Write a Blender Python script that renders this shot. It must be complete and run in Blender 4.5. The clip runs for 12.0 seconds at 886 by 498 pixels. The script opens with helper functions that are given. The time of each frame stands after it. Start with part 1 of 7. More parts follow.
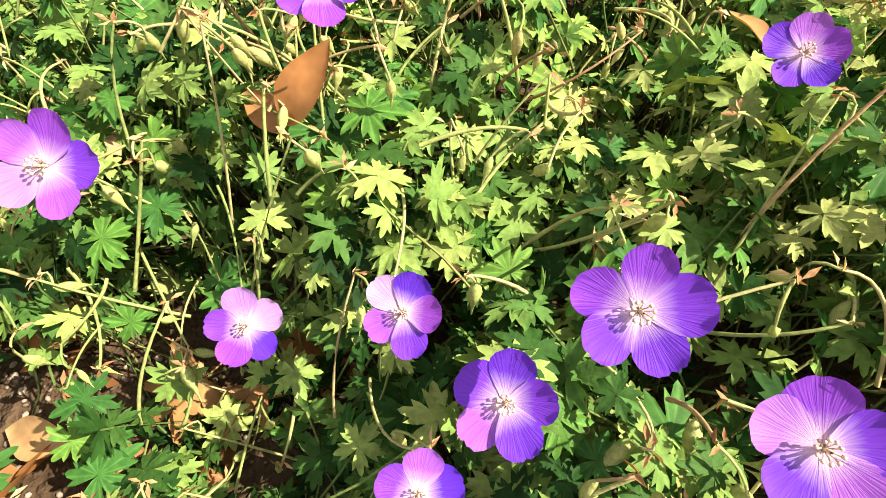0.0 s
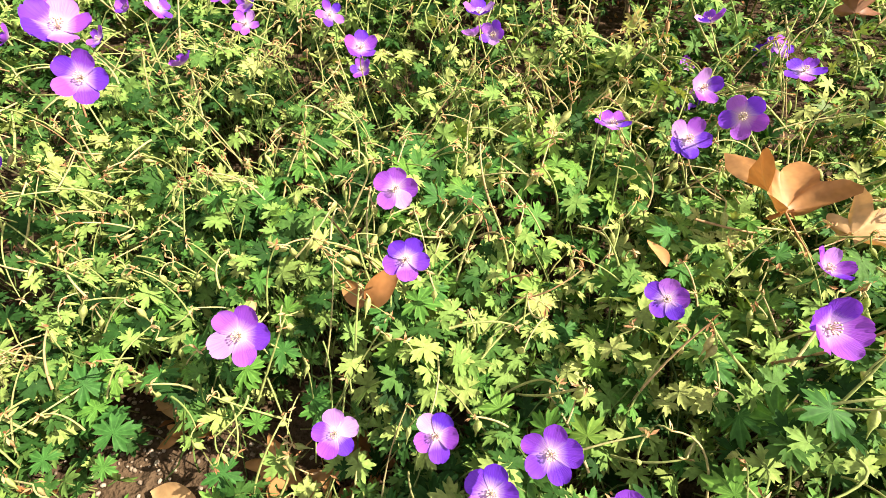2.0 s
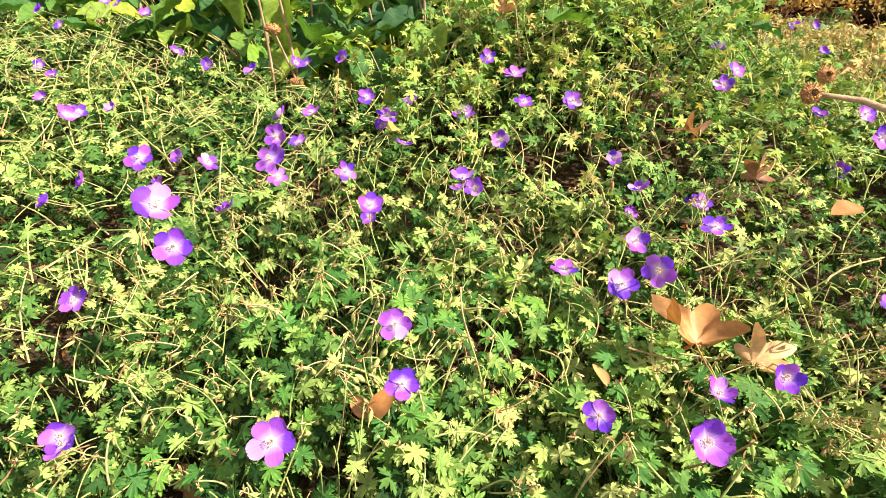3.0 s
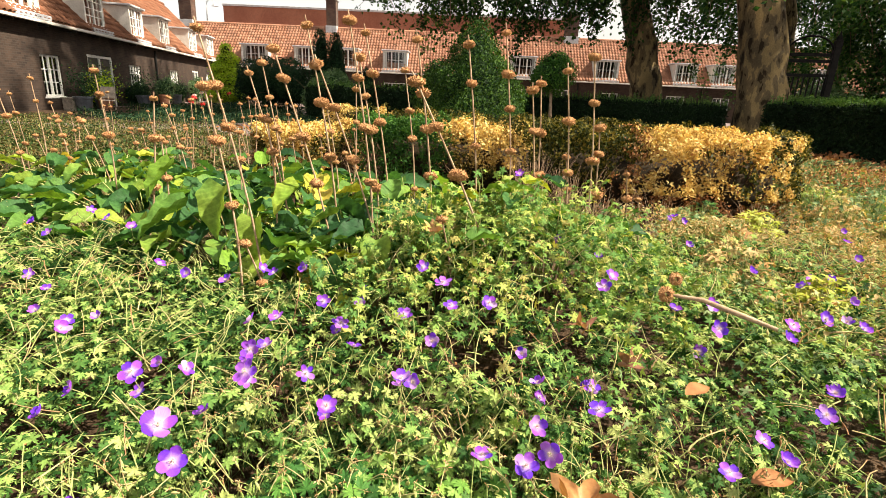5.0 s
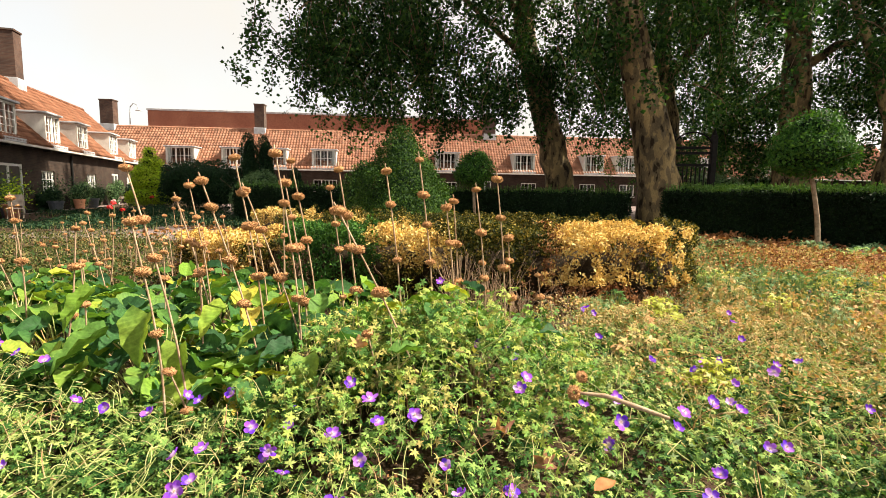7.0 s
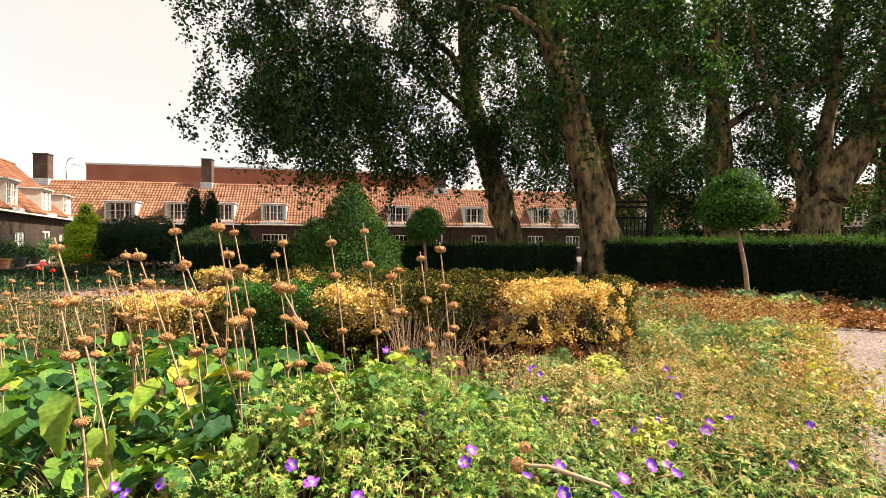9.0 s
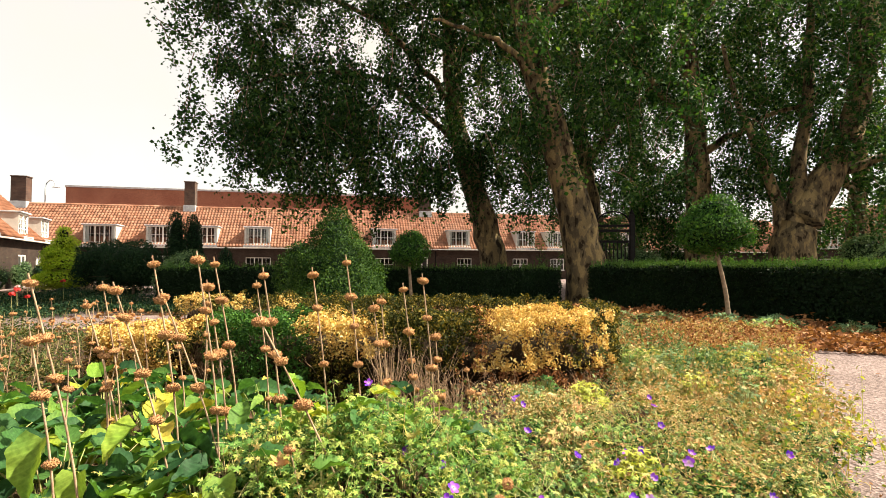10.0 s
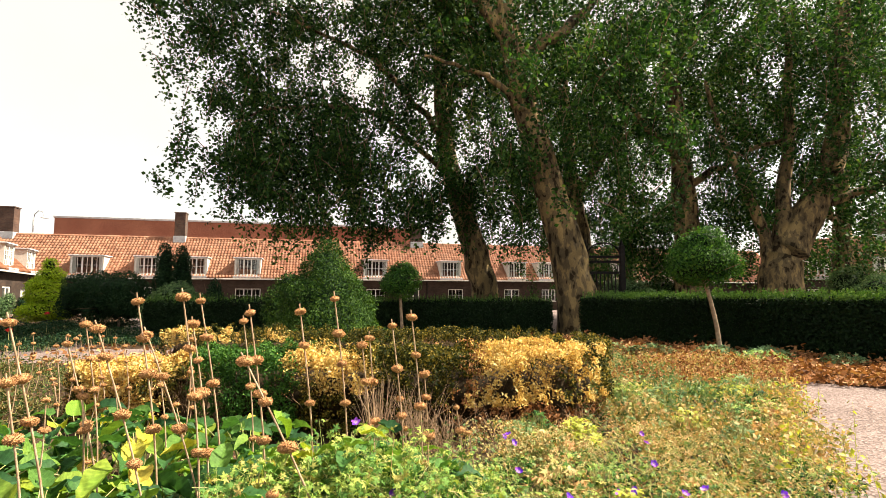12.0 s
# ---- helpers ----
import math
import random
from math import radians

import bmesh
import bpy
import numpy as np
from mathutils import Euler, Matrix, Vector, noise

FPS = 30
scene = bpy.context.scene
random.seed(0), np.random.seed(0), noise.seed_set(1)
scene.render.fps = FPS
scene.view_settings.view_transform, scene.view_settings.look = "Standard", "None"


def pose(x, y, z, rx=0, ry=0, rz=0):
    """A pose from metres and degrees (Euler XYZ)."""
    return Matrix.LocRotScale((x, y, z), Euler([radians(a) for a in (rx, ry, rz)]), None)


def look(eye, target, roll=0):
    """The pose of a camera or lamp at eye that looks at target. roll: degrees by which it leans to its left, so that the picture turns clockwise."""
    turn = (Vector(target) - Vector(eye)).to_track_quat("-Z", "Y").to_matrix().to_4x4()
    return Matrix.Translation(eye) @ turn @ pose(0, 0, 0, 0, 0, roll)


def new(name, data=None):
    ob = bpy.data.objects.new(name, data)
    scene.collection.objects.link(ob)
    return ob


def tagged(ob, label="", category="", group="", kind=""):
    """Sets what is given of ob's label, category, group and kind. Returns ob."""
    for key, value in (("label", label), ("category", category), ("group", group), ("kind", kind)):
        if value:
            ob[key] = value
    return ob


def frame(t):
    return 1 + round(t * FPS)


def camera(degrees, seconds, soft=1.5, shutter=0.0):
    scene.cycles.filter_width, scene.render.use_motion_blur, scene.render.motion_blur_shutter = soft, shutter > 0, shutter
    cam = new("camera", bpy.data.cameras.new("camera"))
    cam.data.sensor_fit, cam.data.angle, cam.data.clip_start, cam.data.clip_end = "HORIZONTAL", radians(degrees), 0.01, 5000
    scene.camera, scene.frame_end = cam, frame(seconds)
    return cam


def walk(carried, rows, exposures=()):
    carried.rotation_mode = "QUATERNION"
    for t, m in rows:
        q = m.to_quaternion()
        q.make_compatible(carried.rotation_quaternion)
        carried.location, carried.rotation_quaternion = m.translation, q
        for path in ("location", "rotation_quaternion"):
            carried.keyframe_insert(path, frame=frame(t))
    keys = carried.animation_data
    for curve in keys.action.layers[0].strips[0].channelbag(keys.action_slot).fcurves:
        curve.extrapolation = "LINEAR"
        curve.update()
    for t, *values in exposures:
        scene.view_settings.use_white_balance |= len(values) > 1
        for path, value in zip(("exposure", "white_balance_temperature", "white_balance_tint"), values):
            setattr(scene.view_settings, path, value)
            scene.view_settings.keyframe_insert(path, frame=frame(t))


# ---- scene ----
cam = camera(82.6, 12.0, soft=0.8)
METRES, EYE, TILT, LEAN, TURN = 1.1, 0.46, -53.30, 0.84, 18.62
ROWS = [
    (0.0, 0.0, 0.0, 0.0, -0.0, 0.0, 0.0),
    (0.5, -0.0043, -0.029, 0.0169, 0.55, 0.44, -0.87),
    (1.0, -0.0077, -0.0725, 0.0328, 0.84, 1.97, -1.72),
    (1.5, -0.0119, -0.1307, 0.0475, 0.78, 4.73, -2.58),
    (2.0, -0.0164, -0.2015, 0.0615, 0.35, 8.59, -3.41),
    (2.5, -0.0148, -0.283, 0.0688, 0.05, 13.8, -3.89),
    (3.0, -0.0096, -0.37, 0.0749, -0.53, 19.07, -4.0),
    (3.5, -0.0017, -0.4524, 0.0753, -1.3, 24.2, -3.72),
    (5.5, 0.0176, -0.6961, 0.0426, -5.43, 39.41, 2.03),
    (6.0, 0.025, -0.7397, 0.0355, -6.29, 41.97, 3.95),
    (6.5, 0.0331, -0.7785, 0.0313, -7.07, 44.19, 5.78),
    (7.0, 0.0399, -0.8114, 0.0285, -7.78, 46.15, 7.46),
    (7.5, 0.0472, -0.8405, 0.0273, -8.45, 47.79, 8.92),
    (9.5, 0.069, -0.9263, 0.0458, -11.11, 52.68, 12.91),
    (10.0, 0.0739, -0.9459, 0.0536, -11.5, 53.88, 13.53),
    (10.5, 0.0786, -0.9593, 0.0597, -11.76, 55.06, 13.99),
    (11.0, 0.082, -0.965, 0.0635, -11.92, 56.07, 14.28),
    (11.5, 0.0838, -0.9664, 0.0655, -11.99, 56.82, 14.38),
    (12.0, 0.0851, -0.9665, 0.0663, -12.03, 57.22, 14.34),
]
walk(cam, [(t, pose(0, 0, EYE, TILT, LEAN, TURN) @ pose(METRES * x, METRES * y, METRES * z, 90 + pitch, roll, yaw)) for t, x, y, z, yaw, pitch, roll in ROWS],
     exposures=[(0.0, 1.33, 7150, 10), (3.5, 1.5, 7150, 10), (5.5, 1.39, 7150, 10), (9.5, 1.44, 7250, 10), (12.0, 1.57, 7300, 10)])

# world, sun, exposure
SUN_AZ, SUN_EL = 80.0, 47.0
world = bpy.data.worlds.new("world")
scene.world = world
world.use_nodes = True
wn = world.node_tree.nodes
sky = wn.new("ShaderNodeTexSky")
sky.sky_type = 'NISHITA'
sky.sun_disc = False
sky.sun_elevation = radians(SUN_EL)
sky.sun_rotation = radians(SUN_AZ)
sky.air_density, sky.dust_density, sky.ozone_density = 1.0, 2.5, 0.6
wn["Background"].inputs[1].default_value = 0.14
# a thin bright veil of haze and cloud over the whole sky
veil = wn.new("ShaderNodeTexNoise")
veil.inputs["Scale"].default_value, veil.inputs["Detail"].default_value = 1.6, 5.0
cover = wn.new("ShaderNodeMapRange")
cover.inputs[1].default_value, cover.inputs[2].default_value = 0.3, 0.62
cover.inputs[3].default_value, cover.inputs[4].default_value = 0.55, 0.97
haze = wn.new("ShaderNodeMix")
haze.data_type = 'RGBA'
haze.inputs[7].default_value = (2.62, 2.56, 2.44, 1)
wl = world.node_tree.links
wl.new(wn.new("ShaderNodeTexCoord").outputs["Generated"], veil.inputs["Vector"])
wl.new(veil.outputs["Fac"], cover.inputs[0])
wl.new(cover.outputs[0], haze.inputs[0])
wl.new(sky.outputs[0], haze.inputs[6])
wl.new(haze.outputs[2], wn["Background"].inputs[0])
sun = new("sun", bpy.data.lights.new("sun", 'SUN'))
sun.data.energy, sun.data.angle, sun.data.color = 5.0, radians(0.55), (1.0, 0.93, 0.82)
az, el = radians(SUN_AZ), radians(SUN_EL)
TO_SUN = Vector((math.sin(az) * math.cos(el), math.cos(az) * math.cos(el), math.sin(el)))
sun.matrix_world = look(TO_SUN * 60, (0, 0, 0))

rng = np.random.default_rng(7)


# ---- materials ----
def material(name, rough=0.7, spec=0.3, metal=0.0):
    m = bpy.data.materials.new(name)
    m.use_nodes = True
    b = m.node_tree.nodes["Principled BSDF"]
    b.inputs["Roughness"].default_value = rough
    b.inputs["Specular IOR Level"].default_value = spec
    b.inputs["Metallic"].default_value = metal
    return m, m.node_tree.nodes, m.node_tree.links, b


def ramp(nodes, links, source, stops):
    r = nodes.new("ShaderNodeValToRGB")
    while len(r.color_ramp.elements) < len(stops):
        r.color_ramp.elements.new(0.5)
    for e, (p, c) in zip(r.color_ramp.elements, stops):
        e.position, e.color = p, (*c, 1)
    links.new(source, r.inputs[0])
    return r.outputs[0]


def noise_of(nodes, links, scale, detail=3, vector=None, rough=0.55):
    n = nodes.new("ShaderNodeTexNoise")
    n.inputs["Scale"].default_value, n.inputs["Detail"].default_value = scale, detail
    n.inputs["Roughness"].default_value = rough
    if vector is None:
        vector = nodes.new("ShaderNodeNewGeometry").outputs["Position"]
    links.new(vector, n.inputs["Vector"])
    return n.outputs["Fac"]


def mix(nodes, links, kind, fac, a, b):
    m = nodes.new("ShaderNodeMix")
    m.data_type, m.blend_type = 'RGBA', kind
    for sock, v in ((m.inputs[0], fac), (m.inputs[6], a), (m.inputs[7], b)):
        if isinstance(v, (int, float)):
            sock.default_value = v
        elif isinstance(v, tuple):
            sock.default_value = (*v, 1)
        else:
            links.new(v, sock)
    return m.outputs[2]


def bump(nodes, links, b, height, strength, distance):
    n = nodes.new("ShaderNodeBump")
    n.inputs["Strength"].default_value, n.inputs["Distance"].default_value = strength, distance
    links.new(height, n.inputs["Height"])
    links.new(n.outputs[0], b.inputs["Normal"])


def leafy(name, stops, through_light=0.35, rough=0.5, spec=0.35, grain=60.0, patch=1.5, per_object=False, glow=(1.25, 1.2, 0.55)):
    """Leaf colour varied leaf by leaf and by patches, with light passing through the blade."""
    m, n, l, b = material(name, rough, spec)
    if per_object:
        rnd = n.new("ShaderNodeObjectInfo").outputs["Random"]
    else:
        rnd = n.new("ShaderNodeNewGeometry").outputs["Random Per Island"]
    big = noise_of(n, l, patch, 2)
    add = n.new("ShaderNodeMath")
    add.operation = 'MULTIPLY_ADD'
    l.new(big, add.inputs[0])
    add.inputs[1].default_value = 0.7
    sub = n.new("ShaderNodeMath")
    sub.operation = 'MULTIPLY_ADD'
    l.new(rnd, sub.inputs[0])
    sub.inputs[1].default_value, sub.inputs[2].default_value = 0.75, -0.22
    l.new(sub.outputs[0], add.inputs[2])
    col = ramp(n, l, add.outputs[0], stops)
    fine = noise_of(n, l, grain, 2)
    shade = ramp(n, l, fine, [(0.3, (0.72, 0.72, 0.72)), (0.7, (1.15, 1.15, 1.15))])
    col = mix(n, l, 'MULTIPLY', 1.0, col, shade)
    l.new(col, b.inputs["Base Color"])
    bump(n, l, b, fine, 0.25, 0.004)
    t = n.new("ShaderNodeBsdfTranslucent")
    l.new(mix(n, l, 'MULTIPLY', 1.0, col, glow), t.inputs[0])
    s = n.new("ShaderNodeMixShader")
    s.inputs[0].default_value = through_light
    l.new(b.outputs[0], s.inputs[1])
    l.new(t.outputs[0], s.inputs[2])
    l.new(s.outputs[0], n["Material Output"].inputs[0])
    return m


def plain(name, dark, light, scale=8.0, rough=0.8, spec=0.25, relief=0.3, depth=0.01, fine=90.0, metal=0.0, object_space=False):
    """Two-tone surface with coarse stains and fine grain."""
    m, n, l, b = material(name, rough, spec, metal)
    v = n.new("ShaderNodeTexCoord").outputs["Object"] if object_space else None
    a = noise_of(n, l, scale, 4, v)
    f = noise_of(n, l, fine, 3, v)
    col = ramp(n, l, a, [(0.32, dark), (0.68, light)])
    g = ramp(n, l, f, [(0.3, (0.75, 0.75, 0.75)), (0.7, (1.2, 1.2, 1.2))])
    l.new(mix(n, l, 'MULTIPLY', 1.0, col, g), b.inputs["Base Color"])
    if relief:
        bump(n, l, b, f, relief, depth)
    return m


GERANIUM = leafy("geranium_leaf", [(0.0, (0.008, 0.03, 0.007)), (0.3, (0.02, 0.07, 0.013)), (0.48, (0.08, 0.18, 0.04)), (0.68, (0.22, 0.345, 0.085)), (0.9, (0.38, 0.43, 0.14))], 0.2, 0.65, 0.12, 180.0, 2.2)
GERANIUM_PALE = leafy("geranium_pale_leaf", [(0.0, (0.05, 0.13, 0.03)), (0.3, (0.1, 0.22, 0.05)), (0.55, (0.2, 0.33, 0.07)), (0.75, (0.36, 0.42, 0.1)), (0.95, (0.46, 0.36, 0.13))], 0.26, 0.65, 0.12, 120.0, 1.4)
DRY_HERB = leafy("dry_herb", [(0.0, (0.06, 0.12, 0.03)), (0.22, (0.22, 0.24, 0.07)), (0.4, (0.44, 0.34, 0.15)), (0.65, (0.6, 0.43, 0.21)), (0.82, (0.54, 0.3, 0.13)), (0.97, (0.32, 0.15, 0.07))], 0.25, 0.7, 0.15, 90.0, 1.3)
DULL_HERB = leafy("dull_olive_herb", [(0.1, (0.02, 0.05, 0.012)), (0.45, (0.05, 0.08, 0.02)), (0.75, (0.13, 0.11, 0.04)), (0.95, (0.24, 0.16, 0.07))], 0.25, 0.7, 0.15, 90.0, 1.3)
BLUE_HERB = leafy("grey_green_herb", [(0.1, (0.055, 0.12, 0.045)), (0.5, (0.13, 0.22, 0.09)), (0.9, (0.26, 0.33, 0.16))], 0.22, 0.7, 0.1, 90.0, 1.3)
STEM = leafy("geranium_stem", [(0.0, (0.22, 0.3, 0.09)), (0.45, (0.4, 0.44, 0.16)), (0.75, (0.52, 0.46, 0.23)), (0.95, (0.4, 0.2, 0.11))], 0.15, 0.6, 0.15, 200.0, 4.0)
LEAF_STALK = leafy("leaf_stalk", [(0.0, (0.05, 0.1, 0.02)), (0.5, (0.12, 0.19, 0.05)), (0.95, (0.3, 0.3, 0.1))], 0.1, 0.5, 0.3, 200.0, 4.0)
BRACT = leafy("dry_bract", [(0.1, (0.3, 0.13, 0.06)), (0.5, (0.5, 0.28, 0.14)), (0.9, (0.62, 0.45, 0.25))], 0.2, 0.6, 0.2, 200.0, 6.0)
BUD = leafy("geranium_bud", [(0.1, (0.24, 0.34, 0.08)), (0.5, (0.42, 0.5, 0.17)), (0.8, (0.52, 0.44, 0.2)), (0.97, (0.4, 0.2, 0.1))], 0.25, 0.6, 0.15, 300.0, 5.0)
WHORL = plain("dry_seed_head", (0.34, 0.16, 0.07), (0.62, 0.35, 0.165), 60.0, 0.9, 0.1, 0.8, 0.01, 260.0)
DRY_STEM = plain("dry_flower_stem", (0.24, 0.15, 0.09), (0.46, 0.33, 0.22), 20.0, 0.8, 0.2, 0.3, 0.003, 200.0)
PLANE_LEAF = leafy("plane_tree_leaf", [(0.1, (0.01, 0.034, 0.01)), (0.5, (0.023, 0.066, 0.017)), (0.8, (0.058, 0.13, 0.028)), (0.97, (0.14, 0.2, 0.045))], 0.34, 0.6, 0.1, 6.0, 0.25, glow=(1.1, 1.25, 0.55))
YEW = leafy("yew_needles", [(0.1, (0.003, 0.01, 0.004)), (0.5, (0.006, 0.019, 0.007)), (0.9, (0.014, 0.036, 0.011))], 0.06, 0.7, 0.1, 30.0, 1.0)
YEW_SHOOT = leafy("yew_shoot", [(0.1, (0.03, 0.085, 0.02)), (0.5, (0.06, 0.145, 0.03)), (0.9, (0.13, 0.23, 0.06))], 0.3, 0.65, 0.12, 30.0, 1.0)
BOX_GREEN = leafy("box_leaf", [(0.1, (0.015, 0.055, 0.012)), (0.5, (0.035, 0.115, 0.02)), (0.9, (0.085, 0.2, 0.03))], 0.26, 0.6, 0.14, 60.0, 2.0)
BOX_OLIVE = leafy("bronzed_box_leaf", [(0.1, (0.012, 0.022, 0.005)), (0.45, (0.035, 0.045, 0.008)), (0.72, (0.13, 0.115, 0.02)), (0.95, (0.42, 0.3, 0.06))], 0.22, 0.6, 0.12, 60.0, 3.5)
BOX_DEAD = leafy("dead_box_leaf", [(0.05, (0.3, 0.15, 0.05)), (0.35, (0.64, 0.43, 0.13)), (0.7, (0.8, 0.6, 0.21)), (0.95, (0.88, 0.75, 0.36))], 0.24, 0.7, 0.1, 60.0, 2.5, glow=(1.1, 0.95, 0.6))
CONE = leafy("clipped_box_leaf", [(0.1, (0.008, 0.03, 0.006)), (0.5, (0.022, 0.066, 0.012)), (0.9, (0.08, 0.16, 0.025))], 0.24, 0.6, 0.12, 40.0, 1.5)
LIME = leafy("golden_conifer_leaf", [(0.1, (0.2, 0.38, 0.025)), (0.5, (0.4, 0.58, 0.04)), (0.9, (0.56, 0.68, 0.06))], 0.4, 0.6, 0.2, 30.0, 1.5)
DARK_SHRUB = leafy("dark_shrub_leaf", [(0.1, (0.008, 0.026, 0.013)), (0.5, (0.014, 0.045, 0.02)), (0.9, (0.04, 0.085, 0.035))], 0.2, 0.6, 0.1, 20.0, 1.0)
GREY_SHRUB = leafy("grey_green_shrub_leaf", [(0.1, (0.05, 0.11, 0.05)), (0.5, (0.1, 0.19, 0.08)), (0.9, (0.22, 0.33, 0.16))], 0.25, 0.6, 0.12, 20.0, 1.0)
LITTER = leafy("fallen_leaf_litter", [(0.1, (0.1, 0.045, 0.02)), (0.45, (0.26, 0.11, 0.045)), (0.75, (0.42, 0.2, 0.09)), (0.95, (0.52, 0.33, 0.17))], 0.15, 0.75, 0.1, 40.0, 2.0)
FALLEN = leafy("tan_fallen_leaf", [(0.1, (0.34, 0.15, 0.05)), (0.5, (0.5, 0.27, 0.11)), (0.9, (0.64, 0.42, 0.22))], 0.2, 0.5, 0.35, 60.0, 14.0, True, glow=(1.1, 0.8, 0.5))
REDDISH = leafy("reddened_leaf", [(0.1, (0.24, 0.1, 0.07)), (0.45, (0.36, 0.2, 0.1)), (0.9, (0.4, 0.36, 0.1))], 0.3, 0.5, 0.3, 60.0, 10.0, True)


def vein_leaf(name, stops, through_light):
    """A large soft leaf with a pale midrib and slanting side veins, tinted leaf by leaf."""
    m = leafy(name, stops, through_light, 0.6, 0.16, 60.0, 3.0, True)
    n, l = m.node_tree.nodes, m.node_tree.links
    b = n["Principled BSDF"]
    sep = n.new("ShaderNodeSeparateXYZ")
    l.new(n.new("ShaderNodeTexCoord").outputs["Object"], sep.inputs[0])
    ab = n.new("ShaderNodeMath")
    ab.operation = 'ABSOLUTE'
    l.new(sep.outputs["X"], ab.inputs[0])
    k = n.new("ShaderNodeMath")
    k.operation = 'MULTIPLY_ADD'
    k.inputs[1].default_value = -0.8
    l.new(ab.outputs[0], k.inputs[0])
    l.new(sep.outputs["Y"], k.inputs[2])
    w = n.new("ShaderNodeMath")
    w.operation = 'MULTIPLY'
    w.inputs[1].default_value = 62.0
    l.new(k.outputs[0], w.inputs[0])
    sn = n.new("ShaderNodeMath")
    sn.operation = 'SINE'
    l.new(w.outputs[0], sn.inputs[0])
    hi = n.new("ShaderNodeMath")
    hi.operation = 'POWER'
    up = n.new("ShaderNodeMath")
    up.operation = 'MULTIPLY_ADD'
    up.inputs[1].default_value, up.inputs[2].default_value = 0.5, 0.5
    l.new(sn.outputs[0], up.inputs[0])
    l.new(up.outputs[0], hi.inputs[0])
    hi.inputs[1].default_value = 5.0
    rib = ramp(n, l, ab.outputs[0], [(0.0, (1, 1, 1)), (0.014, (0, 0, 0))])
    both = mix(n, l, 'LIGHTEN', 1.0, rib, hi.outputs[0])
    src = b.inputs["Base Color"].links[0].from_socket
    pale = mix(n, l, 'MULTIPLY', 1.0, src, (1.3, 1.22, 1.3))
    l.new(mix(n, l, 'MIX', both, src, pale), b.inputs["Base Color"])
    bump(n, l, b, hi.outputs[0], -0.5, 0.02)
    return m


def fan_veins(m, spokes, depth):
    """Veins that fan out from the stalk point, laid over a leaf's colour and relief."""
    n, l = m.node_tree.nodes, m.node_tree.links
    b = n["Principled BSDF"]
    sep = n.new("ShaderNodeSeparateXYZ")
    l.new(n.new("ShaderNodeTexCoord").outputs["Object"], sep.inputs[0])
    ang = n.new("ShaderNodeMath")
    ang.operation = 'ARCTAN2'
    l.new(sep.outputs["X"], ang.inputs[0])
    l.new(sep.outputs["Y"], ang.inputs[1])
    w = n.new("ShaderNodeMath")
    w.operation = 'MULTIPLY'
    w.inputs[1].default_value = spokes
    l.new(ang.outputs[0], w.inputs[0])
    c = n.new("ShaderNodeMath")
    c.operation = 'COSINE'
    l.new(w.outputs[0], c.inputs[0])
    src = b.inputs["Base Color"].links[0].from_socket
    tone = ramp(n, l, c.outputs[0], [(0.0, (0.82, 0.86, 0.85)), (0.7, (0.95, 0.97, 0.95)), (0.93, (1.35, 1.25, 1.3))])
    l.new(mix(n, l, 'MULTIPLY', 1.0, src, tone), b.inputs["Base Color"])
    bump(n, l, b, c.outputs[0], -0.6, depth)
    return m


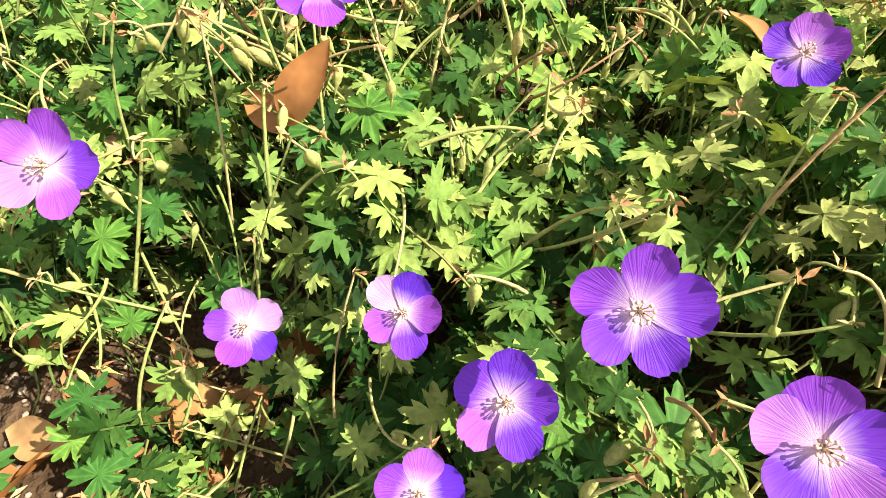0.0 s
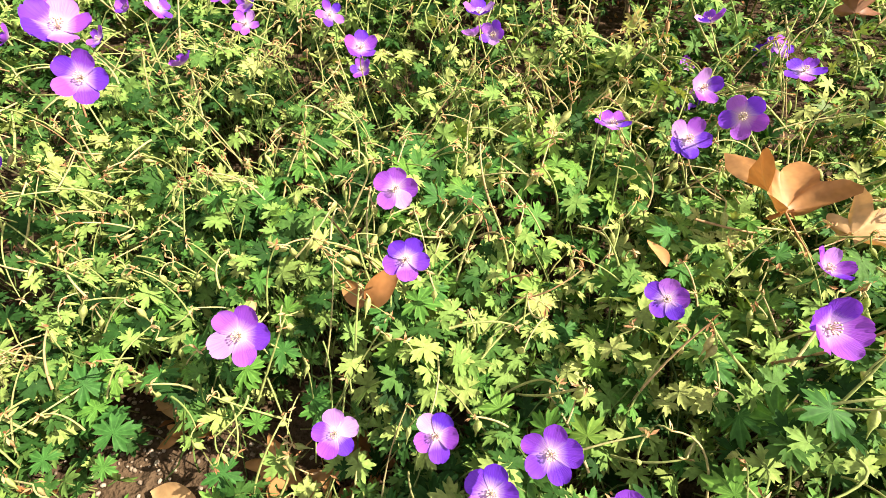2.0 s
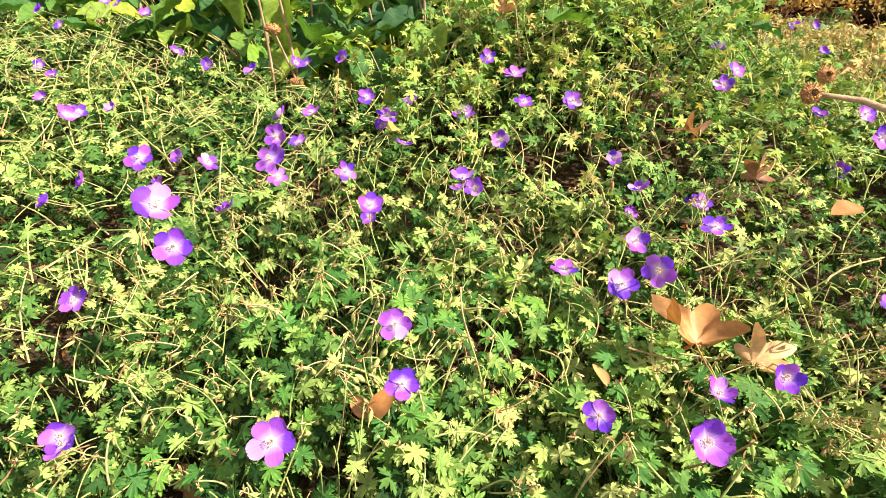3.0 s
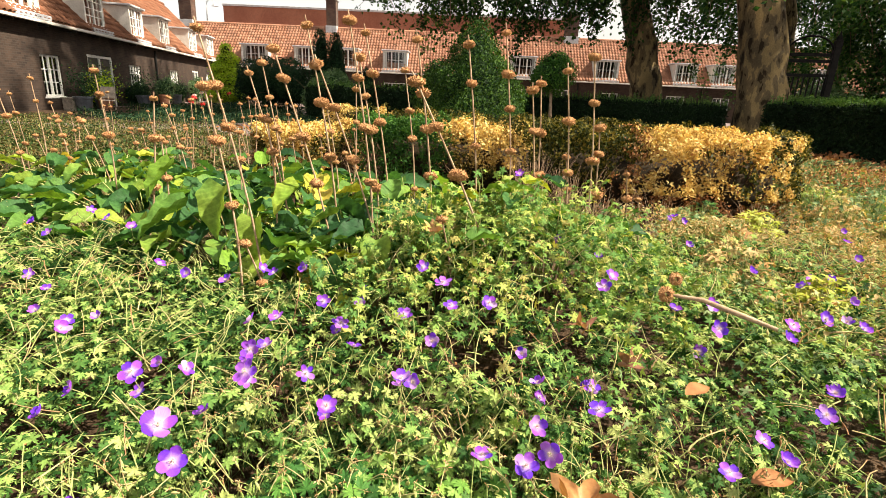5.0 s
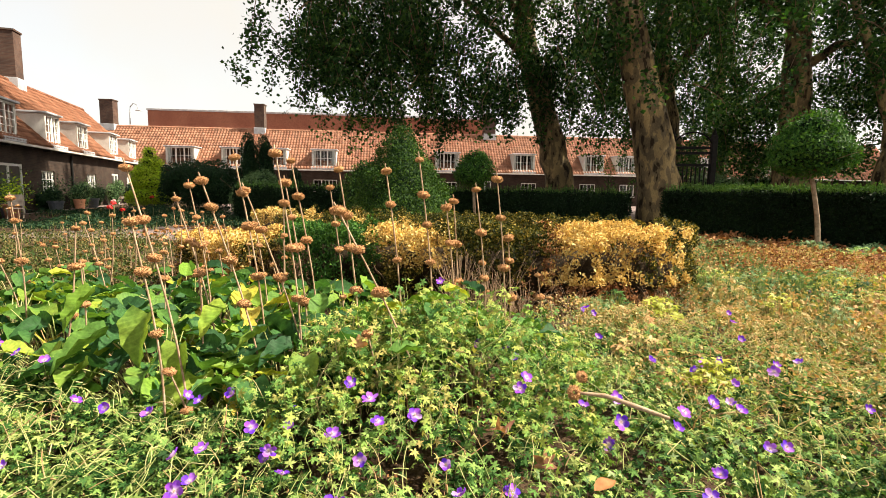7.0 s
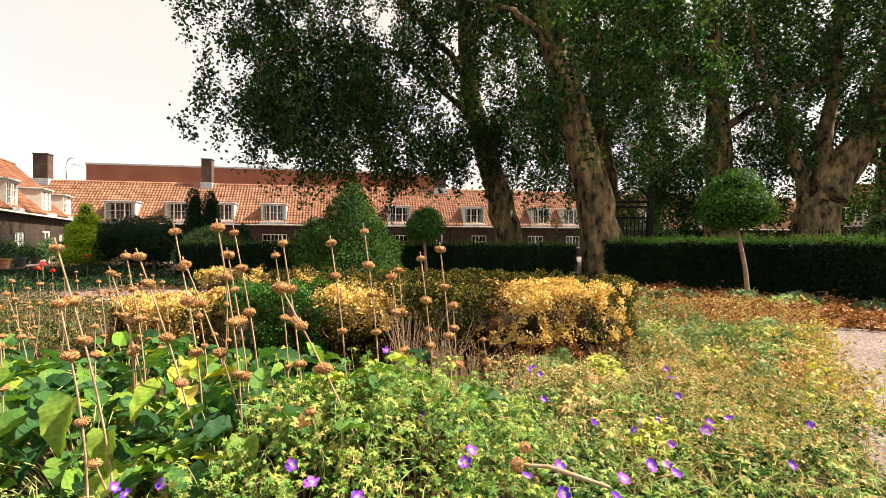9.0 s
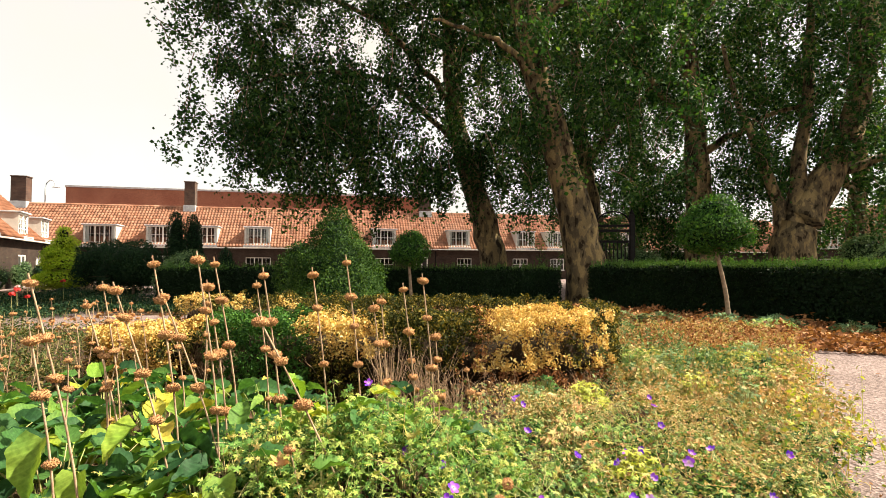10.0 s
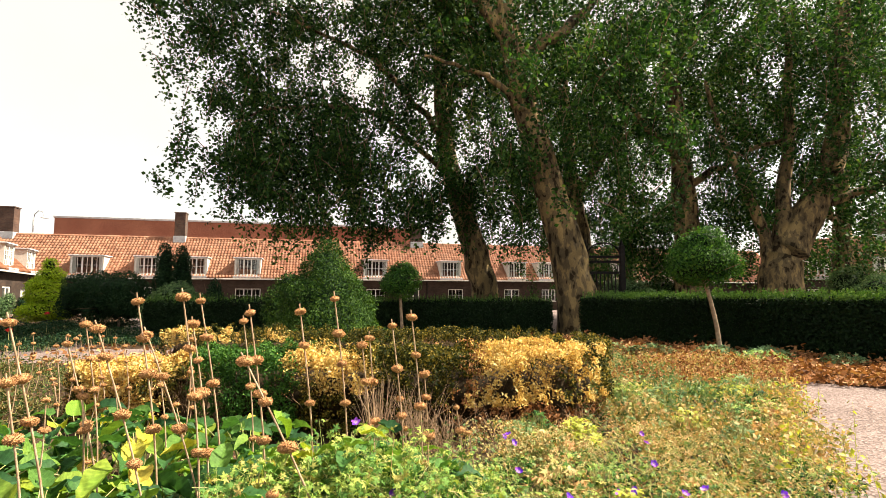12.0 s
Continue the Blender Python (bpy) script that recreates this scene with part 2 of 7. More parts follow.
def petal_material():
    m, n, l, b = material("violet_petal", 0.55, 0.2)
    co = n.new("ShaderNodeTexCoord").outputs["Object"]
    sep = n.new("ShaderNodeSeparateXYZ")
    l.new(co, sep.inputs[0])
    ang = n.new("ShaderNodeMath")
    ang.operation = 'ARCTAN2'
    l.new(sep.outputs["Y"], ang.inputs[0])
    l.new(sep.outputs["X"], ang.inputs[1])
    comb = n.new("ShaderNodeCombineXYZ")
    sc = n.new("ShaderNodeMath")
    sc.operation = 'MULTIPLY'
    sc.inputs[1].default_value = 17.0
    l.new(ang.outputs[0], sc.inputs[0])
    l.new(sc.outputs[0], comb.inputs[0])
    sx = n.new("ShaderNodeMath")
    sx.operation = 'MULTIPLY'
    sx.inputs[1].default_value = 40.0
    l.new(sep.outputs["X"], sx.inputs[0])
    l.new(sx.outputs[0], comb.inputs[1])
    vein = noise_of(n, l, 1.0, 2, comb.outputs[0])
    rnd = n.new("ShaderNodeObjectInfo").outputs["Random"]
    tint = ramp(n, l, rnd, [(0.0, (0.12, 0.03, 0.62)), (0.35, (0.2, 0.045, 0.66)), (0.65, (0.32, 0.07, 0.6)), (0.88, (0.4, 0.13, 0.68)), (1.0, (0.6, 0.36, 0.72))])
    veins = ramp(n, l, vein, [(0.3, (0.86, 0.8, 0.95)), (0.5, (1.0, 1.0, 1.0)), (0.7, (1.1, 1.15, 1.04))])
    col = mix(n, l, 'MULTIPLY', 1.0, tint, veins)
    wob = n.new("ShaderNodeMath")
    wob.operation = 'MULTIPLY_ADD'
    wob.inputs[1].default_value, wob.inputs[2].default_value = 0.012, -0.006
    l.new(vein, wob.inputs[0])
    ad = n.new("ShaderNodeMath")
    ad.operation = 'ADD'
    l.new(wob.outputs[0], ad.inputs[0])
    l.new(sep.outputs["X"], ad.inputs[1])
    mul = n.new("ShaderNodeMath")
    mul.operation = 'MULTIPLY'
    mul.inputs[1].default_value = 40.0
    l.new(ad.outputs[0], mul.inputs[0])
    eye = ramp(n, l, mul.outputs[0], [(0.1, (0.95, 0.95, 0.95)), (0.26, (0.4, 0.4, 0.4)), (0.5, (0.0, 0.0, 0.0))])
    col = mix(n, l, 'MIX', eye, col, (0.8, 0.58, 0.8))
    l.new(col, b.inputs["Base Color"])
    bump(n, l, b, vein, 0.35, 0.002)
    t = n.new("ShaderNodeBsdfTranslucent")
    l.new(col, t.inputs[0])
    s = n.new("ShaderNodeMixShader")
    s.inputs[0].default_value = 0.35
    l.new(b.outputs[0], s.inputs[1])
    l.new(t.outputs[0], s.inputs[2])
    l.new(s.outputs[0], n["Material Output"].inputs[0])
    return m


PETAL = petal_material()
PHLOMIS = vein_leaf("sage_leaf", [(0.15, (0.024, 0.08, 0.03)), (0.45, (0.05, 0.145, 0.038)), (0.72, (0.12, 0.245, 0.045)), (0.97, (0.28, 0.37, 0.05))], 0.38)
PHLOMIS_YELLOW = vein_leaf("yellowing_sage_leaf", [(0.2, (0.16, 0.3, 0.04)), (0.5, (0.4, 0.42, 0.05)), (0.8, (0.55, 0.45, 0.08))], 0.35)
STAMEN = plain("pale_stamens", (0.45, 0.3, 0.25), (0.75, 0.7, 0.45), 300.0, 0.6, 0.2, 0.2, 0.001, 600.0)


def gravel_material():
    m, n, l, b = material("fine_gravel", 0.9, 0.15)
    pos = n.new("ShaderNodeNewGeometry").outputs["Position"]
    v = n.new("ShaderNodeTexVoronoi")
    v.inputs["Scale"].default_value = 45.0
    l.new(pos, v.inputs["Vector"])
    stone = ramp(n, l, v.outputs["Color"], [(0.1, (0.11, 0.085, 0.08)), (0.5, (0.19, 0.15, 0.145)), (0.9, (0.33, 0.27, 0.26))])
    big = ramp(n, l, noise_of(n, l, 0.9, 5), [(0.3, (0.72, 0.68, 0.64)), (0.7, (1.1, 1.06, 1.02))])
    l.new(mix(n, l, 'MULTIPLY', 1.0, stone, big), b.inputs["Base Color"])
    bump(n, l, b, v.outputs["Distance"], 0.8, 0.012)
    return m


GRAVEL = gravel_material()
SOIL = plain("dark_garden_soil", (0.035, 0.022, 0.013), (0.1, 0.065, 0.04), 6.0, 0.95, 0.1, 0.9, 0.02, 60.0)
PEBBLE = leafy("pale_pebbles", [(0.1, (0.12, 0.09, 0.065)), (0.5, (0.26, 0.2, 0.15)), (0.9, (0.42, 0.35, 0.28))], 0.0, 0.8, 0.2, 200.0, 9.0)


def bark_material():
    m, n, l, b = material("plane_tree_bark", 0.85, 0.15)
    pos = n.new("ShaderNodeNewGeometry").outputs["Position"]
    st = n.new("ShaderNodeMapping")
    st.inputs["Scale"].default_value = (1.3, 1.3, 0.55)
    l.new(pos, st.inputs[0])
    a = noise_of(n, l, 3.6, 3, st.outputs[0], 0.55)
    c = noise_of(n, l, 1.0, 2, st.outputs[0])
    f = noise_of(n, l, 40.0, 3)
    base = ramp(n, l, c, [(0.35, (0.075, 0.06, 0.036)), (0.65, (0.18, 0.14, 0.078))])
    flakes = ramp(n, l, a, [(0.4, (0.2, 0.18, 0.15)), (0.425, (0.8, 0.78, 0.74)), (0.53, (1.0, 0.97, 0.92)), (0.55, (1.75, 1.65, 1.35))])
    l.new(mix(n, l, 'MULTIPLY', 1.0, mix(n, l, 'MULTIPLY', 1.0, base, flakes), ramp(n, l, f, [(0.3, (0.7, 0.7, 0.7)), (0.7, (1.15, 1.15, 1.15))])), b.inputs["Base Color"])
    bump(n, l, b, a, 0.6, 0.05)
    return m


BARK = bark_material()
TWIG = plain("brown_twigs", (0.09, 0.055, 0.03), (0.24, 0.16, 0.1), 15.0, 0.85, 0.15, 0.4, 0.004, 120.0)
# near-black, so the shade deep in the hedge lies in the colour
INNER_SHADE = plain("hedge_core_shade", (0.012, 0.009, 0.005), (0.04, 0.028, 0.016), 15.0, 0.9, 0.1, 0.5, 0.01, 120.0)
YOUNG_BARK = plain("young_tree_bark", (0.16, 0.12, 0.08), (0.36, 0.28, 0.2), 12.0, 0.85, 0.15, 0.4, 0.004, 120.0)


def tile_material(name, tone):
    m, n, l, b = material(name, 0.8, 0.2)
    a = n.new("ShaderNodeObjectInfo").outputs["Random"]
    r = n.new("ShaderNodeNewGeometry").outputs["Random Per Island"]
    s = n.new("ShaderNodeMath")
    s.operation = 'ADD'
    l.new(a, s.inputs[0])
    l.new(r, s.inputs[1])
    fr = n.new("ShaderNodeMath")
    fr.operation = 'FRACT'
    l.new(s.outputs[0], fr.inputs[0])
    col = ramp(n, l, fr.outputs[0], [(0.0, (0.32, 0.145, 0.09)), (0.4, (0.39, 0.19, 0.12)), (0.8, (0.44, 0.235, 0.155)), (1.0, (0.36, 0.18, 0.12))])
    moss = ramp(n, l, noise_of(n, l, 1.6, 5), [(0.35, tuple(0.6 * c for c in tone)), (0.62, tone)])
    f = noise_of(n, l, 35.0, 3)
    l.new(mix(n, l, 'MULTIPLY', 1.0, col, moss), b.inputs["Base Color"])
    bump(n, l, b, f, 0.35, 0.01)
    return m


TILE, OLD_TILE = tile_material("red_clay_pantile", (1.05, 1.03, 1.0)), tile_material("old_brown_pantile", (0.58, 0.5, 0.43))


def brick_material(name, c1, c2, mortar):
    m, n, l, b = material(name, 0.9, 0.15)
    co = n.new("ShaderNodeTexCoord").outputs["Object"]
    mp = n.new("ShaderNodeMapping")
    mp.inputs["Rotation"].default_value = (radians(-90), 0, 0)
    l.new(co, mp.inputs[0])
    k = n.new("ShaderNodeTexBrick")
    k.inputs["Scale"].default_value = 1.0
    k.inputs["Brick Width"].default_value, k.inputs["Row Height"].default_value = 0.22, 0.065
    k.inputs["Mortar Size"].default_value = 0.006
    k.inputs["Color1"].default_value, k.inputs["Color2"].default_value = (*c1, 1), (*c2, 1)
    k.inputs["Mortar"].default_value = (*mortar, 1)
    l.new(mp.outputs[0], k.inputs["Vector"])
    st = ramp(n, l, noise_of(n, l, 1.3, 5), [(0.3, (0.5, 0.5, 0.52)), (0.7, (1.0, 0.97, 0.94))])
    l.new(mix(n, l, 'MULTIPLY', 1.0, k.outputs["Color"], st), b.inputs["Base Color"])
    bump(n, l, b, k.outputs["Fac"], -0.5, 0.006)
    return m


DARK_BRICK = brick_material("dark_brown_brick", (0.045, 0.032, 0.026), (0.075, 0.05, 0.038), (0.07, 0.06, 0.05))
CHIMNEY_BRICK = brick_material("sooty_chimney_brick", (0.085, 0.05, 0.04), (0.13, 0.075, 0.055), (0.13, 0.11, 0.095))
CLADDING = plain("red_brown_cladding", (0.25, 0.1, 0.065), (0.32, 0.14, 0.09), 0.6, 0.7, 0.2, 0.1, 0.01, 12.0)
WHITE = plain("white_window_paint", (0.68, 0.67, 0.63), (0.82, 0.81, 0.78), 5.0, 0.5, 0.35, 0.1, 0.002, 80.0)
CREAM = plain("grey_cream_paint", (0.5, 0.47, 0.42), (0.62, 0.59, 0.54), 3.0, 0.6, 0.3, 0.1, 0.002, 60.0)
LEAD = plain("grey_lead_sheet", (0.3, 0.31, 0.33), (0.5, 0.51, 0.53), 3.0, 0.55, 0.4, 0.2, 0.004, 30.0)
DARK_PAINT = plain("dark_door_paint", (0.015, 0.016, 0.015), (0.035, 0.035, 0.032), 3.0, 0.4, 0.4, 0.1, 0.002, 60.0)
IRON = plain("black_iron", (0.006, 0.006, 0.006), (0.014, 0.013, 0.012), 8.0, 0.7, 0.15, 0.2, 0.002, 90.0)
STEEL = plain("galvanised_steel", (0.45, 0.46, 0.47), (0.6, 0.6, 0.6), 6.0, 0.45, 0.5, 0.1, 0.002, 90.0, 0.6)
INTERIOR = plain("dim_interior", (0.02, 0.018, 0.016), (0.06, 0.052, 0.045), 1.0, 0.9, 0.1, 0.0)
POT = plain("grey_glazed_pot", (0.06, 0.07, 0.09), (0.12, 0.13, 0.15), 6.0, 0.4, 0.4, 0.2, 0.003, 60.0)
TERRACOTTA = plain("terracotta", (0.28, 0.12, 0.07), (0.42, 0.2, 0.12), 6.0, 0.8, 0.2, 0.2, 0.003, 60.0)
WOOD = plain("grey_weathered_wood", (0.2, 0.17, 0.14), (0.38, 0.33, 0.28), 10.0, 0.8, 0.2, 0.3, 0.003, 90.0)
RED_PETAL = leafy("red_petal", [(0.2, (0.5, 0.02, 0.03)), (0.8, (0.7, 0.06, 0.05))], 0.3, 0.5, 0.2)
ROSE_PETAL = leafy("pale_pink_petal", [(0.2, (0.7, 0.42, 0.45)), (0.8, (0.8, 0.62, 0.58))], 0.3, 0.5, 0.2, per_object=True)


def glass_material():
    m, n, l, b = material("window_glass", 0.03, 0.5)
    b.inputs["Base Color"].default_value = (0.9, 0.95, 0.95, 1)
    b.inputs["Transmission Weight"].default_value = 1.0
    b.inputs["IOR"].default_value = 1.45
    return m


GLASS = glass_material()


# ---- mesh helpers ----
def np_mesh(name, V, F, mat, smooth=False):
    V = np.ascontiguousarray(V, dtype=np.float32)
    F = np.ascontiguousarray(F, dtype=np.int32)
    k = F.shape[1]
    me = bpy.data.meshes.new(name)
    me.vertices.add(len(V))
    me.vertices.foreach_set("co", V.ravel())
    me.loops.add(F.size)
    me.loops.foreach_set("vertex_index", F.ravel())
    me.polygons.add(len(F))
    me.polygons.foreach_set("loop_start", np.arange(0, F.size, k, dtype=np.int32))
    me.update(calc_edges=True)
    if smooth:
        me.polygons.foreach_set("use_smooth", np.ones(len(F), dtype=bool))
    me.materials.append(mat)
    return me


def place(name, me, parent=None, label="", kind="", m=None):
    ob = new(name, me)
    if parent is not None:
        ob.parent = parent
    if m is not None:
        ob.matrix_basis = m
    return tagged(ob, label, "", "", kind)


def bm_mesh(name, bm, mat, smooth=False):
    me = bpy.data.meshes.new(name)
    bm.normal_update()
    bm.to_mesh(me)
    bm.free()
    me.materials.append(mat)
    if smooth:
        for p in me.polygons:
            p.use_smooth = True
    return me


def part(name, bm, mat, parent, label="", m=None, smooth=False):
    return place(name, bm_mesh(name, bm, mat, smooth), parent, label, "", m)


def thing(name, label, category, group="", kind="", m=None, data=None):
    ob = new(name, data)
    if m is not None:
        ob.matrix_basis = m
    return tagged(ob, label, category, group, kind)


def add_box(bm, lo, hi, bevel=0.0):
    c = [(a + b) / 2 for a, b in zip(lo, hi)]
    s = [abs(b - a) for a, b in zip(lo, hi)]
    g = bmesh.ops.create_cube(bm, size=1, matrix=Matrix.Translation(c) @ Matrix.Diagonal((*s, 1)))
    if bevel:
        edges = list({e for v in g["verts"] for e in v.link_edges})
        bmesh.ops.bevel(bm, geom=edges, offset=bevel, segments=1, affect='EDGES')
    return bm


def box(lo, hi, bevel=0.0):
    return add_box(bmesh.new(), lo, hi, bevel)


def scatter(V, F, P, R, S):
    """Copies of a small shape at places P, turned by R and scaled by S, in one array."""
    V, F = np.asarray(V, float), np.asarray(F, int)
    n = len(P)
    W = np.einsum('nij,nvj->nvi', R, V[None] * np.asarray(S, float).reshape(n, 1, -1)) + np.asarray(P)[:, None]
    G = F[None] + (np.arange(n) * len(V))[:, None, None]
    return W.reshape(-1, 3), G.reshape(-1, F.shape[1])


def turned(N, spin=None):
    """Rotations whose z axis lies along N, with a free spin about it."""
    N = np.asarray(N, float)
    N = N / np.linalg.norm(N, axis=1, keepdims=True)
    n = len(N)
    if spin is None:
        spin = rng.uniform(0, 2 * np.pi, n)
    ref = np.where(np.abs(N[:, 2:3]) < 0.9, [[0.0, 0.0, 1.0]], [[1.0, 0.0, 0.0]])
    X = np.cross(ref, N)
    X /= np.linalg.norm(X, axis=1, keepdims=True)
    Y = np.cross(N, X)
    c, s = np.cos(spin)[:, None], np.sin(spin)[:, None]
    A, B = X * c + Y * s, -X * s + Y * c
    return np.stack([A, B, N], axis=2)


def tubes(paths, radii, sides=4):
    """Tubes along many paths of the same number of points: paths (n, k, 3), radii (n, k)."""
    P, r = np.asarray(paths, float), np.asarray(radii, float)
    n, k, _ = P.shape
    T = np.gradient(P, axis=1)
    T /= np.linalg.norm(T, axis=2, keepdims=True) + 1e-9
    ref = np.where(np.abs(T[..., 2:3]) < 0.9, [[[0.0, 0.0, 1.0]]], [[[1.0, 0.0, 0.0]]])
    A = np.cross(T, ref)
    A /= np.linalg.norm(A, axis=2, keepdims=True) + 1e-9
    B = np.cross(T, A)
    a = np.arange(sides) * 2 * np.pi / sides
    V = P[:, :, None] + r[:, :, None, None] * (A[:, :, None] * np.cos(a)[None, None, :, None] + B[:, :, None] * np.sin(a)[None, None, :, None])
    i = np.arange(n)[:, None, None] * k * sides
    j = np.arange(k - 1)[None, :, None] * sides
    s = np.arange(sides)[None, None]
    s2 = (s + 1) % sides
    F = np.stack([i + j + s, i + j + s2, i + j + sides + s2, i + j + sides + s], axis=-1)
    return V.reshape(-1, 3), F.reshape(-1, 4)


def join(*parts):
    Vs, Fs, off = [], [], 0
    for V, F in parts:
        Vs.append(V)
        Fs.append(np.asarray(F) + off)
        off += len(V)
    return np.concatenate(Vs), np.concatenate(Fs)


def bezier(a, b, c, k):
    """Bent lines from a by way of b to c, (n, k, 3)."""
    t = np.linspace(0, 1, k)[None, :, None]
    a, b, c = (np.asarray(v, float)[:, None] for v in (a, b, c))
    return a * (1 - t) ** 2 + 2 * b * t * (1 - t) + c * t * t


def smooth(v, a, b):
    t = np.clip((np.asarray(v, float) - a) / (b - a), 0, 1)
    return t * t * (3 - 2 * t)


# ---- ground ----
def ground_sheet():
    bm = bmesh.new()
    bmesh.ops.create_grid(bm, x_segments=40, y_segments=40, size=400)
    ob = thing("ground", "pale pinkish fine gravel courtyard ground", "ground", kind="structure", data=bm_mesh("ground", bm, GRAVEL))
    ob.location = (0, 0, 0)
    return ob


ground_sheet()


def bed(name, outline, height, label):
    """A flat bed of soil with a rounded rim."""
    bm = bmesh.new()
    lower = [bm.verts.new((x, y, -0.02)) for x, y in outline]
    cx, cy = sum(p[0] for p in outline) / len(outline), sum(p[1] for p in outline) / len(outline)
    upper = [bm.verts.new((cx + (x - cx) * 0.985, cy + (y - cy) * 0.985, height)) for x, y in outline]
    n = len(outline)
    for i in range(n):
        bm.faces.new((lower[i], lower[(i + 1) % n], upper[(i + 1) % n], upper[i]))
    bm.faces.new(upper)
    bmesh.ops.triangulate(bm, faces=[f for f in bm.faces if len(f.verts) > 4])
    return thing(name, label, "garden bed", kind="structure", data=bm_mesh(name, bm, SOIL))


bed("soil_bed_front", [(-14, -1.2), (1.5, -1.2), (2.1, 0.8), (2.2, 1.6), (2.75, 2.7), (3.5, 4.0), (4.3, 5.3), (5.1, 6.6), (5.6, 7.6), (4.2, 9.5), (1.0, 10.5), (-3.5, 9.8), (-9, 9.6), (-14, 8)], 0.03, "dark crumbly garden soil under the flowers")
bed("soil_bed_hedge", [(1.2, 10.6), (4.3, 9.4), (5.75, 7.8), (6.6, 7.1), (8.0, 6.1), (9.6, 4.2), (12.5, 5.5), (9.0, 11.0), (5.2, 16.0), (1.0, 14.5)], 0.03, "dark soil strip along the clipped hedge")
bed("soil_bed_court", [(-9, 12.4), (3, 14), (4.5, 17.5), (3, 19), (-9, 17)], 0.03, "dark soil strip at the foot of the hedge")
bed("soil_bed_house", [(-16, 9), (-12.5, 9), (-10.0, 12.5), (-11.0, 17), (-16, 26), (-22, 34), (-26, 33), (-19, 18)], 0.03, "dark soil of the cottage garden border")


# ---- leaf shapes ----
FINE_LOBE = [(-1.0, 0.34), (-0.8, 0.66), (-0.62, 0.9), (-0.36, 0.72), (-0.18, 0.96), (0.0, 1.08), (0.18, 0.96), (0.36, 0.72), (0.62, 0.9), (0.8, 0.66)]
MID_LOBE = [(-1.0, 0.34), (-0.55, 0.88), (-0.28, 0.64), (0.05, 1.1), (0.5, 0.7)]
PLAIN_LOBE = [(-1.0, 0.34), (-0.45, 0.82), (0.1, 1.06)]


def lobed_leaf(profile, lobes=5, cup=0.14, spread=2.4):
    """A palmate blade about 2 across: lobes round a stalk point, each with the given outline of (turn, reach)."""
    V, ring = [(0, 0, 0)], []
    angles = np.linspace(-spread, spread, lobes)
    half = spread / (lobes - 1)
    for i, a in enumerate(angles):
        L = 1.0 - 0.16 * abs(a) / spread
        for u, r in profile:
            if i == 0 and u == -1.0:
                r = 0.2
            t = a + u * half
            fold = cup * (abs(u) - 0.3)
            ring.append((L * r * math.sin(t), L * r * math.cos(t), fold * r - 0.18 * r * r))
    ring.append((0.2 * math.sin(spread + half), 0.2 * math.cos(spread + half), 0.02))
    V += ring
    F = [(0, i + 1, i) for i in range(1, len(ring))]
    return np.array(V), np.array(F)


LEAF_FINE, LEAF_MID, LEAF_COARSE = lobed_leaf(FINE_LOBE), lobed_leaf(MID_LOBE), lobed_leaf(PLAIN_LOBE, 5, 0.2)
LEAF_BROAD = (np.array([(0, -0.55, 0), (0.46, -0.02, 0.1), (0.05, 0.6, -0.08), (-0.46, 0.06, 0.1)]), np.array([(0, 1, 2), (0, 2, 3)]))
LEAF_PLANE = (np.array([(0, -0.55, 0), (0.5, -0.2, 0.05), (0.32, 0.12, -0.03), (-0.1, 0.62, -0.1), (-0.5, -0.05, 0.05)]), np.array([(0, 1, 2), (0, 2, 3), (0, 3, 4)]))
LEAF_OVAL = (np.array([(0, -0.5, 0), (0.28, 0.0, 0.08), (0, 0.5, -0.05), (-0.28, 0.0, 0.08)]), np.array([(0, 1, 2), (0, 2, 3)]))
PETAL_SMALL = (np.array([(0, -0.5, 0.0), (0.45, -0.1, 0.12), (0.28, 0.45, 0.2), (-0.28, 0.45, 0.2), (-0.45, -0.1, 0.12)]), np.array([(0, 1, 2), (0, 2, 3), (0, 3, 4)]))


# ---- houses ----
def tile_shape(w, h):
    """One S-shaped clay pantile, w wide and h long, with a front lip."""
    xs = np.linspace(0, 1, 5)
    prof = 0.042 * np.sin(xs * 2 * np.pi - 0.6) + 0.016
    V = []
    for yy, lift in ((0.0, 0.028), (1.12, 0.0)):
        V += [(x * w * 1.05, yy * h, p + lift) for x, p in zip(xs, prof)]
    V += [(x * w * 1.05, 0.0, p + 0.008) for x, p in zip(xs, prof)]
    F = [(i, i + 1, i + 6, i + 5) for i in range(4)] + [(10 + i, 11 + i, i + 1, i) for i in range(4)]
    return np.array(V), np.array(F)


def frame_bars(bm, x0, x1, z0, z1, y, lights, rail=0.06, depth=0.06):
    """A casement's outer frame and the mullions between its lights."""
    add_box(bm, (x0, y, z0), (x0 + rail, y + depth, z1))
    add_box(bm, (x1 - rail, y, z0), (x1, y + depth, z1))
    add_box(bm, (x0 + rail, y, z1 - rail), (x1 - rail, y + depth, z1))
    add_box(bm, (x0 + rail, y, z0), (x1 - rail, y + depth, z0 + rail))
    w = (x1 - x0 - 2 * rail) / lights
    for i in range(1, lights):
        c = x0 + rail + i * w
        add_box(bm, (c - rail * 0.6, y, z0 + rail), (c + rail * 0.6, y + depth, z1 - rail))


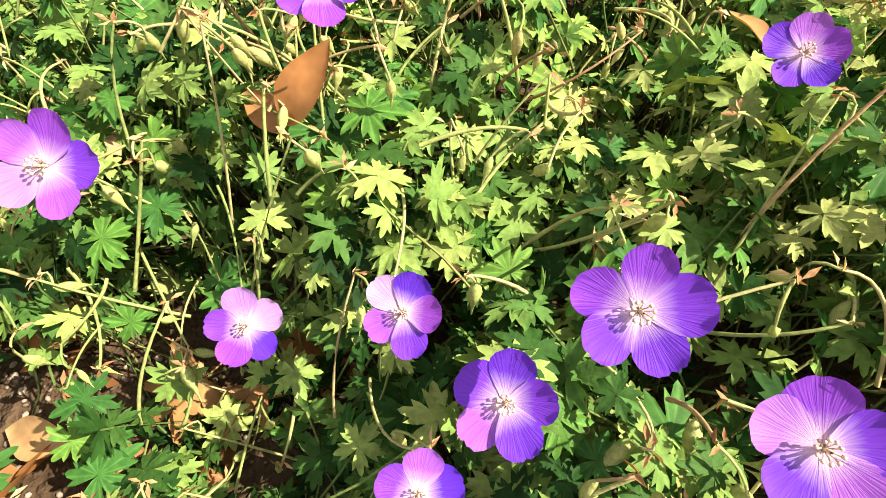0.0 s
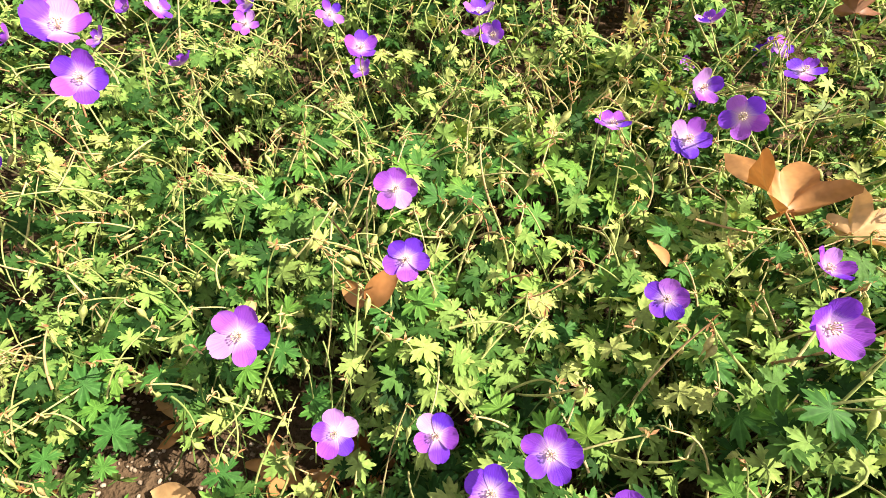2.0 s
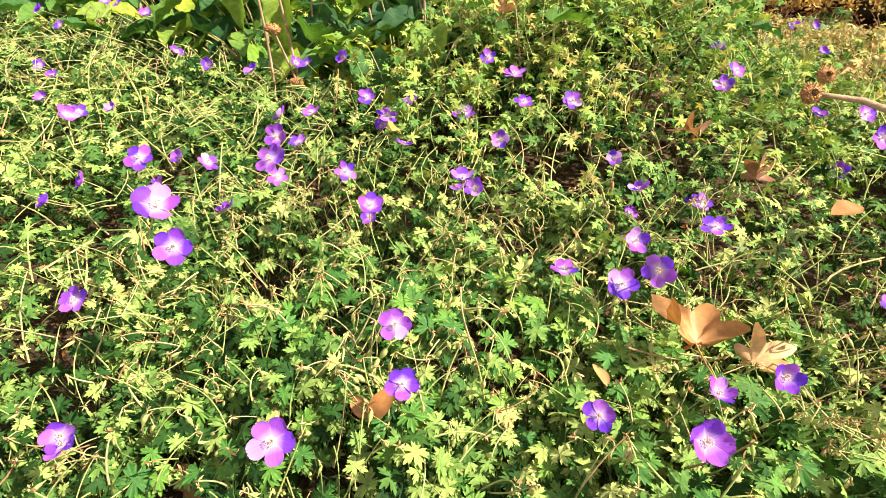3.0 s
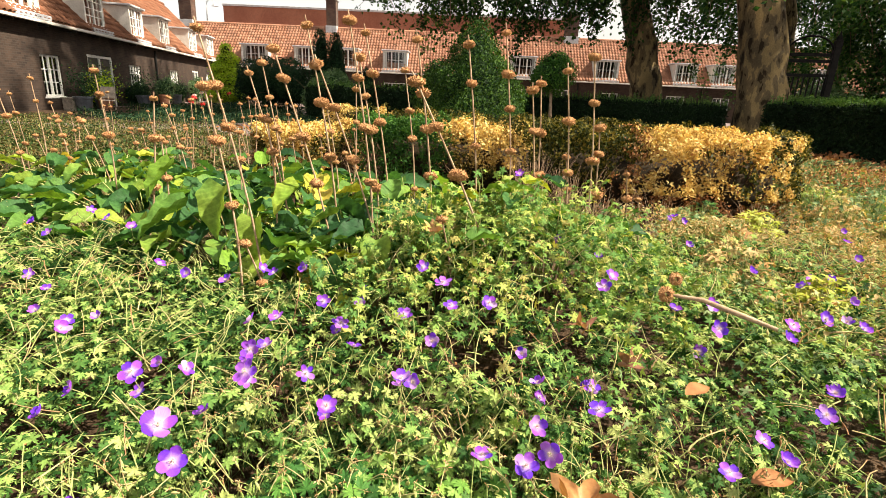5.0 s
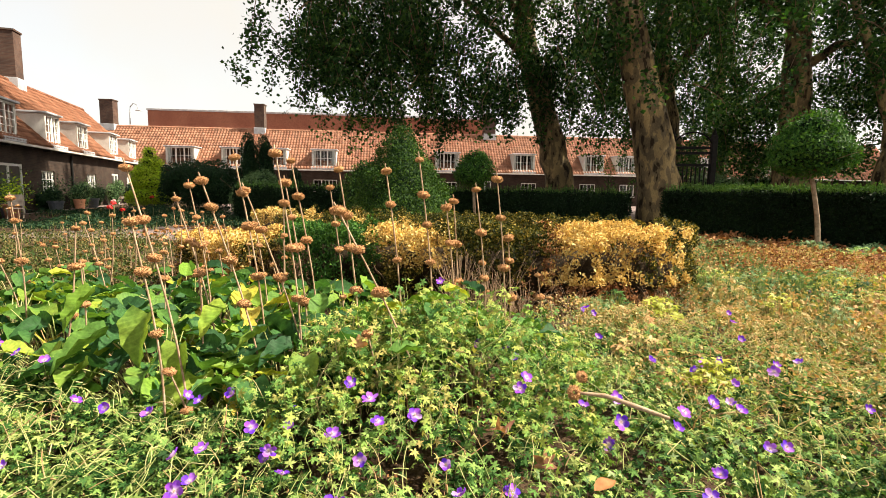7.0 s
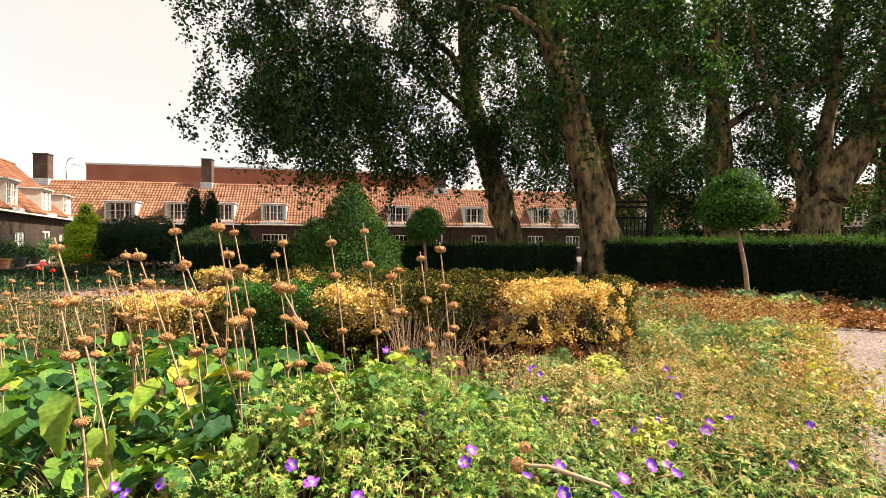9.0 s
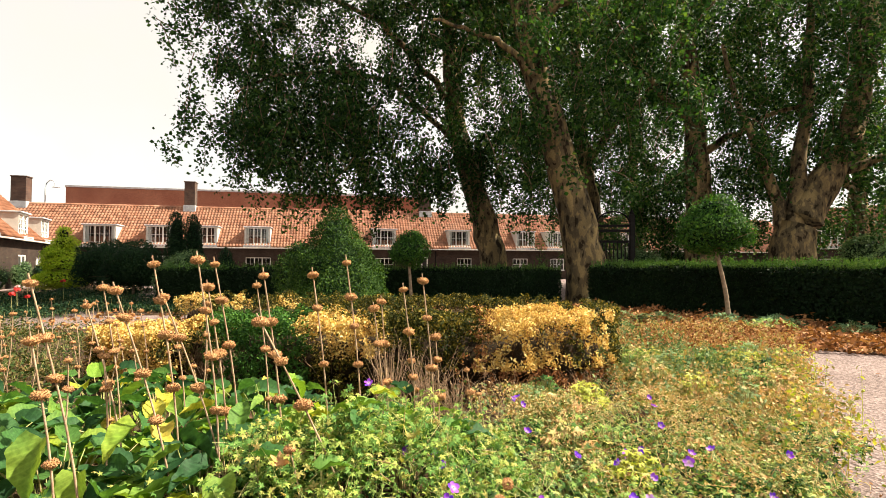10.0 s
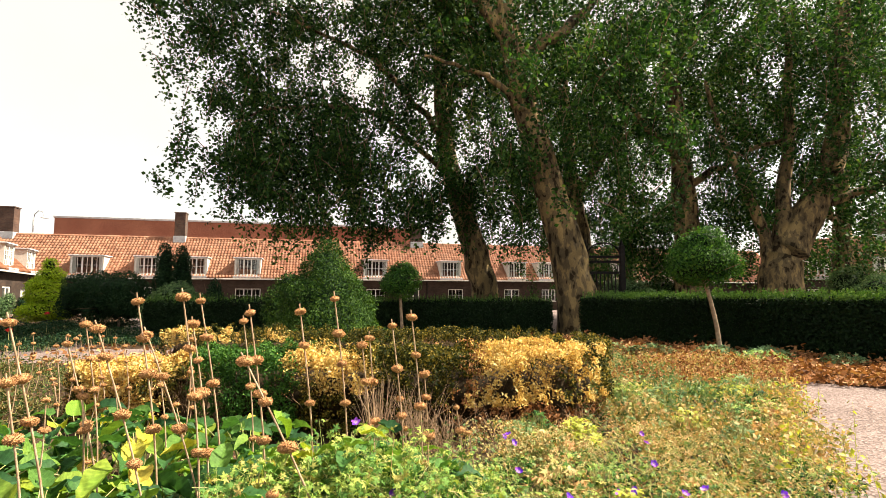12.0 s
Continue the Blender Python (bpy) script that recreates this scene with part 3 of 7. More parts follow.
def glazing_bars(parent, x0, x1, z0, z1, y, lights, rows, rail=0.06, bar=0.025, depth=0.06):
    """Thin bars that divide each light of a casement."""
    w = (x1 - x0 - 2 * rail) / lights
    for i in range(lights):
        a = x0 + rail + i * w
        part("glazing_bar", box((a + w / 2 - bar / 2, y + 0.015, z0 + rail), (a + w / 2 + bar / 2, y + depth - 0.01, z1 - rail)), WHITE, parent)
        for r in range(1, rows):
            z = z0 + rail + (z1 - z0 - 2 * rail) * r / rows
            part("glazing_bar", box((a, y + 0.018, z - bar / 2), (a + w, y + depth - 0.012, z + bar / 2)), WHITE, parent)


def window_unit(parent, name, x0, x1, z0, z1, y, lights, rows):
    bm = bmesh.new()
    frame_bars(bm, x0, x1, z0, z1, y, lights)
    f = part(name, bm, WHITE, parent, "white painted timber window with small panes")
    glazing_bars(f, x0, x1, z0, z1, y, lights, rows)
    part("sill", box((x0 - 0.06, y - 0.07, z0 - 0.06), (x1 + 0.06, y + 0.05, z0 - 0.003), 0.01), WHITE, f)
    w = (x1 - x0) / lights
    for i in range(lights):
        p = part("pane", box((x0 + i * w + 0.03, y + 0.035, z0 + 0.03), (x0 + (i + 1) * w - 0.03, y + 0.041, z1 - 0.03)), GLASS, f)
        p.visible_shadow = False
    return f


def house(m, length, eave, ridge, depth, dormers, windows, doors, chimneys, label, tile_parts=0, downpipes=(), brick=DARK_BRICK, clay=TILE):
    """A low terrace in its own frame: x along the front, y into the house, front wall at y = 0."""
    h = thing("terrace_house", label, "house", "low houses round the court", m=m)
    # front wall built of pieces round its openings
    holes = sorted([(a, b, z0, z1) for a, b, z0, z1, *_ in windows] + [(a, b, -0.02, z1) for a, b, z1 in doors])
    bm = bmesh.new()
    x = 0.0
    for a, b, z0, z1 in holes:
        add_box(bm, (x, 0, -0.05), (a, 0.25, eave))
        add_box(bm, (a, 0, z1), (b, 0.25, eave))
        if z0 > 0:
            add_box(bm, (a, 0, -0.05), (b, 0.25, z0))
        x = b
    add_box(bm, (x, 0, -0.05), (length, 0.25, eave))
    part("wall", bm, brick, h)
    part("wall", box((0, depth - 0.25, -0.05), (length, depth, eave)), brick, h)
    for gx in (0.0, length - 0.25):
        bm = bmesh.new()
        pts = [(0.252, -0.05), (depth - 0.252, -0.05), (depth - 0.252, eave), (depth / 2, ridge - 0.12), (0.252, eave)]
        a = [bm.verts.new((gx + 0.002, p, q)) for p, q in pts]
        b = [bm.verts.new((gx + 0.248, p, q)) for p, q in pts]
        bm.faces.new(a[::-1]), bm.faces.new(b)
        for i in range(5):
            bm.faces.new((a[i], a[(i + 1) % 5], b[(i + 1) % 5], b[i]))
        part("gable_wall", bm, brick, h)
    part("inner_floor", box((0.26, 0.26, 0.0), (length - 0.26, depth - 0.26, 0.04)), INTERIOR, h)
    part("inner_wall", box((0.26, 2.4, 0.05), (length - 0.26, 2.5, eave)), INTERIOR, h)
    # roof deck, then tiles
    rise, run = ridge - eave, depth / 2 + 0.3
    slope = math.hypot(rise, run)
    ang = math.atan2(rise, run)
    bm = bmesh.new()
    pts = [(-0.3, eave), (depth / 2, ridge), (depth + 0.3, eave), (depth + 0.3, eave - 0.1), (depth / 2, ridge - 0.12), (-0.3, eave - 0.1)]
    a = [bm.verts.new((-0.1, p, q)) for p, q in pts]
    b = [bm.verts.new((length + 0.1, p, q)) for p, q in pts]
    for i in range(6):
        bm.faces.new((a[i], b[i], b[(i + 1) % 6], a[(i + 1) % 6]))
    bm.faces.new((a[0], a[1], a[4], a[5])), bm.faces.new((a[1], a[2], a[3], a[4]))
    bm.faces.new((b[5], b[4], b[1], b[0])), bm.faces.new((b[4], b[3], b[2], b[1]))
    roof = part("roof", bm, clay, h, "roof of red clay pantiles")
    w, th = 0.25, 0.335
    V, F = tile_shape(w, th)
    cols, rows = int((length + 0.2) / w), int(slope / th)
    ij = np.array([(i, j) for j in range(rows) for i in range(cols)])
    inside = np.ones(len(ij), bool)
    for d in dormers:
        lo, hi, z0, z1 = d[:4]
        xc, zc = ij[:, 0] * w + 0.02, eave + (ij[:, 1] + 0.5) * th * math.sin(ang)
        inside &= ~((xc > lo) & (xc < hi - 0.12) & (zc > z0) & (zc < z1))
    ij = ij[inside]
    c, s = math.cos(ang), math.sin(ang)
    rot = np.array([[1, 0, 0], [0, c, -s], [0, s, c]])
    jit = rng.normal(0, 0.004, (len(ij), 3))
    P = np.stack([ij[:, 0] * w - 0.1, -0.3 + ij[:, 1] * th * c, eave + ij[:, 1] * th * s + 0.02], axis=1) + jit
    single = np.zeros(len(ij), bool)
    if tile_parts:
        single[np.argsort(np.abs(P[:, 0] - 24.0) + 0.9 * ij[:, 1] * th)[:tile_parts]] = True
    W, G = scatter(V, F, P[~single], np.repeat(rot[None], (~single).sum(), 0), np.ones(((~single).sum(), 1)))
    place("tiles", np_mesh("tiles", W, G, clay), roof, "", "stuff")
    if tile_parts:
        me = np_mesh("tile", V, F, clay)
        for p in P[single]:
            place("tile", me, roof, "", "", Matrix.Translation(p) @ Matrix.Rotation(ang, 4, 'X'))
    n = int(length / 0.4)
    bm = bmesh.new()
    for i in range(n):
        bmesh.ops.create_cone(bm, cap_ends=True, segments=8, radius1=0.13, radius2=0.115, depth=0.43, matrix=Matrix.Translation((0.2 + i * 0.4, depth / 2, ridge)) @ Matrix.Rotation(radians(90), 4, 'Y'))
    place("ridge_tiles", bm_mesh("ridge_tiles", bm, clay), roof, "", "stuff")
    # gutter board and brackets
    part("gutter", box((-0.1, -0.4, eave - 0.12), (length + 0.1, -0.3, eave - 0.03), 0.012), CREAM, h, "pale painted timber gutter")
    for i in range(int(length / 1.8)):
        part("gutter_bracket", box((0.6 + i * 1.8, -0.3, eave - 0.19), (0.65 + i * 1.8, -0.002, eave - 0.125), 0.008), DARK_PAINT, h)
    for px in downpipes:
        bm = bmesh.new()
        bmesh.ops.create_cone(bm, cap_ends=True, segments=10, radius1=0.05, radius2=0.05, depth=eave - 0.2, matrix=Matrix.Translation((px, -0.07, (eave - 0.2) / 2)))
        part("downpipe", bm, IRON, h, "dark downpipe")
    for a, b, z0, z1, lights, rws in windows:
        window_unit(h, "window", a + 0.004, b - 0.004, z0 + 0.004, z1 - 0.004, 0.06, lights, rws)
    for a, b, z1 in doors:
        bm = bmesh.new()
        add_box(bm, (a + 0.004, 0.03, 0), (a + 0.1, 0.13, z1 - 0.004))
        add_box(bm, (b - 0.1, 0.03, 0), (b - 0.004, 0.13, z1 - 0.004))
        add_box(bm, (a + 0.1, 0.03, z1 - 0.1), (b - 0.1, 0.13, z1 - 0.004))
        add_box(bm, ((a + b) / 2 - 0.05, 0.032, 0), ((a + b) / 2 + 0.05, 0.128, z1 - 0.1))
        d = part("door_frame", bm, WHITE, h, "white painted door frame")
        for u, v in ((a + 0.102, (a + b) / 2 - 0.052), ((a + b) / 2 + 0.052, b - 0.102)):
            bm = box((u, 0.08, 0.01), (v, 0.12, z1 - 0.102), 0.006)
            add_box(bm, (u + 0.08, 0.07, 0.2), (v - 0.08, 0.078, 0.8), 0.004)
            part("door_leaf", bm, DARK_PAINT, d, "dark painted door leaf")
    for lo, hi, z0, z1, lights, rws in dormers:
        yb = (z0 - eave) / math.tan(ang) - 0.3
        yt = (z1 - eave) / math.tan(ang) - 0.3
        d = None
        for u in (lo, hi - 0.06):
            bm = bmesh.new()
            pts = [(yb, z0 - 0.05), (yb, z1), (yt + 0.3, z1), (yb + 0.06, z0 - 0.08)]
            a = [bm.verts.new((u, p, q)) for p, q in pts]
            b = [bm.verts.new((u + 0.06, p, q)) for p, q in pts]
            bm.faces.new(a[::-1]), bm.faces.new(b)
            for i in range(4):
                bm.faces.new((a[i], a[(i + 1) % 4], b[(i + 1) % 4], b[i]))
            if d is None:
                d = part("dormer", bm, CREAM, h, "grey painted dormer with a flat roof")
            else:
                part("dormer_cheek", bm, CREAM, d)
        bm = box((lo - 0.1, yb - 0.14, z1 + 0.003), (hi + 0.1, yt + 0.34, z1 + 0.09), 0.015)
        part("dormer_roof", bm, LEAD, d, "lead covered dormer roof")
        bm = bmesh.new()
        frame_bars(bm, lo + 0.063, hi - 0.063, z0, z1, yb + 0.01, lights, 0.085)
        part("window_frame", bm, WHITE, d)
        glazing_bars(d, lo + 0.063, hi - 0.063, z0, z1, yb + 0.01, lights, rws, 0.085, 0.03)
        g = part("pane", box((lo + 0.12, yb + 0.045, z0 + 0.06), (hi - 0.12, yb + 0.05, z1 - 0.06)), GLASS, d)
        g.visible_shadow = False
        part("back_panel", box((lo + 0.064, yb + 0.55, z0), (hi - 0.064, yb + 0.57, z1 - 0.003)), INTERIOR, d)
        for u in (lo + 0.13, hi - 0.13 - 0.1 * (hi - lo)):
            part("curtain", box((u, yb + 0.12, z0 + 0.08), (u + 0.1 * (hi - lo), yb + 0.13, z1 - 0.08)), WHITE, d, "pale curtain")
        part("sill", box((lo - 0.02, yb - 0.08, z0 - 0.07), (hi + 0.02, yb + 0.005, z0 - 0.003), 0.012), WHITE, d)
        part("flashing", box((lo - 0.05, yb - 0.28, z0 - 0.26), (hi + 0.05, yb - 0.06, z0 - 0.1), 0.01), LEAD, d)
    for cx, cy, cz, wx in chimneys:
        z0 = eave + (min(cy, depth - cy) + 0.3) * math.tan(ang)
        ch = part("chimney", box((cx - wx / 2, cy - 0.42, z0 - 0.5), (cx + wx / 2, cy + 0.42, cz), 0.015), CHIMNEY_BRICK, h, "dark brick chimney stack")
        part("chimney_cap", box((cx - wx / 2 - 0.05, cy - 0.47, cz + 0.003), (cx + wx / 2 + 0.05, cy + 0.47, cz + 0.1), 0.01), CHIMNEY_BRICK, ch)
        part("flashing", box((cx - wx / 2 - 0.06, cy - 0.5, z0 - 0.42), (cx + wx / 2 + 0.06, cy + 0.48, z0 + 0.16), 0.01), LEAD, ch)
    return h


def wall_frame(x, y, dx, dy):
    """A frame whose x axis runs along a wall and whose y axis points to its left."""
    return Matrix.Translation((x, y, 0)) @ Matrix.Rotation(math.atan2(dy, dx), 4, 'Z')


# far terrace: front faces the garden
FAR = wall_frame(-37.5, 36.31, 1.0, 0.242)
O = 10.18
house(FAR, 77.0, 2.8, 6.35, 6.6,
      [(O + a, O + b, 3.05, 4.45, n, 2) for a, b, n in ((-1.0, 1.3, 3), (3.45, 5.4, 3), (7.2, 8.8, 2), (10.9, 12.95, 3), (21.5, 23.6, 3), (28.4, 30.4, 3), (34.9, 36.8, 3), (38.0, 39.8, 3), (46, 48, 3), (52, 54, 3))],
      [(O + a, O + b, 0.85, 1.95, n, 2) for a, b, n in ((0.2, 1.6, 2), (6.0, 7.4, 2), (11.0, 13.0, 3), (21.8, 23.4, 2), (29.2, 30.6, 2), (34.6, 36.1, 2), (38.4, 39.8, 2), (48, 49.5, 2))],
      [(O + 4.2, O + 5.3, 2.05), (O + 25.4, O + 26.5, 2.05)], [(3.2, 3.3, 8.5, 1.1), (O + 5.9, 3.3, 8.5, 0.85), (O + 26.8, 3.3, 8.2, 1.1), (O + 44, 3.3, 8.2, 1.1)],
      "long low brick terrace with red pantile roof and white dormers", 0, (O + 27.2, O + 37.4))
# near terrace along the side of the court; its front faces the garden
back = Vector((-0.4392, 0.8984))
S = 19.7
L0 = Vector((-16.9, 12.3)) - back * S
NEAR = wall_frame(L0.x, L0.y, back.x, back.y)
house(NEAR, 44.0, 2.8, 6.5, 6.8,
      [(S + a, S + b, 3.05, 4.3, 2, r) for a, b, r in ((-0.9, 0.9, 3), (3.9, 5.55, 4), (8.15, 9.75, 3), (11.95, 13.5, 3), (17.2, 18.9, 4), (21.5, 23.3, 3), (-5.5, -3.8, 3), (-10, -8.3, 3))],
      [(S + a, S + b, z0, 1.78, n, r) for a, b, z0, n, r in ((0.5, 1.75, 0.45, 2, 3), (7.55, 8.95, 0.4, 2, 4), (13.2, 14.6, 0.5, 2, 3), (20.8, 22.0, 0.5, 2, 3), (-6, -4.6, 0.5, 2, 3))],
      [(S + 3.7, S + 5.9, 1.98), (S + 17.5, S + 18.9, 1.9)], [(S + 14.0, 3.4, 9.0, 0.85), (S - 6, 3.4, 8.6, 1.0)],
      "dark brick terrace house with pantile roof, dormers and white gutter", 280, (S + 10.9,), clay=OLD_TILE)
# the court's third side, half hidden by the trees
RIGHT = wall_frame(30.5, 47.5, 0.72, -0.69)
house(RIGHT, 34.0, 2.9, 6.6, 6.6,
      [(3 + 5.2 * i, 5.2 + 5.2 * i, 3.15, 4.5, 3, 2) for i in range(6)], [(3.2 + 5.2 * i, 4.9 + 5.2 * i, 0.8, 1.95, 2, 2) for i in range(6)],
      [], [(9.0, 3.3, 8.3, 1.1)], "low brick terrace with pantile roof half hidden by trees")


def back_building():
    b = thing("flat_roofed_building", "plain red-brown flat-roofed building behind the tiled roofs", "building", m=wall_frame(-35.9, 46.0, 1.0, 0.242))
    part("wall", box((0, 0, 0), (34, 9, 8.6)), CLADDING, b)
    part("roof_edge", box((-0.08, -0.08, 8.603), (34.08, 9.08, 8.8), 0.02), LEAD, b, "grey metal roof edge")
    for i in range(10):
        part("window", box((1.2 + i * 2.6, -0.03, 4.2), (2.7 + i * 2.6, -0.002, 5.6)), GLASS, b)


back_building()


def street_lamp(x, y, h):
    s = thing("street_lamp", "slim grey street lamp with a curved arm", "street lamp", "street lamps", m=Matrix.Translation((x, y, 0)))
    p = [(0, 0, 0), (0, 0, h * 0.5), (0, 0, h - 0.9), (0.1, 0, h - 0.3), (0.45, 0, h), (0.85, 0, h - 0.1), (1.0, 0, h - 0.5)]
    V, F = tubes([p], [[0.09, 0.075, 0.06, 0.05, 0.05, 0.045, 0.04]], 8)
    place("post", np_mesh("post", V, F, STEEL, True), s)
    bm = bmesh.new()
    bmesh.ops.create_cone(bm, cap_ends=True, segments=12, radius1=0.34, radius2=0.1, depth=0.22, matrix=Matrix.Translation((1.05, 0, h - 0.62)))
    part("lamp_head", bm, STEEL, s)


street_lamp(-39.5, 48.0, 9.6)
street_lamp(-4.0, 55.0, 9.2)


# ---- trees ----
def spine(points, k):
    """A smooth line through a few points."""
    p = np.array(points, float)
    t = np.linspace(0, len(p) - 1, k)
    return np.stack([np.interp(t, np.arange(len(p)), p[:, i]) for i in range(3)], axis=1)


def relax(P, times=3):
    for _ in range(times):
        P[1:-1] = (P[:-2] + 2 * P[1:-1] + P[2:]) / 4
    return P


def plane_tree(base, points, radius, limbs, clumps, leaves, label, seed, flare=1.25, leaf=0.135):
    """Trunk and limbs from bent tapered tubes; a crown of drooping leaf clumps, each (x, y, z, rx, ry, rz)."""
    r = np.random.default_rng(seed)
    t = thing("plane_tree", label, "tree", "old plane trees", m=Matrix.Translation(base))
    k = 26
    P = relax(spine(points, k), 8)
    P[1:-1] += r.normal(0, 0.03, (k - 2, 3))
    s = np.linspace(0, 1, k)
    rad = radius * (1 - 0.72 * s) * (1 + (flare - 1) * np.exp(-s * 22))
    V, F = tubes([P], [rad], 20)
    lump = np.array([noise.noise(Vector(v) * 0.9) for v in V])
    cen = np.repeat(P, 20, 0)
    V = cen + (V - cen) * (1 + 0.16 * lump[:, None])
    place("trunk", np_mesh("trunk", V, F, BARK, True), t, "flaking mottled plane bark")
    for pts, ra in limbs:
        Q = relax(spine(pts, 14))
        Q[1:-1] += r.normal(0, 0.07, (12, 3))
        V, F = tubes([Q], [np.linspace(ra, ra * 0.25, 14)], 10)
        place("limb", np_mesh("limb", V, F, BARK, True), t)
    C = np.array(clumps, float)
    vol = C[:, 3] * C[:, 4] * C[:, 5]
    tot = (vol / vol.sum() * leaves / 84).astype(int) + 1
    cent = []
    for c, n in zip(C, tot):
        d = r.normal(size=(n, 3))
        d /= np.linalg.norm(d, axis=1, keepdims=True)
        q = c[:3] + d * c[3:6] * (r.uniform(0.25, 1, (n, 1)) ** 0.5)
        cent.append(q)
    cent = np.concatenate(cent)
    # twigs that droop through each sprig
    end = cent + np.stack([r.normal(0, 0.25, len(cent)), r.normal(0, 0.25, len(cent)), -r.uniform(0.35, 1.0, len(cent))], 1)
    start = cent + np.stack([r.normal(0, 0.4, len(cent)), r.normal(0, 0.4, len(cent)), r.uniform(0.3, 0.8, len(cent))], 1)
    V, F = tubes(bezier(start, cent + r.normal(0, 0.12, cent.shape), end, 5), np.repeat([[0.022, 0.018, 0.014, 0.01, 0.006]], len(cent), 0), 3)
    place("twig_growth", np_mesh("twig_growth", V, F, TWIG), t, "", "stuff")
    u = r.uniform(0, 1, (len(cent), 96, 1))
    Q = start[:, None] * (1 - u) + end[:, None] * u + r.normal(0, 0.21, (len(cent), 96, 3)) * [1, 1, 0.8]
    Q = Q.reshape(-1, 3)
    N = r.normal(0, 0.75, Q.shape) + [0, -0.25, 0.45]
    V, F = scatter(*LEAF_BROAD, Q, turned(N, r.uniform(0, 6.28, len(Q))), leaf * r.uniform(0.6, 1.25, (len(Q), 1)))
    place("crown", np_mesh("crown", V, F, PLANE_LEAF), t, "dark green broad leaves in drooping sprays", "stuff")
    return t


def clump_row(r, n, lo, hi, size):
    """Random foliage clumps between two corners."""
    lo, hi = np.array(lo, float), np.array(hi, float)
    c = lo + (hi - lo) * r.uniform(0, 1, (n, 3))
    s = np.array(size) * r.uniform(0.7, 1.3, (n, 1))
    return np.concatenate([c, s], 1)


tr, low_sprays = np.random.default_rng(3), np.random.default_rng(4)
# the stout leaning tree in the gap of the hedge
plane_tree((5.15, 17.4, 0), [(0, 0, -0.1), (-0.15, 0, 2), (-0.9, 0.1, 5), (-1.9, 0.2, 8.5), (-2.6, 0.3, 12), (-3.0, 0.5, 17), (-3.2, 0.5, 22)], 0.74,
           [([(-1.5, 0.2, 7.5), (-3.2, -0.5, 9.2), (-5.5, -1.2, 9.6)], 0.17), ([(-2.2, 0.2, 10), (0.4, 0.8, 12), (2.4, 1.2, 15)], 0.3), ([(-2.4, 0.3, 11), (-4.5, 0.5, 14), (-6, 1, 17)], 0.3)],
           np.concatenate([clump_row(tr, 26, (-5.5, -1.5, 6.5), (2.5, 3, 11), (1.4, 1.4, 1.0)), clump_row(tr, 24, (-6, -2, 11), (4, 4, 19), (1.9, 1.9, 1.4)), clump_row(tr, 10, (-7, -2, 18), (4, 5, 24), (2.4, 2.4, 1.8)), clump_row(tr, 9, (-3.6, -1.6, 4.2), (-1.6, 0.2, 7.2), (0.8, 0.8, 0.8)), clump_row(tr, 6, (-4.5, -2.2, 8), (2.5, -0.8, 12), (1.1, 0.7, 1.0)), clump_row(tr, 8, (0.6, -1, 4.6), (3.5, 2, 7.5), (1.0, 1.0, 0.9))]),
           54000, "stout old plane tree with flaking bark leaning over the hedge", 11)
# the tree whose low sprays hang over the roofs
plane_tree((2.55, 23.4, 0), [(0, 0, -0.1), (-0.3, 0, 2), (-1.2, 0, 5), (-2.2, 0, 8), (-2.5, 0, 12), (-2.2, 0, 18), (-2.0, 0, 23)], 0.72,
           [([(-2.0, 0, 7), (-5, -2.4, 9.6), (-9, -3.6, 9.4), (-11, -4, 8.2)], 0.15), ([(-2.3, 0, 9), (-5, -3, 11.5), (-9, -5, 12.5)], 0.18), ([(-2.5, 0, 11), (0, 1, 13), (3, 1, 17)], 0.3)],
           np.concatenate([clump_row(tr, 26, (-11.5, -5.5, 5.2), (-4, -1, 10), (1.5, 1.4, 1.3)), clump_row(tr, 18, (-9.5, -4.5, 3.9), (-4.6, -1, 6.2), (0.9, 1.0, 0.9)),
                           clump_row(tr, 40, (-12.5, -6, 10), (1, 3, 17), (1.9, 1.9, 1.5)), clump_row(tr, 14, (-11, -5, 16), (3, 4, 24), (2.4, 2.4, 1.8)), clump_row(tr, 8, (-13.2, -5.5, 10.5), (-11.5, -3, 14), (0.9, 1, 0.8)), clump_row(tr, 16, (-4, -2.4, 4.8), (2.2, 0.5, 11), (1.2, 1.0, 1.1)), clump_row(tr, 12, (-1.5, -1.5, 3.6), (5.5, 2.5, 7.5), (1.2, 1.0, 1.0)), clump_row(tr, 9, (-3.2, -2.4, 5.2), (0.6, -1.2, 10), (0.9, 0.6, 0.9)), clump_row(tr, 9, (-12.8, -5.2, 5.0), (-10.4, -3.4, 7.8), (0.8, 0.8, 0.8)),
                           clump_row(low_sprays, 44, (-11.2, -5, 4.8), (-3, -1, 9.5), (1.0, 1.0, 1.2)), clump_row(low_sprays, 16, (-7.4, -3, 3.2), (-2.6, -1, 5.5), (0.8, 0.8, 0.9)), clump_row(low_sprays, 14, (-2.5, -2, 3.6), (1.5, 0.5, 7), (0.8, 0.7, 0.9))]),
           104000, "tall plane tree with low drooping leafy sprays", 12)
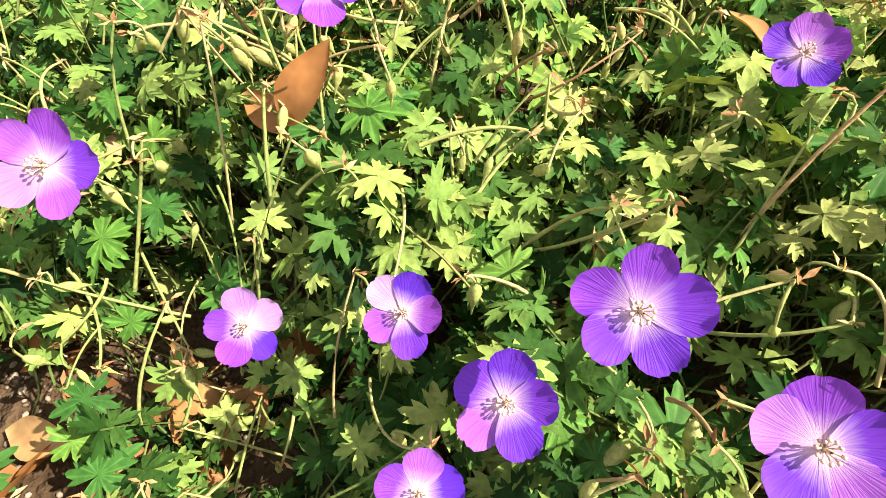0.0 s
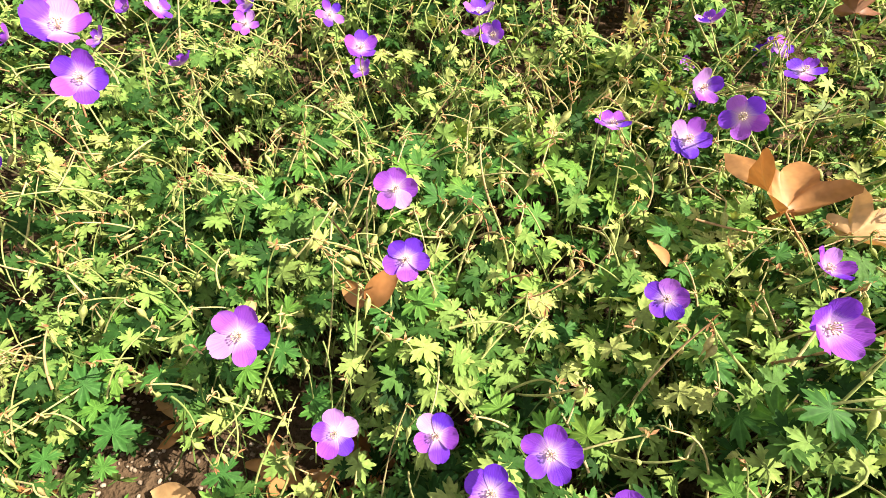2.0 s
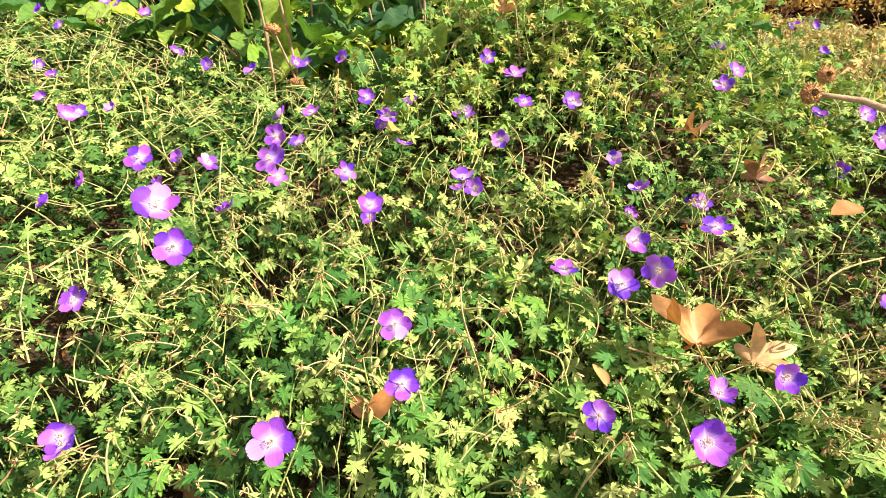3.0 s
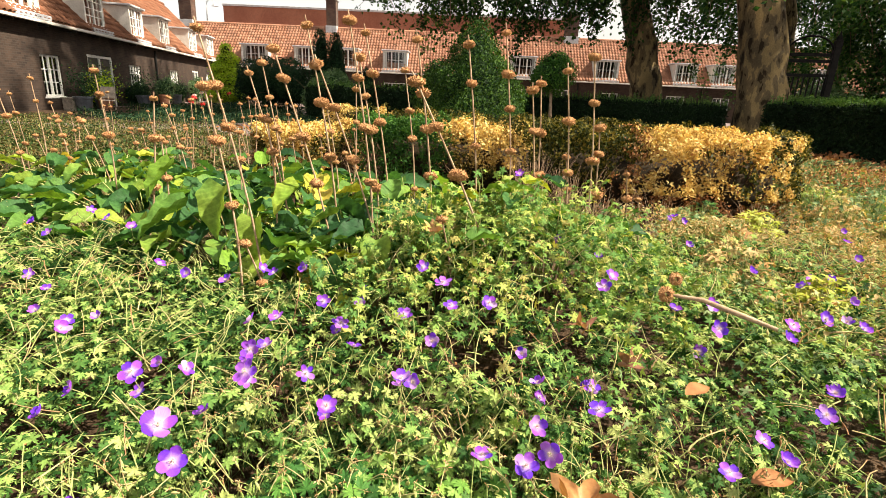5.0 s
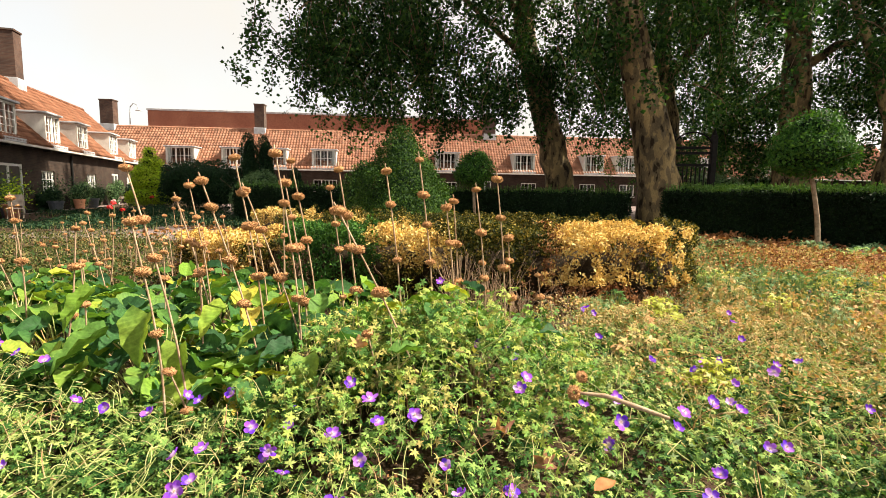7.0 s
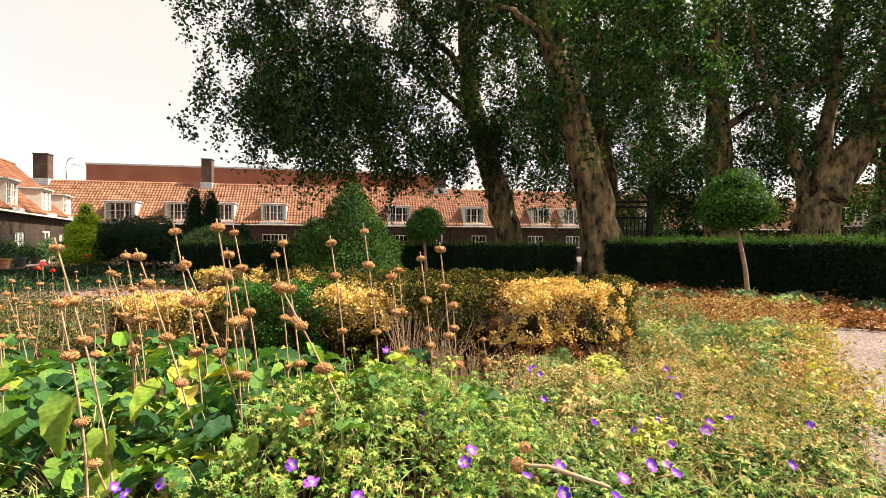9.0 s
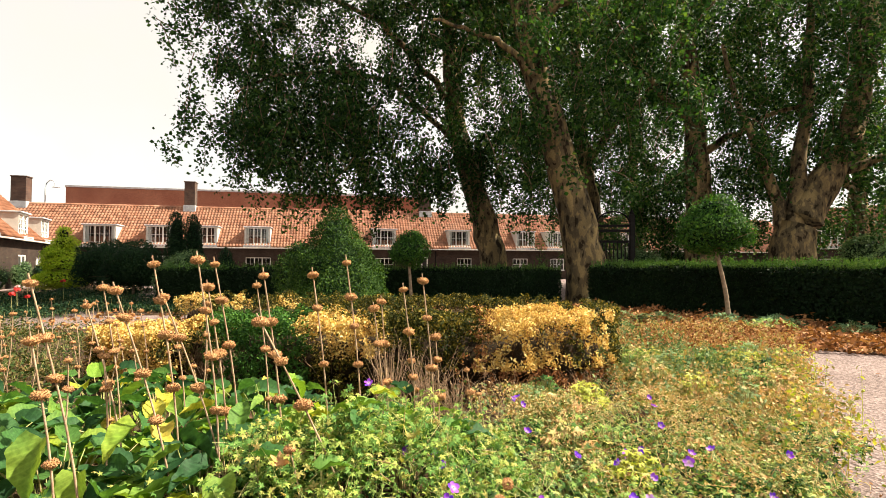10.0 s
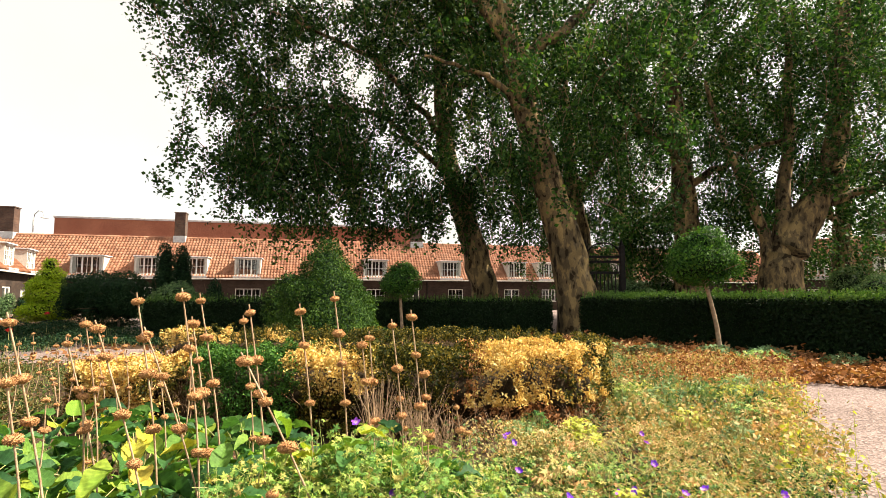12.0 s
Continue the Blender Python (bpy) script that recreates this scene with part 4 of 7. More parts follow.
# a slimmer one behind
plane_tree((8.2, 27.0, 0), [(0, 0, -0.1), (-0.3, 0, 4), (-0.9, 0, 8), (-1.2, 0, 16)], 0.75,
           [([(-0.7, 0, 7), (2, -1, 10), (4, -1, 12)], 0.25)],
           np.concatenate([clump_row(tr, 42, (-4, -2, 2.8), (5, 3, 11), (1.5, 1.5, 1.2)), clump_row(tr, 20, (-5, -2, 11), (6, 4, 18), (2, 2, 1.6))]),
           30000, "plane tree in the shade behind the other trunks", 13)
plane_tree((12.1, 23.4, 0), [(0, 0, -0.1), (-0.1, 0, 4), (-0.4, 0, 9), (-0.8, 0, 17)], 0.82,
           [([(-0.3, 0, 6.5), (2, -1.5, 8), (4, -2.4, 8.4)], 0.2), ([(-0.5, 0, 8), (-3, -1, 10), (-4.4, -1, 12)], 0.2)],
           np.concatenate([clump_row(tr, 26, (-4.5, 1.4, 4.6), (5, 3.4, 11), (1.5, 1.0, 1.1)), clump_row(tr, 20, (-3.5, 1.5, 2.4), (4, 3.4, 5), (1.1, 1.0, 0.9)), clump_row(low_sprays, 10, (-4.5, -1.6, 5.5), (-1.6, 0.5, 11), (0.9, 0.8, 0.9)), clump_row(low_sprays, 10, (1.2, -1.6, 5.5), (4.5, 0.5, 11), (0.9, 0.8, 0.9)), clump_row(tr, 22, (-5, -3, 11), (6, 4, 18), (2, 2, 1.6))]),
           34000, "straight plane tree with mottled bark", 14)
plane_tree((14.1, 20.4, 0), [(0, 0, -0.1), (0, 0, 1.5), (0.2, 0, 2.6), (0.8, 0, 3.8), (1.6, -0.1, 5.0), (2.6, -0.2, 6.8), (3.4, -0.1, 10), (3.8, 0.2, 15)], 0.98,
           [([(0.1, 0, 2.4), (0.35, 0.1, 4.2), (0.8, 0.2, 6.5), (1.2, 0.3, 10), (1.2, 0.3, 14)], 0.42), ([(0, 0, 2.5), (-0.3, 0.4, 4.6), (-1.2, 0.8, 7.4), (-2, 1, 11)], 0.3), ([(2.2, -0.3, 5.2), (4.5, -1, 6), (7, -1.5, 6.2)], 0.2)],
           np.concatenate([clump_row(tr, 20, (-3.4, -2.0, 5.4), (3, 2.5, 10), (1.3, 1.2, 1.1)), clump_row(tr, 14, (3.0, -3, 3.6), (8, 1, 9), (1.4, 1.4, 1.2)), clump_row(low_sprays, 16, (2.2, -2.6, 4.6), (7, 0.5, 11), (1.2, 1.0, 1.1)), clump_row(low_sprays, 8, (-1.0, -1.8, 6.0), (3, -0.6, 10), (1.0, 0.7, 1.0)), clump_row(tr, 24, (-3, -2, 10), (8, 4, 18), (2, 2, 1.6))]),
           33000, "very broad old plane tree forking low above the hedge", 15)
plane_tree((22.0, 27.0, 0), [(0, 0, -0.1), (0.2, 0, 4), (0.5, 0, 9), (0.2, 0, 17)], 0.6,
           [([(0.3, 0, 5), (-2, -1, 7), (-4, -1, 8)], 0.2)],
           np.concatenate([clump_row(tr, 40, (-6, -4, 2.6), (6, 3, 10), (1.7, 1.5, 1.3)), clump_row(tr, 20, (-6, -3, 10), (6, 4, 18), (2.2, 2.2, 1.6))]),
           36000, "plane tree in the back corner of the court", 16)
plane_tree((12.5, 33.0, 0), [(0, 0, -0.1), (0.2, 0, 4), (-0.3, 0, 9), (0.2, 0, 17)], 0.55,
           [([(0.1, 0, 5), (2, -1, 7), (4, -1, 8)], 0.2)],
           np.concatenate([clump_row(tr, 40, (-5.5, -3, 2.6), (6, 3, 10), (1.7, 1.5, 1.3)), clump_row(tr, 16, (-6, -3, 10), (6, 4, 18), (2.2, 2.2, 1.6))]),
           34000, "plane tree before the far terrace", 18)


# ---- clipped hedges and shrubs ----
def leaf_shell(P, N, size, mat, jitter, r, tilt=0.6, shape=LEAF_OVAL):
    """Small leaves over a surface given by places and normals."""
    Q = P + N * r.normal(0, jitter, (len(P), 1))
    M = N + r.normal(0, tilt, N.shape)
    return scatter(*shape, Q, turned(M, r.uniform(0, 6.28, len(P))), size * r.uniform(0.6, 1.3, (len(P), 1)))


def box_points(r, n, lo, hi, faces="xXyYZ"):
    """Random places with normals on the chosen faces of a box."""
    lo, hi = np.array(lo, float), np.array(hi, float)
    d = hi - lo
    area = {"x": d[1] * d[2], "X": d[1] * d[2], "y": d[0] * d[2], "Y": d[0] * d[2], "Z": d[0] * d[1]}
    tot = sum(area[f] for f in faces)
    Ps, Ns = [], []
    for f in faces:
        m = int(n * area[f] / tot)
        p = lo + d * r.uniform(0, 1, (m, 3))
        i = "xyz".index(f.lower())
        p[:, i] = hi[i] if f.isupper() else lo[i]
        q = np.zeros((m, 3))
        q[:, i] = 1 if f.isupper() else -1
        Ps.append(p), Ns.append(q)
    return np.concatenate(Ps), np.concatenate(Ns)


def wobble(P, amp, freq):
    return np.array([noise.noise(Vector(p) * freq) for p in P])[:, None] * amp


def clipped_hedge(x0, y0, x1, y1, width, height, n, shoots, label, seed):
    r = np.random.default_rng(seed)
    length = math.hypot(x1 - x0, y1 - y0)
    h = thing("clipped_hedge", label, "hedge", "clipped hedges", m=wall_frame(x0, y0, x1 - x0, y1 - y0))
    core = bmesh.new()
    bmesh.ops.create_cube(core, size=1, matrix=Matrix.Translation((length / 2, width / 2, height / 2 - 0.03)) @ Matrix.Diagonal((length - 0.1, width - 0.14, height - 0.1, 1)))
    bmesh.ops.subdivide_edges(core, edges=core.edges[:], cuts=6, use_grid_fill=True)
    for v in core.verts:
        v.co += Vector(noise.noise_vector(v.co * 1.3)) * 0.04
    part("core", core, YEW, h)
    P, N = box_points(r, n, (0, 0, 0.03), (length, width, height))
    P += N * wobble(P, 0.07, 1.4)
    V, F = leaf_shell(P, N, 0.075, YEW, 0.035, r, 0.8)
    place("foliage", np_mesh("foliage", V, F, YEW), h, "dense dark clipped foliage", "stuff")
    if shoots:
        b = np.stack([r.uniform(0, length, shoots), r.uniform(0.02, width, shoots), np.full(shoots, height - 0.02)], 1)
        tip = b + np.stack([r.normal(0, 0.03, shoots), r.normal(0, 0.03, shoots), r.uniform(0.08, 0.34, shoots) * r.uniform(0.5, 1, shoots)], 1)
        V, F = tubes(np.stack([b, tip], 1), np.repeat([[0.006, 0.002]], shoots, 0), 3)
        place("shoot_stem_growth", np_mesh("shoot_stem_growth", V, F, YEW_SHOOT), h, "", "stuff")
        m = 9
        u = r.uniform(0.2, 1, (shoots, m, 1))
        Q = (b[:, None] * (1 - u) + tip[:, None] * u).reshape(-1, 3)
        D = r.normal(0, 1, Q.shape) * [1, 1, 0.3] + [0, 0, 0.6]
        V, F = scatter(*LEAF_OVAL, Q, turned(D), 0.05 * r.uniform(0.6, 1.2, (len(Q), 1)))
        place("shoot_growth", np_mesh("shoot_growth", V, F, YEW_SHOOT), h, "fresh light green shoots", "stuff")
    return h


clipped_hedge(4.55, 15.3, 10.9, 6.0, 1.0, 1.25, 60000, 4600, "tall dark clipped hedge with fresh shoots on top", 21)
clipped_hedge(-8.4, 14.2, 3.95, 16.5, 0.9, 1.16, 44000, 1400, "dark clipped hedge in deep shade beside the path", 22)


def surface_bush(name, label, category, base, shapes, n, size, mat, seed, group="", rough=0.12, trunk=None):
    """A bush of leaf shells over rounded lobes (x, y, z, rx, ry, rz), with twigs inside."""
    r = np.random.default_rng(seed)
    t = thing(name, label, category, group, m=Matrix.Translation(base))
    C = np.array(shapes, float)
    area = C[:, 3] * C[:, 4] + C[:, 3] * C[:, 5] + C[:, 4] * C[:, 5]
    Ps, Ns = [], []
    for c, a in zip(C, area / area.sum()):
        m = int(n * a)
        d = r.normal(size=(m, 3))
        d /= np.linalg.norm(d, axis=1, keepdims=True)
        q = c[:3] + d * c[3:6] * (1 - np.abs(r.normal(0, rough, (m, 1))))
        Ps.append(q), Ns.append(d)
    P, N = np.concatenate(Ps), np.concatenate(Ns)
    P += N * wobble(P, 0.25 * C[:, 3].mean(), 1.2 / C[:, 3].mean())
    keep = P[:, 2] > 0.02
    P, N = P[keep], N[keep]
    V, F = leaf_shell(P, N, size, mat, size * 0.5, r, 0.7)
    place("foliage", np_mesh("foliage", V, F, mat), t, "", "stuff")
    # solid near-black lobes add the inner shade as colour behind the leaves
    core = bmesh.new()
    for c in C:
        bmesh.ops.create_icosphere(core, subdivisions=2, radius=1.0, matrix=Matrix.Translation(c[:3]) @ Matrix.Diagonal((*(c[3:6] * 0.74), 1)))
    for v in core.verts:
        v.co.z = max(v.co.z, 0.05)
    part("shade_core", core, YEW, t, "dark core that puts shade inside the bush")
    k = 40
    tip = C[r.integers(0, len(C), k), :3] + r.normal(0, 0.5, (k, 3)) * C[:, 3:6].mean(0)
    tip[:, 2] = np.maximum(tip[:, 2], 0.1)
    lo = np.zeros((k, 3)) if trunk is None else np.repeat([trunk[-1]], k, 0)
    V, F = tubes(bezier(lo + r.normal(0, 0.03, (k, 3)) * [1, 1, 0], (lo + tip) / 2 + [0, 0, 0.1], tip, 6), np.repeat([np.linspace(0.02, 0.004, 6)], k, 0) * (1 if trunk is None else 0.6), 4)
    place("branch_growth", np_mesh("branch_growth", V, F, TWIG), t, "", "stuff")
    if trunk is not None:
        Q = relax(spine(trunk, 12))
        V, F = tubes([Q], [np.linspace(0.055, 0.04, 12)], 10)
        place("trunk", np_mesh("trunk", V, F, YOUNG_BARK, True), t)
    return t


def cone_topiary(x, y, radius, height, n, seed, label):
    r = np.random.default_rng(seed)
    t = thing("clipped_cone_shrub", label, "topiary", m=Matrix.Translation((x, y, 0)))
    u = r.uniform(0, 1, n)
    a = r.uniform(0, 6.283, n)
    z = height * (1 - np.sqrt(1 - u))
    prof = radius * np.minimum(1.0, 1.18 * (1 - z / height) ** 0.8) * (0.9 + 0.1 * np.sin(np.minimum(z / height * 8, 1.57)))
    N = np.stack([np.cos(a), np.sin(a), np.full(n, 0.45)], 1)
    P = np.stack([prof * np.cos(a), prof * np.sin(a), z], 1)
    P += N * wobble(P, 0.22, 1.7)
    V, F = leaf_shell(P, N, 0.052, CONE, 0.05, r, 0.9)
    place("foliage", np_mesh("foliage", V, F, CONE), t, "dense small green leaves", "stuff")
    # dark body under the leaf shell; its near-black colour adds the shade there
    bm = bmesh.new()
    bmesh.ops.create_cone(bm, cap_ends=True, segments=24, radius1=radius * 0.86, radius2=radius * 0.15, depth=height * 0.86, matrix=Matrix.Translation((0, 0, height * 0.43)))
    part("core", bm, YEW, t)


cone_topiary(-2.3, 10.7, 1.24, 2.66, 46000, 31, "large cone-shaped clipped green shrub by the low hedge")
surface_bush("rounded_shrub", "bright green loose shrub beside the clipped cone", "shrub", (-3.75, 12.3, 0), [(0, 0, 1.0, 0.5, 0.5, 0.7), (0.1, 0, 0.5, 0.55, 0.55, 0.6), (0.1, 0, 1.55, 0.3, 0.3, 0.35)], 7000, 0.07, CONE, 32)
surface_bush("ball_headed_tree", "slim young tree with a rounded green head", "tree", (6.4, 10.85, 0.0), [(-0.3, 0, 2.15, 0.72, 0.7, 0.6), (-0.25, 0, 2.5, 0.5, 0.5, 0.45), (-0.6, 0, 2.0, 0.4, 0.5, 0.4), (0.1, 0, 2.05, 0.45, 0.5, 0.4)], 16000, 0.07, BOX_GREEN, 33, "ball-headed trees", rough=0.3, trunk=[(0.05, 0, -0.02), (0.0, 0, 0.7), (-0.22, 0, 1.7)])
surface_bush("ball_headed_tree", "slim young tree with a rounded green head before the hedge", "tree", (-1.0, 14.6, 0.0), [(0, 0, 1.75, 0.62, 0.62, 0.5), (0.1, 0, 2.05, 0.4, 0.4, 0.35)], 8000, 0.07, BOX_GREEN, 34, "ball-headed trees", rough=0.3, trunk=[(0.1, 0, -0.02), (0.05, 0, 0.7), (0.0, 0, 1.5)])
surface_bush("golden_conifer", "yellow-green layered conifer by the house corner", "shrub", (-16.9, 21.5, 0), [(0, 0, 0.7, 1.15, 1.0, 0.5), (0.15, 0, 1.3, 0.95, 0.85, 0.42), (-0.1, 0, 1.8, 0.75, 0.7, 0.36), (0.1, 0, 2.25, 0.5, 0.5, 0.32), (0, 0, 2.6, 0.26, 0.26, 0.4)], 15000, 0.085, LIME, 35, rough=0.1)
for bx, by, bz in ((-14.5, 20.8, 1.0), (-12.8, 20.0, 0.95)):
    surface_bush("dark_evergreen_shrub", "dark blue-green rounded evergreen shrub on a short stem", "shrub", (bx, by, 0), [(0, 0, bz + 0.5, 1.15, 1.0, 0.85), (0.4, 0, bz + 0.0, 0.85, 0.8, 0.7), (-0.5, 0, bz + 0.1, 0.85, 0.8, 0.7)], 13000, 0.09, DARK_SHRUB, 36 + int(bx), "dark evergreens", trunk=[(0, 0, -0.02), (0.03, 0, 0.4), (0, 0, 0.8)])
for bx, bh in ((-11.85, 3.75), (-11.1, 3.6)):
    surface_bush("columnar_conifer", "narrow dark green columnar conifer", "tree", (bx, 21.5, 0), [(0, 0, bh * 0.35, 0.5, 0.5, bh * 0.38), (0, 0, bh * 0.68, 0.36, 0.36, bh * 0.3)], 8000, 0.08, DARK_SHRUB, 40 + int(bh * 10), "columnar conifers", rough=0.06)
surface_bush("grey_green_shrub", "pale grey-green loose shrub behind the hedge", "shrub", (-10.0, 19.0, 0), [(0, 0, 1.15, 0.8, 0.8, 0.75), (-0.8, 0, 0.7, 0.6, 0.6, 0.6), (0.7, 0, 0.8, 0.6, 0.6, 0.6)], 9000, 0.08, GREY_SHRUB, 44)
surface_bush("small_conifer", "small dark cone-shaped conifer behind the hedge", "shrub", (-8.6, 19.2, 0), [(0, 0, 0.9, 0.42, 0.42, 0.8), (0, 0, 1.5, 0.25, 0.25, 0.5)], 4000, 0.07, DARK_SHRUB, 45, rough=0.06)
for i, (bx, by, s) in enumerate(((-5.6, 24.5, 1.0), (9.4, 24.0, 1.2), (12.5, 26.5, 1.3), (17.8, 19.0, 1.2), (20.5, 24.0, 1.6))):
    surface_bush("backlit_shrub", "sunlit green shrub among the trees", "shrub", (bx, by, 0), [(0, 0, 0.9 * s, 1.1 * s, 0.9, 0.9 * s), (0.6, 0, 0.6, 0.8, 0.8, 0.7 * s), (-0.6, 0.2, 1.2 * s, 0.7, 0.7, 0.7)], 8000, 0.1, GREY_SHRUB, 50 + i)


# ---- low box hedge, part green and part dead ----
def box_hedge(line, width, height, n, seed, label, mats, base=0.0):
    """A low hedge along a bent line; mats: leaf materials with the stretch of the line (0 to 1) that each fills."""
    r = np.random.default_rng(seed)
    t = thing("box_hedge", label, "hedge", "low box hedges")
    L = relax(spine([(x, y, 0) for x, y in line], 40), 6)
    seg = np.linalg.norm(np.diff(L, axis=0), axis=1)
    cum = np.concatenate([[0], np.cumsum(seg)]) / seg.sum()
    u = r.uniform(0, 1, n)
    c = np.stack([np.interp(u, cum, L[:, i]) for i in range(3)], 1)
    T = np.stack([np.interp(np.clip(u + 0.01, 0, 1), cum, L[:, i]) - np.interp(np.clip(u - 0.01, 0, 1), cum, L[:, i]) for i in range(3)], 1)
    T /= np.linalg.norm(T, axis=1, keepdims=True)
    S = np.stack([-T[:, 1], T[:, 0], np.zeros(n)], 1)
    a = r.uniform(-0.35, np.pi + 0.35, n)
    ca, sa = np.cos(a), np.sin(a)
    ex = np.sign(ca) * np.abs(ca) ** 0.45 * width / 2
    ez = np.where(sa > 0, np.abs(sa) ** 0.5, 0) * height
    ez = np.where(np.abs(ex) > width * 0.44, r.uniform(0.08, 1, n) * height, ez)
    end = np.minimum(1, np.minimum(u, 1 - u) * seg.sum() / (width * 0.5) + 0.55)
    P = c + S * (ex * end)[:, None]
    P[:, 2] = base + ez * (0.93 + 0.07 * end)
    N = S * ca[:, None] + np.array([0, 0, 1.0]) * np.maximum(sa, 0.1)[:, None]
    P += N * (0.1 * wobble(P, 1.0, 2.6) + 0.1 * wobble(P, 1.0, 6.0))
    # the leaves sit in small rounded puffs at the twig ends
    puff = r.integers(0, n // 44, n)
    D = N[puff] + r.normal(0, 0.62, (n, 3))
    D /= np.linalg.norm(D, axis=1, keepdims=True)
    big = r.uniform(0.04, 0.085, n // 44)[puff]
    P = P[puff] - N[puff] * 0.05 + D * (big * r.uniform(0.82, 1.08, n))[:, None] * [1, 1, 1.1]
    P[:, 2] = np.maximum(P[:, 2], base + 0.03)
    u, N = u[puff], D
    k = wobble(P, 1.0, 1.9)[:, 0]
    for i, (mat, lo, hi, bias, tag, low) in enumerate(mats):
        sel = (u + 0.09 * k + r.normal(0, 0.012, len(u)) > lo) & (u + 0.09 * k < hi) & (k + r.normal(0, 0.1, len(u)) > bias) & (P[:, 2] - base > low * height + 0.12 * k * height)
        if sel.sum() > 10:
            V, F = leaf_shell(P[sel], N[sel], 0.031, mat, 0.012, r, 0.8)
            place("foliage", np_mesh("foliage", V, F, mat), t, tag, "stuff")
            P, N, u, k = P[~sel], N[~sel], u[~sel], k[~sel]
    # closed tube whose dark colour stands in for shade between the twigs
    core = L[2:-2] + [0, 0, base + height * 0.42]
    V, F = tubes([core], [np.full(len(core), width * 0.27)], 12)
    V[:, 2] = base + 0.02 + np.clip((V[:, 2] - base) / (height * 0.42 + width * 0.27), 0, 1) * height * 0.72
    place("shade_core", np_mesh("shade_core", V, F, INNER_SHADE), t, "dark core standing in for the shade between the twigs")
    m = 800
    u = r.uniform(0, 1, m)
    c = np.stack([np.interp(u, cum, L[:, i]) for i in range(3)], 1)
    tip = c + r.normal(0, width * 0.25, (m, 3)) * [1, 1, 0]
    tip[:, 2] = base + r.uniform(0.4, 0.97, m) * height
    V, F = tubes(bezier(c + r.normal(0, 0.06, (m, 3)) * [1, 1, 0] + [0, 0, base], (c + tip) / 2 + [0, 0, 0.1], tip, 5), np.repeat([[0.006, 0.005, 0.004, 0.003, 0.002]], m, 0), 3)
    place("branch_growth", np_mesh("branch_growth", V, F, TWIG), t, "bare brown inner twigs", "stuff")
    return t


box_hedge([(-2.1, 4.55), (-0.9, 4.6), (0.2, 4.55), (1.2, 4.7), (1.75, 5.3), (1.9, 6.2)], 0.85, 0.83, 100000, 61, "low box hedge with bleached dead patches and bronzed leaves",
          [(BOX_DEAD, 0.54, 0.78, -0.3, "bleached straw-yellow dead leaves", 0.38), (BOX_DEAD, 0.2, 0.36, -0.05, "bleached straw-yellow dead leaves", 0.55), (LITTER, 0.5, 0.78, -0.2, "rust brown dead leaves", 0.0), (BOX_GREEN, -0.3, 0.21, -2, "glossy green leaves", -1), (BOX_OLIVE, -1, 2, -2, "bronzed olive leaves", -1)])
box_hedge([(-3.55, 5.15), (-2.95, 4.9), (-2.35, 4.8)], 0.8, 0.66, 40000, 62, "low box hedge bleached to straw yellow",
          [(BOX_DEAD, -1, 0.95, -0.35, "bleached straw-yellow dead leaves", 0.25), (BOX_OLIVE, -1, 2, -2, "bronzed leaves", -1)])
box_hedge([(-4.4, 8.2), (-3.2, 7.7), (-1.8, 7.9), (-0.4, 7.6), (1.0, 7.4), (1.9, 6.6)], 0.7, 0.8, 52000, 63, "low bronzed box hedge closing the far side of the plot",
          [(BOX_DEAD, 0.05, 0.35, 0.05, "bleached dead leaves", 0.3), (BOX_OLIVE, -1, 2, -2, "bronzed olive leaves", -1)])


# ---- geranium carpet ----
def carpet(x, y):
    """Height of the top of the low flowering carpet."""
    x, y = np.asarray(x, float), np.asarray(y, float)
    z = 0.12 + 0.13 * smooth(y, -0.1, 0.26) + 0.1 * smooth(y, 0.5, 1.15)
    z = z + 0.31 * np.exp(-((x + 0.12) / 0.5) ** 2 - ((y - 1.75) / 0.45) ** 2)
    z = z - 0.12 * smooth(y, 2.6, 5.0) - 0.05 * smooth(x, 0.9, 2.6) + 0.02 * np.sin(x * 5 + y * 3) + 0.02 * np.sin(x * 11 - y * 7)
    z = z + 0.03 * np.sin(23 * x + 9 * y) * np.sin(19 * y - 11 * x) + 0.018 * np.sin(43 * x + 5) * np.sin(39 * y)
    z = z - 0.08 * np.exp(-((x + 0.17) ** 2 + (y - 0.07) ** 2) / 0.0045)
    return z


def in_carpet(x, y):
    """The stretch that the carpet fills: clear of the path, the sage clump and the low hedges."""
    edge = np.maximum(1.95, 1.1 + 0.6 * y) + 0.14 * np.sin(y * 5.3) + 0.1 * np.sin(y * 13.1)
    bare = (np.hypot(x + 0.36, y + 0.03) < 0.11 + 0.03 * np.sin(x * 60)) | (np.hypot(x + 0.1, y + 0.05) < 0.075)
    sage = (x < -0.6 + 0.12 * np.sin(y * 4)) & (y > 1.24 + 0.1 * np.sin(x * 5) + 0.25 * np.maximum(0, -x - 1.0))
    return (x < edge) & ~sage & ~bare & ~((x < 1.9) & (y > 4.05)) & (y < 6.6)


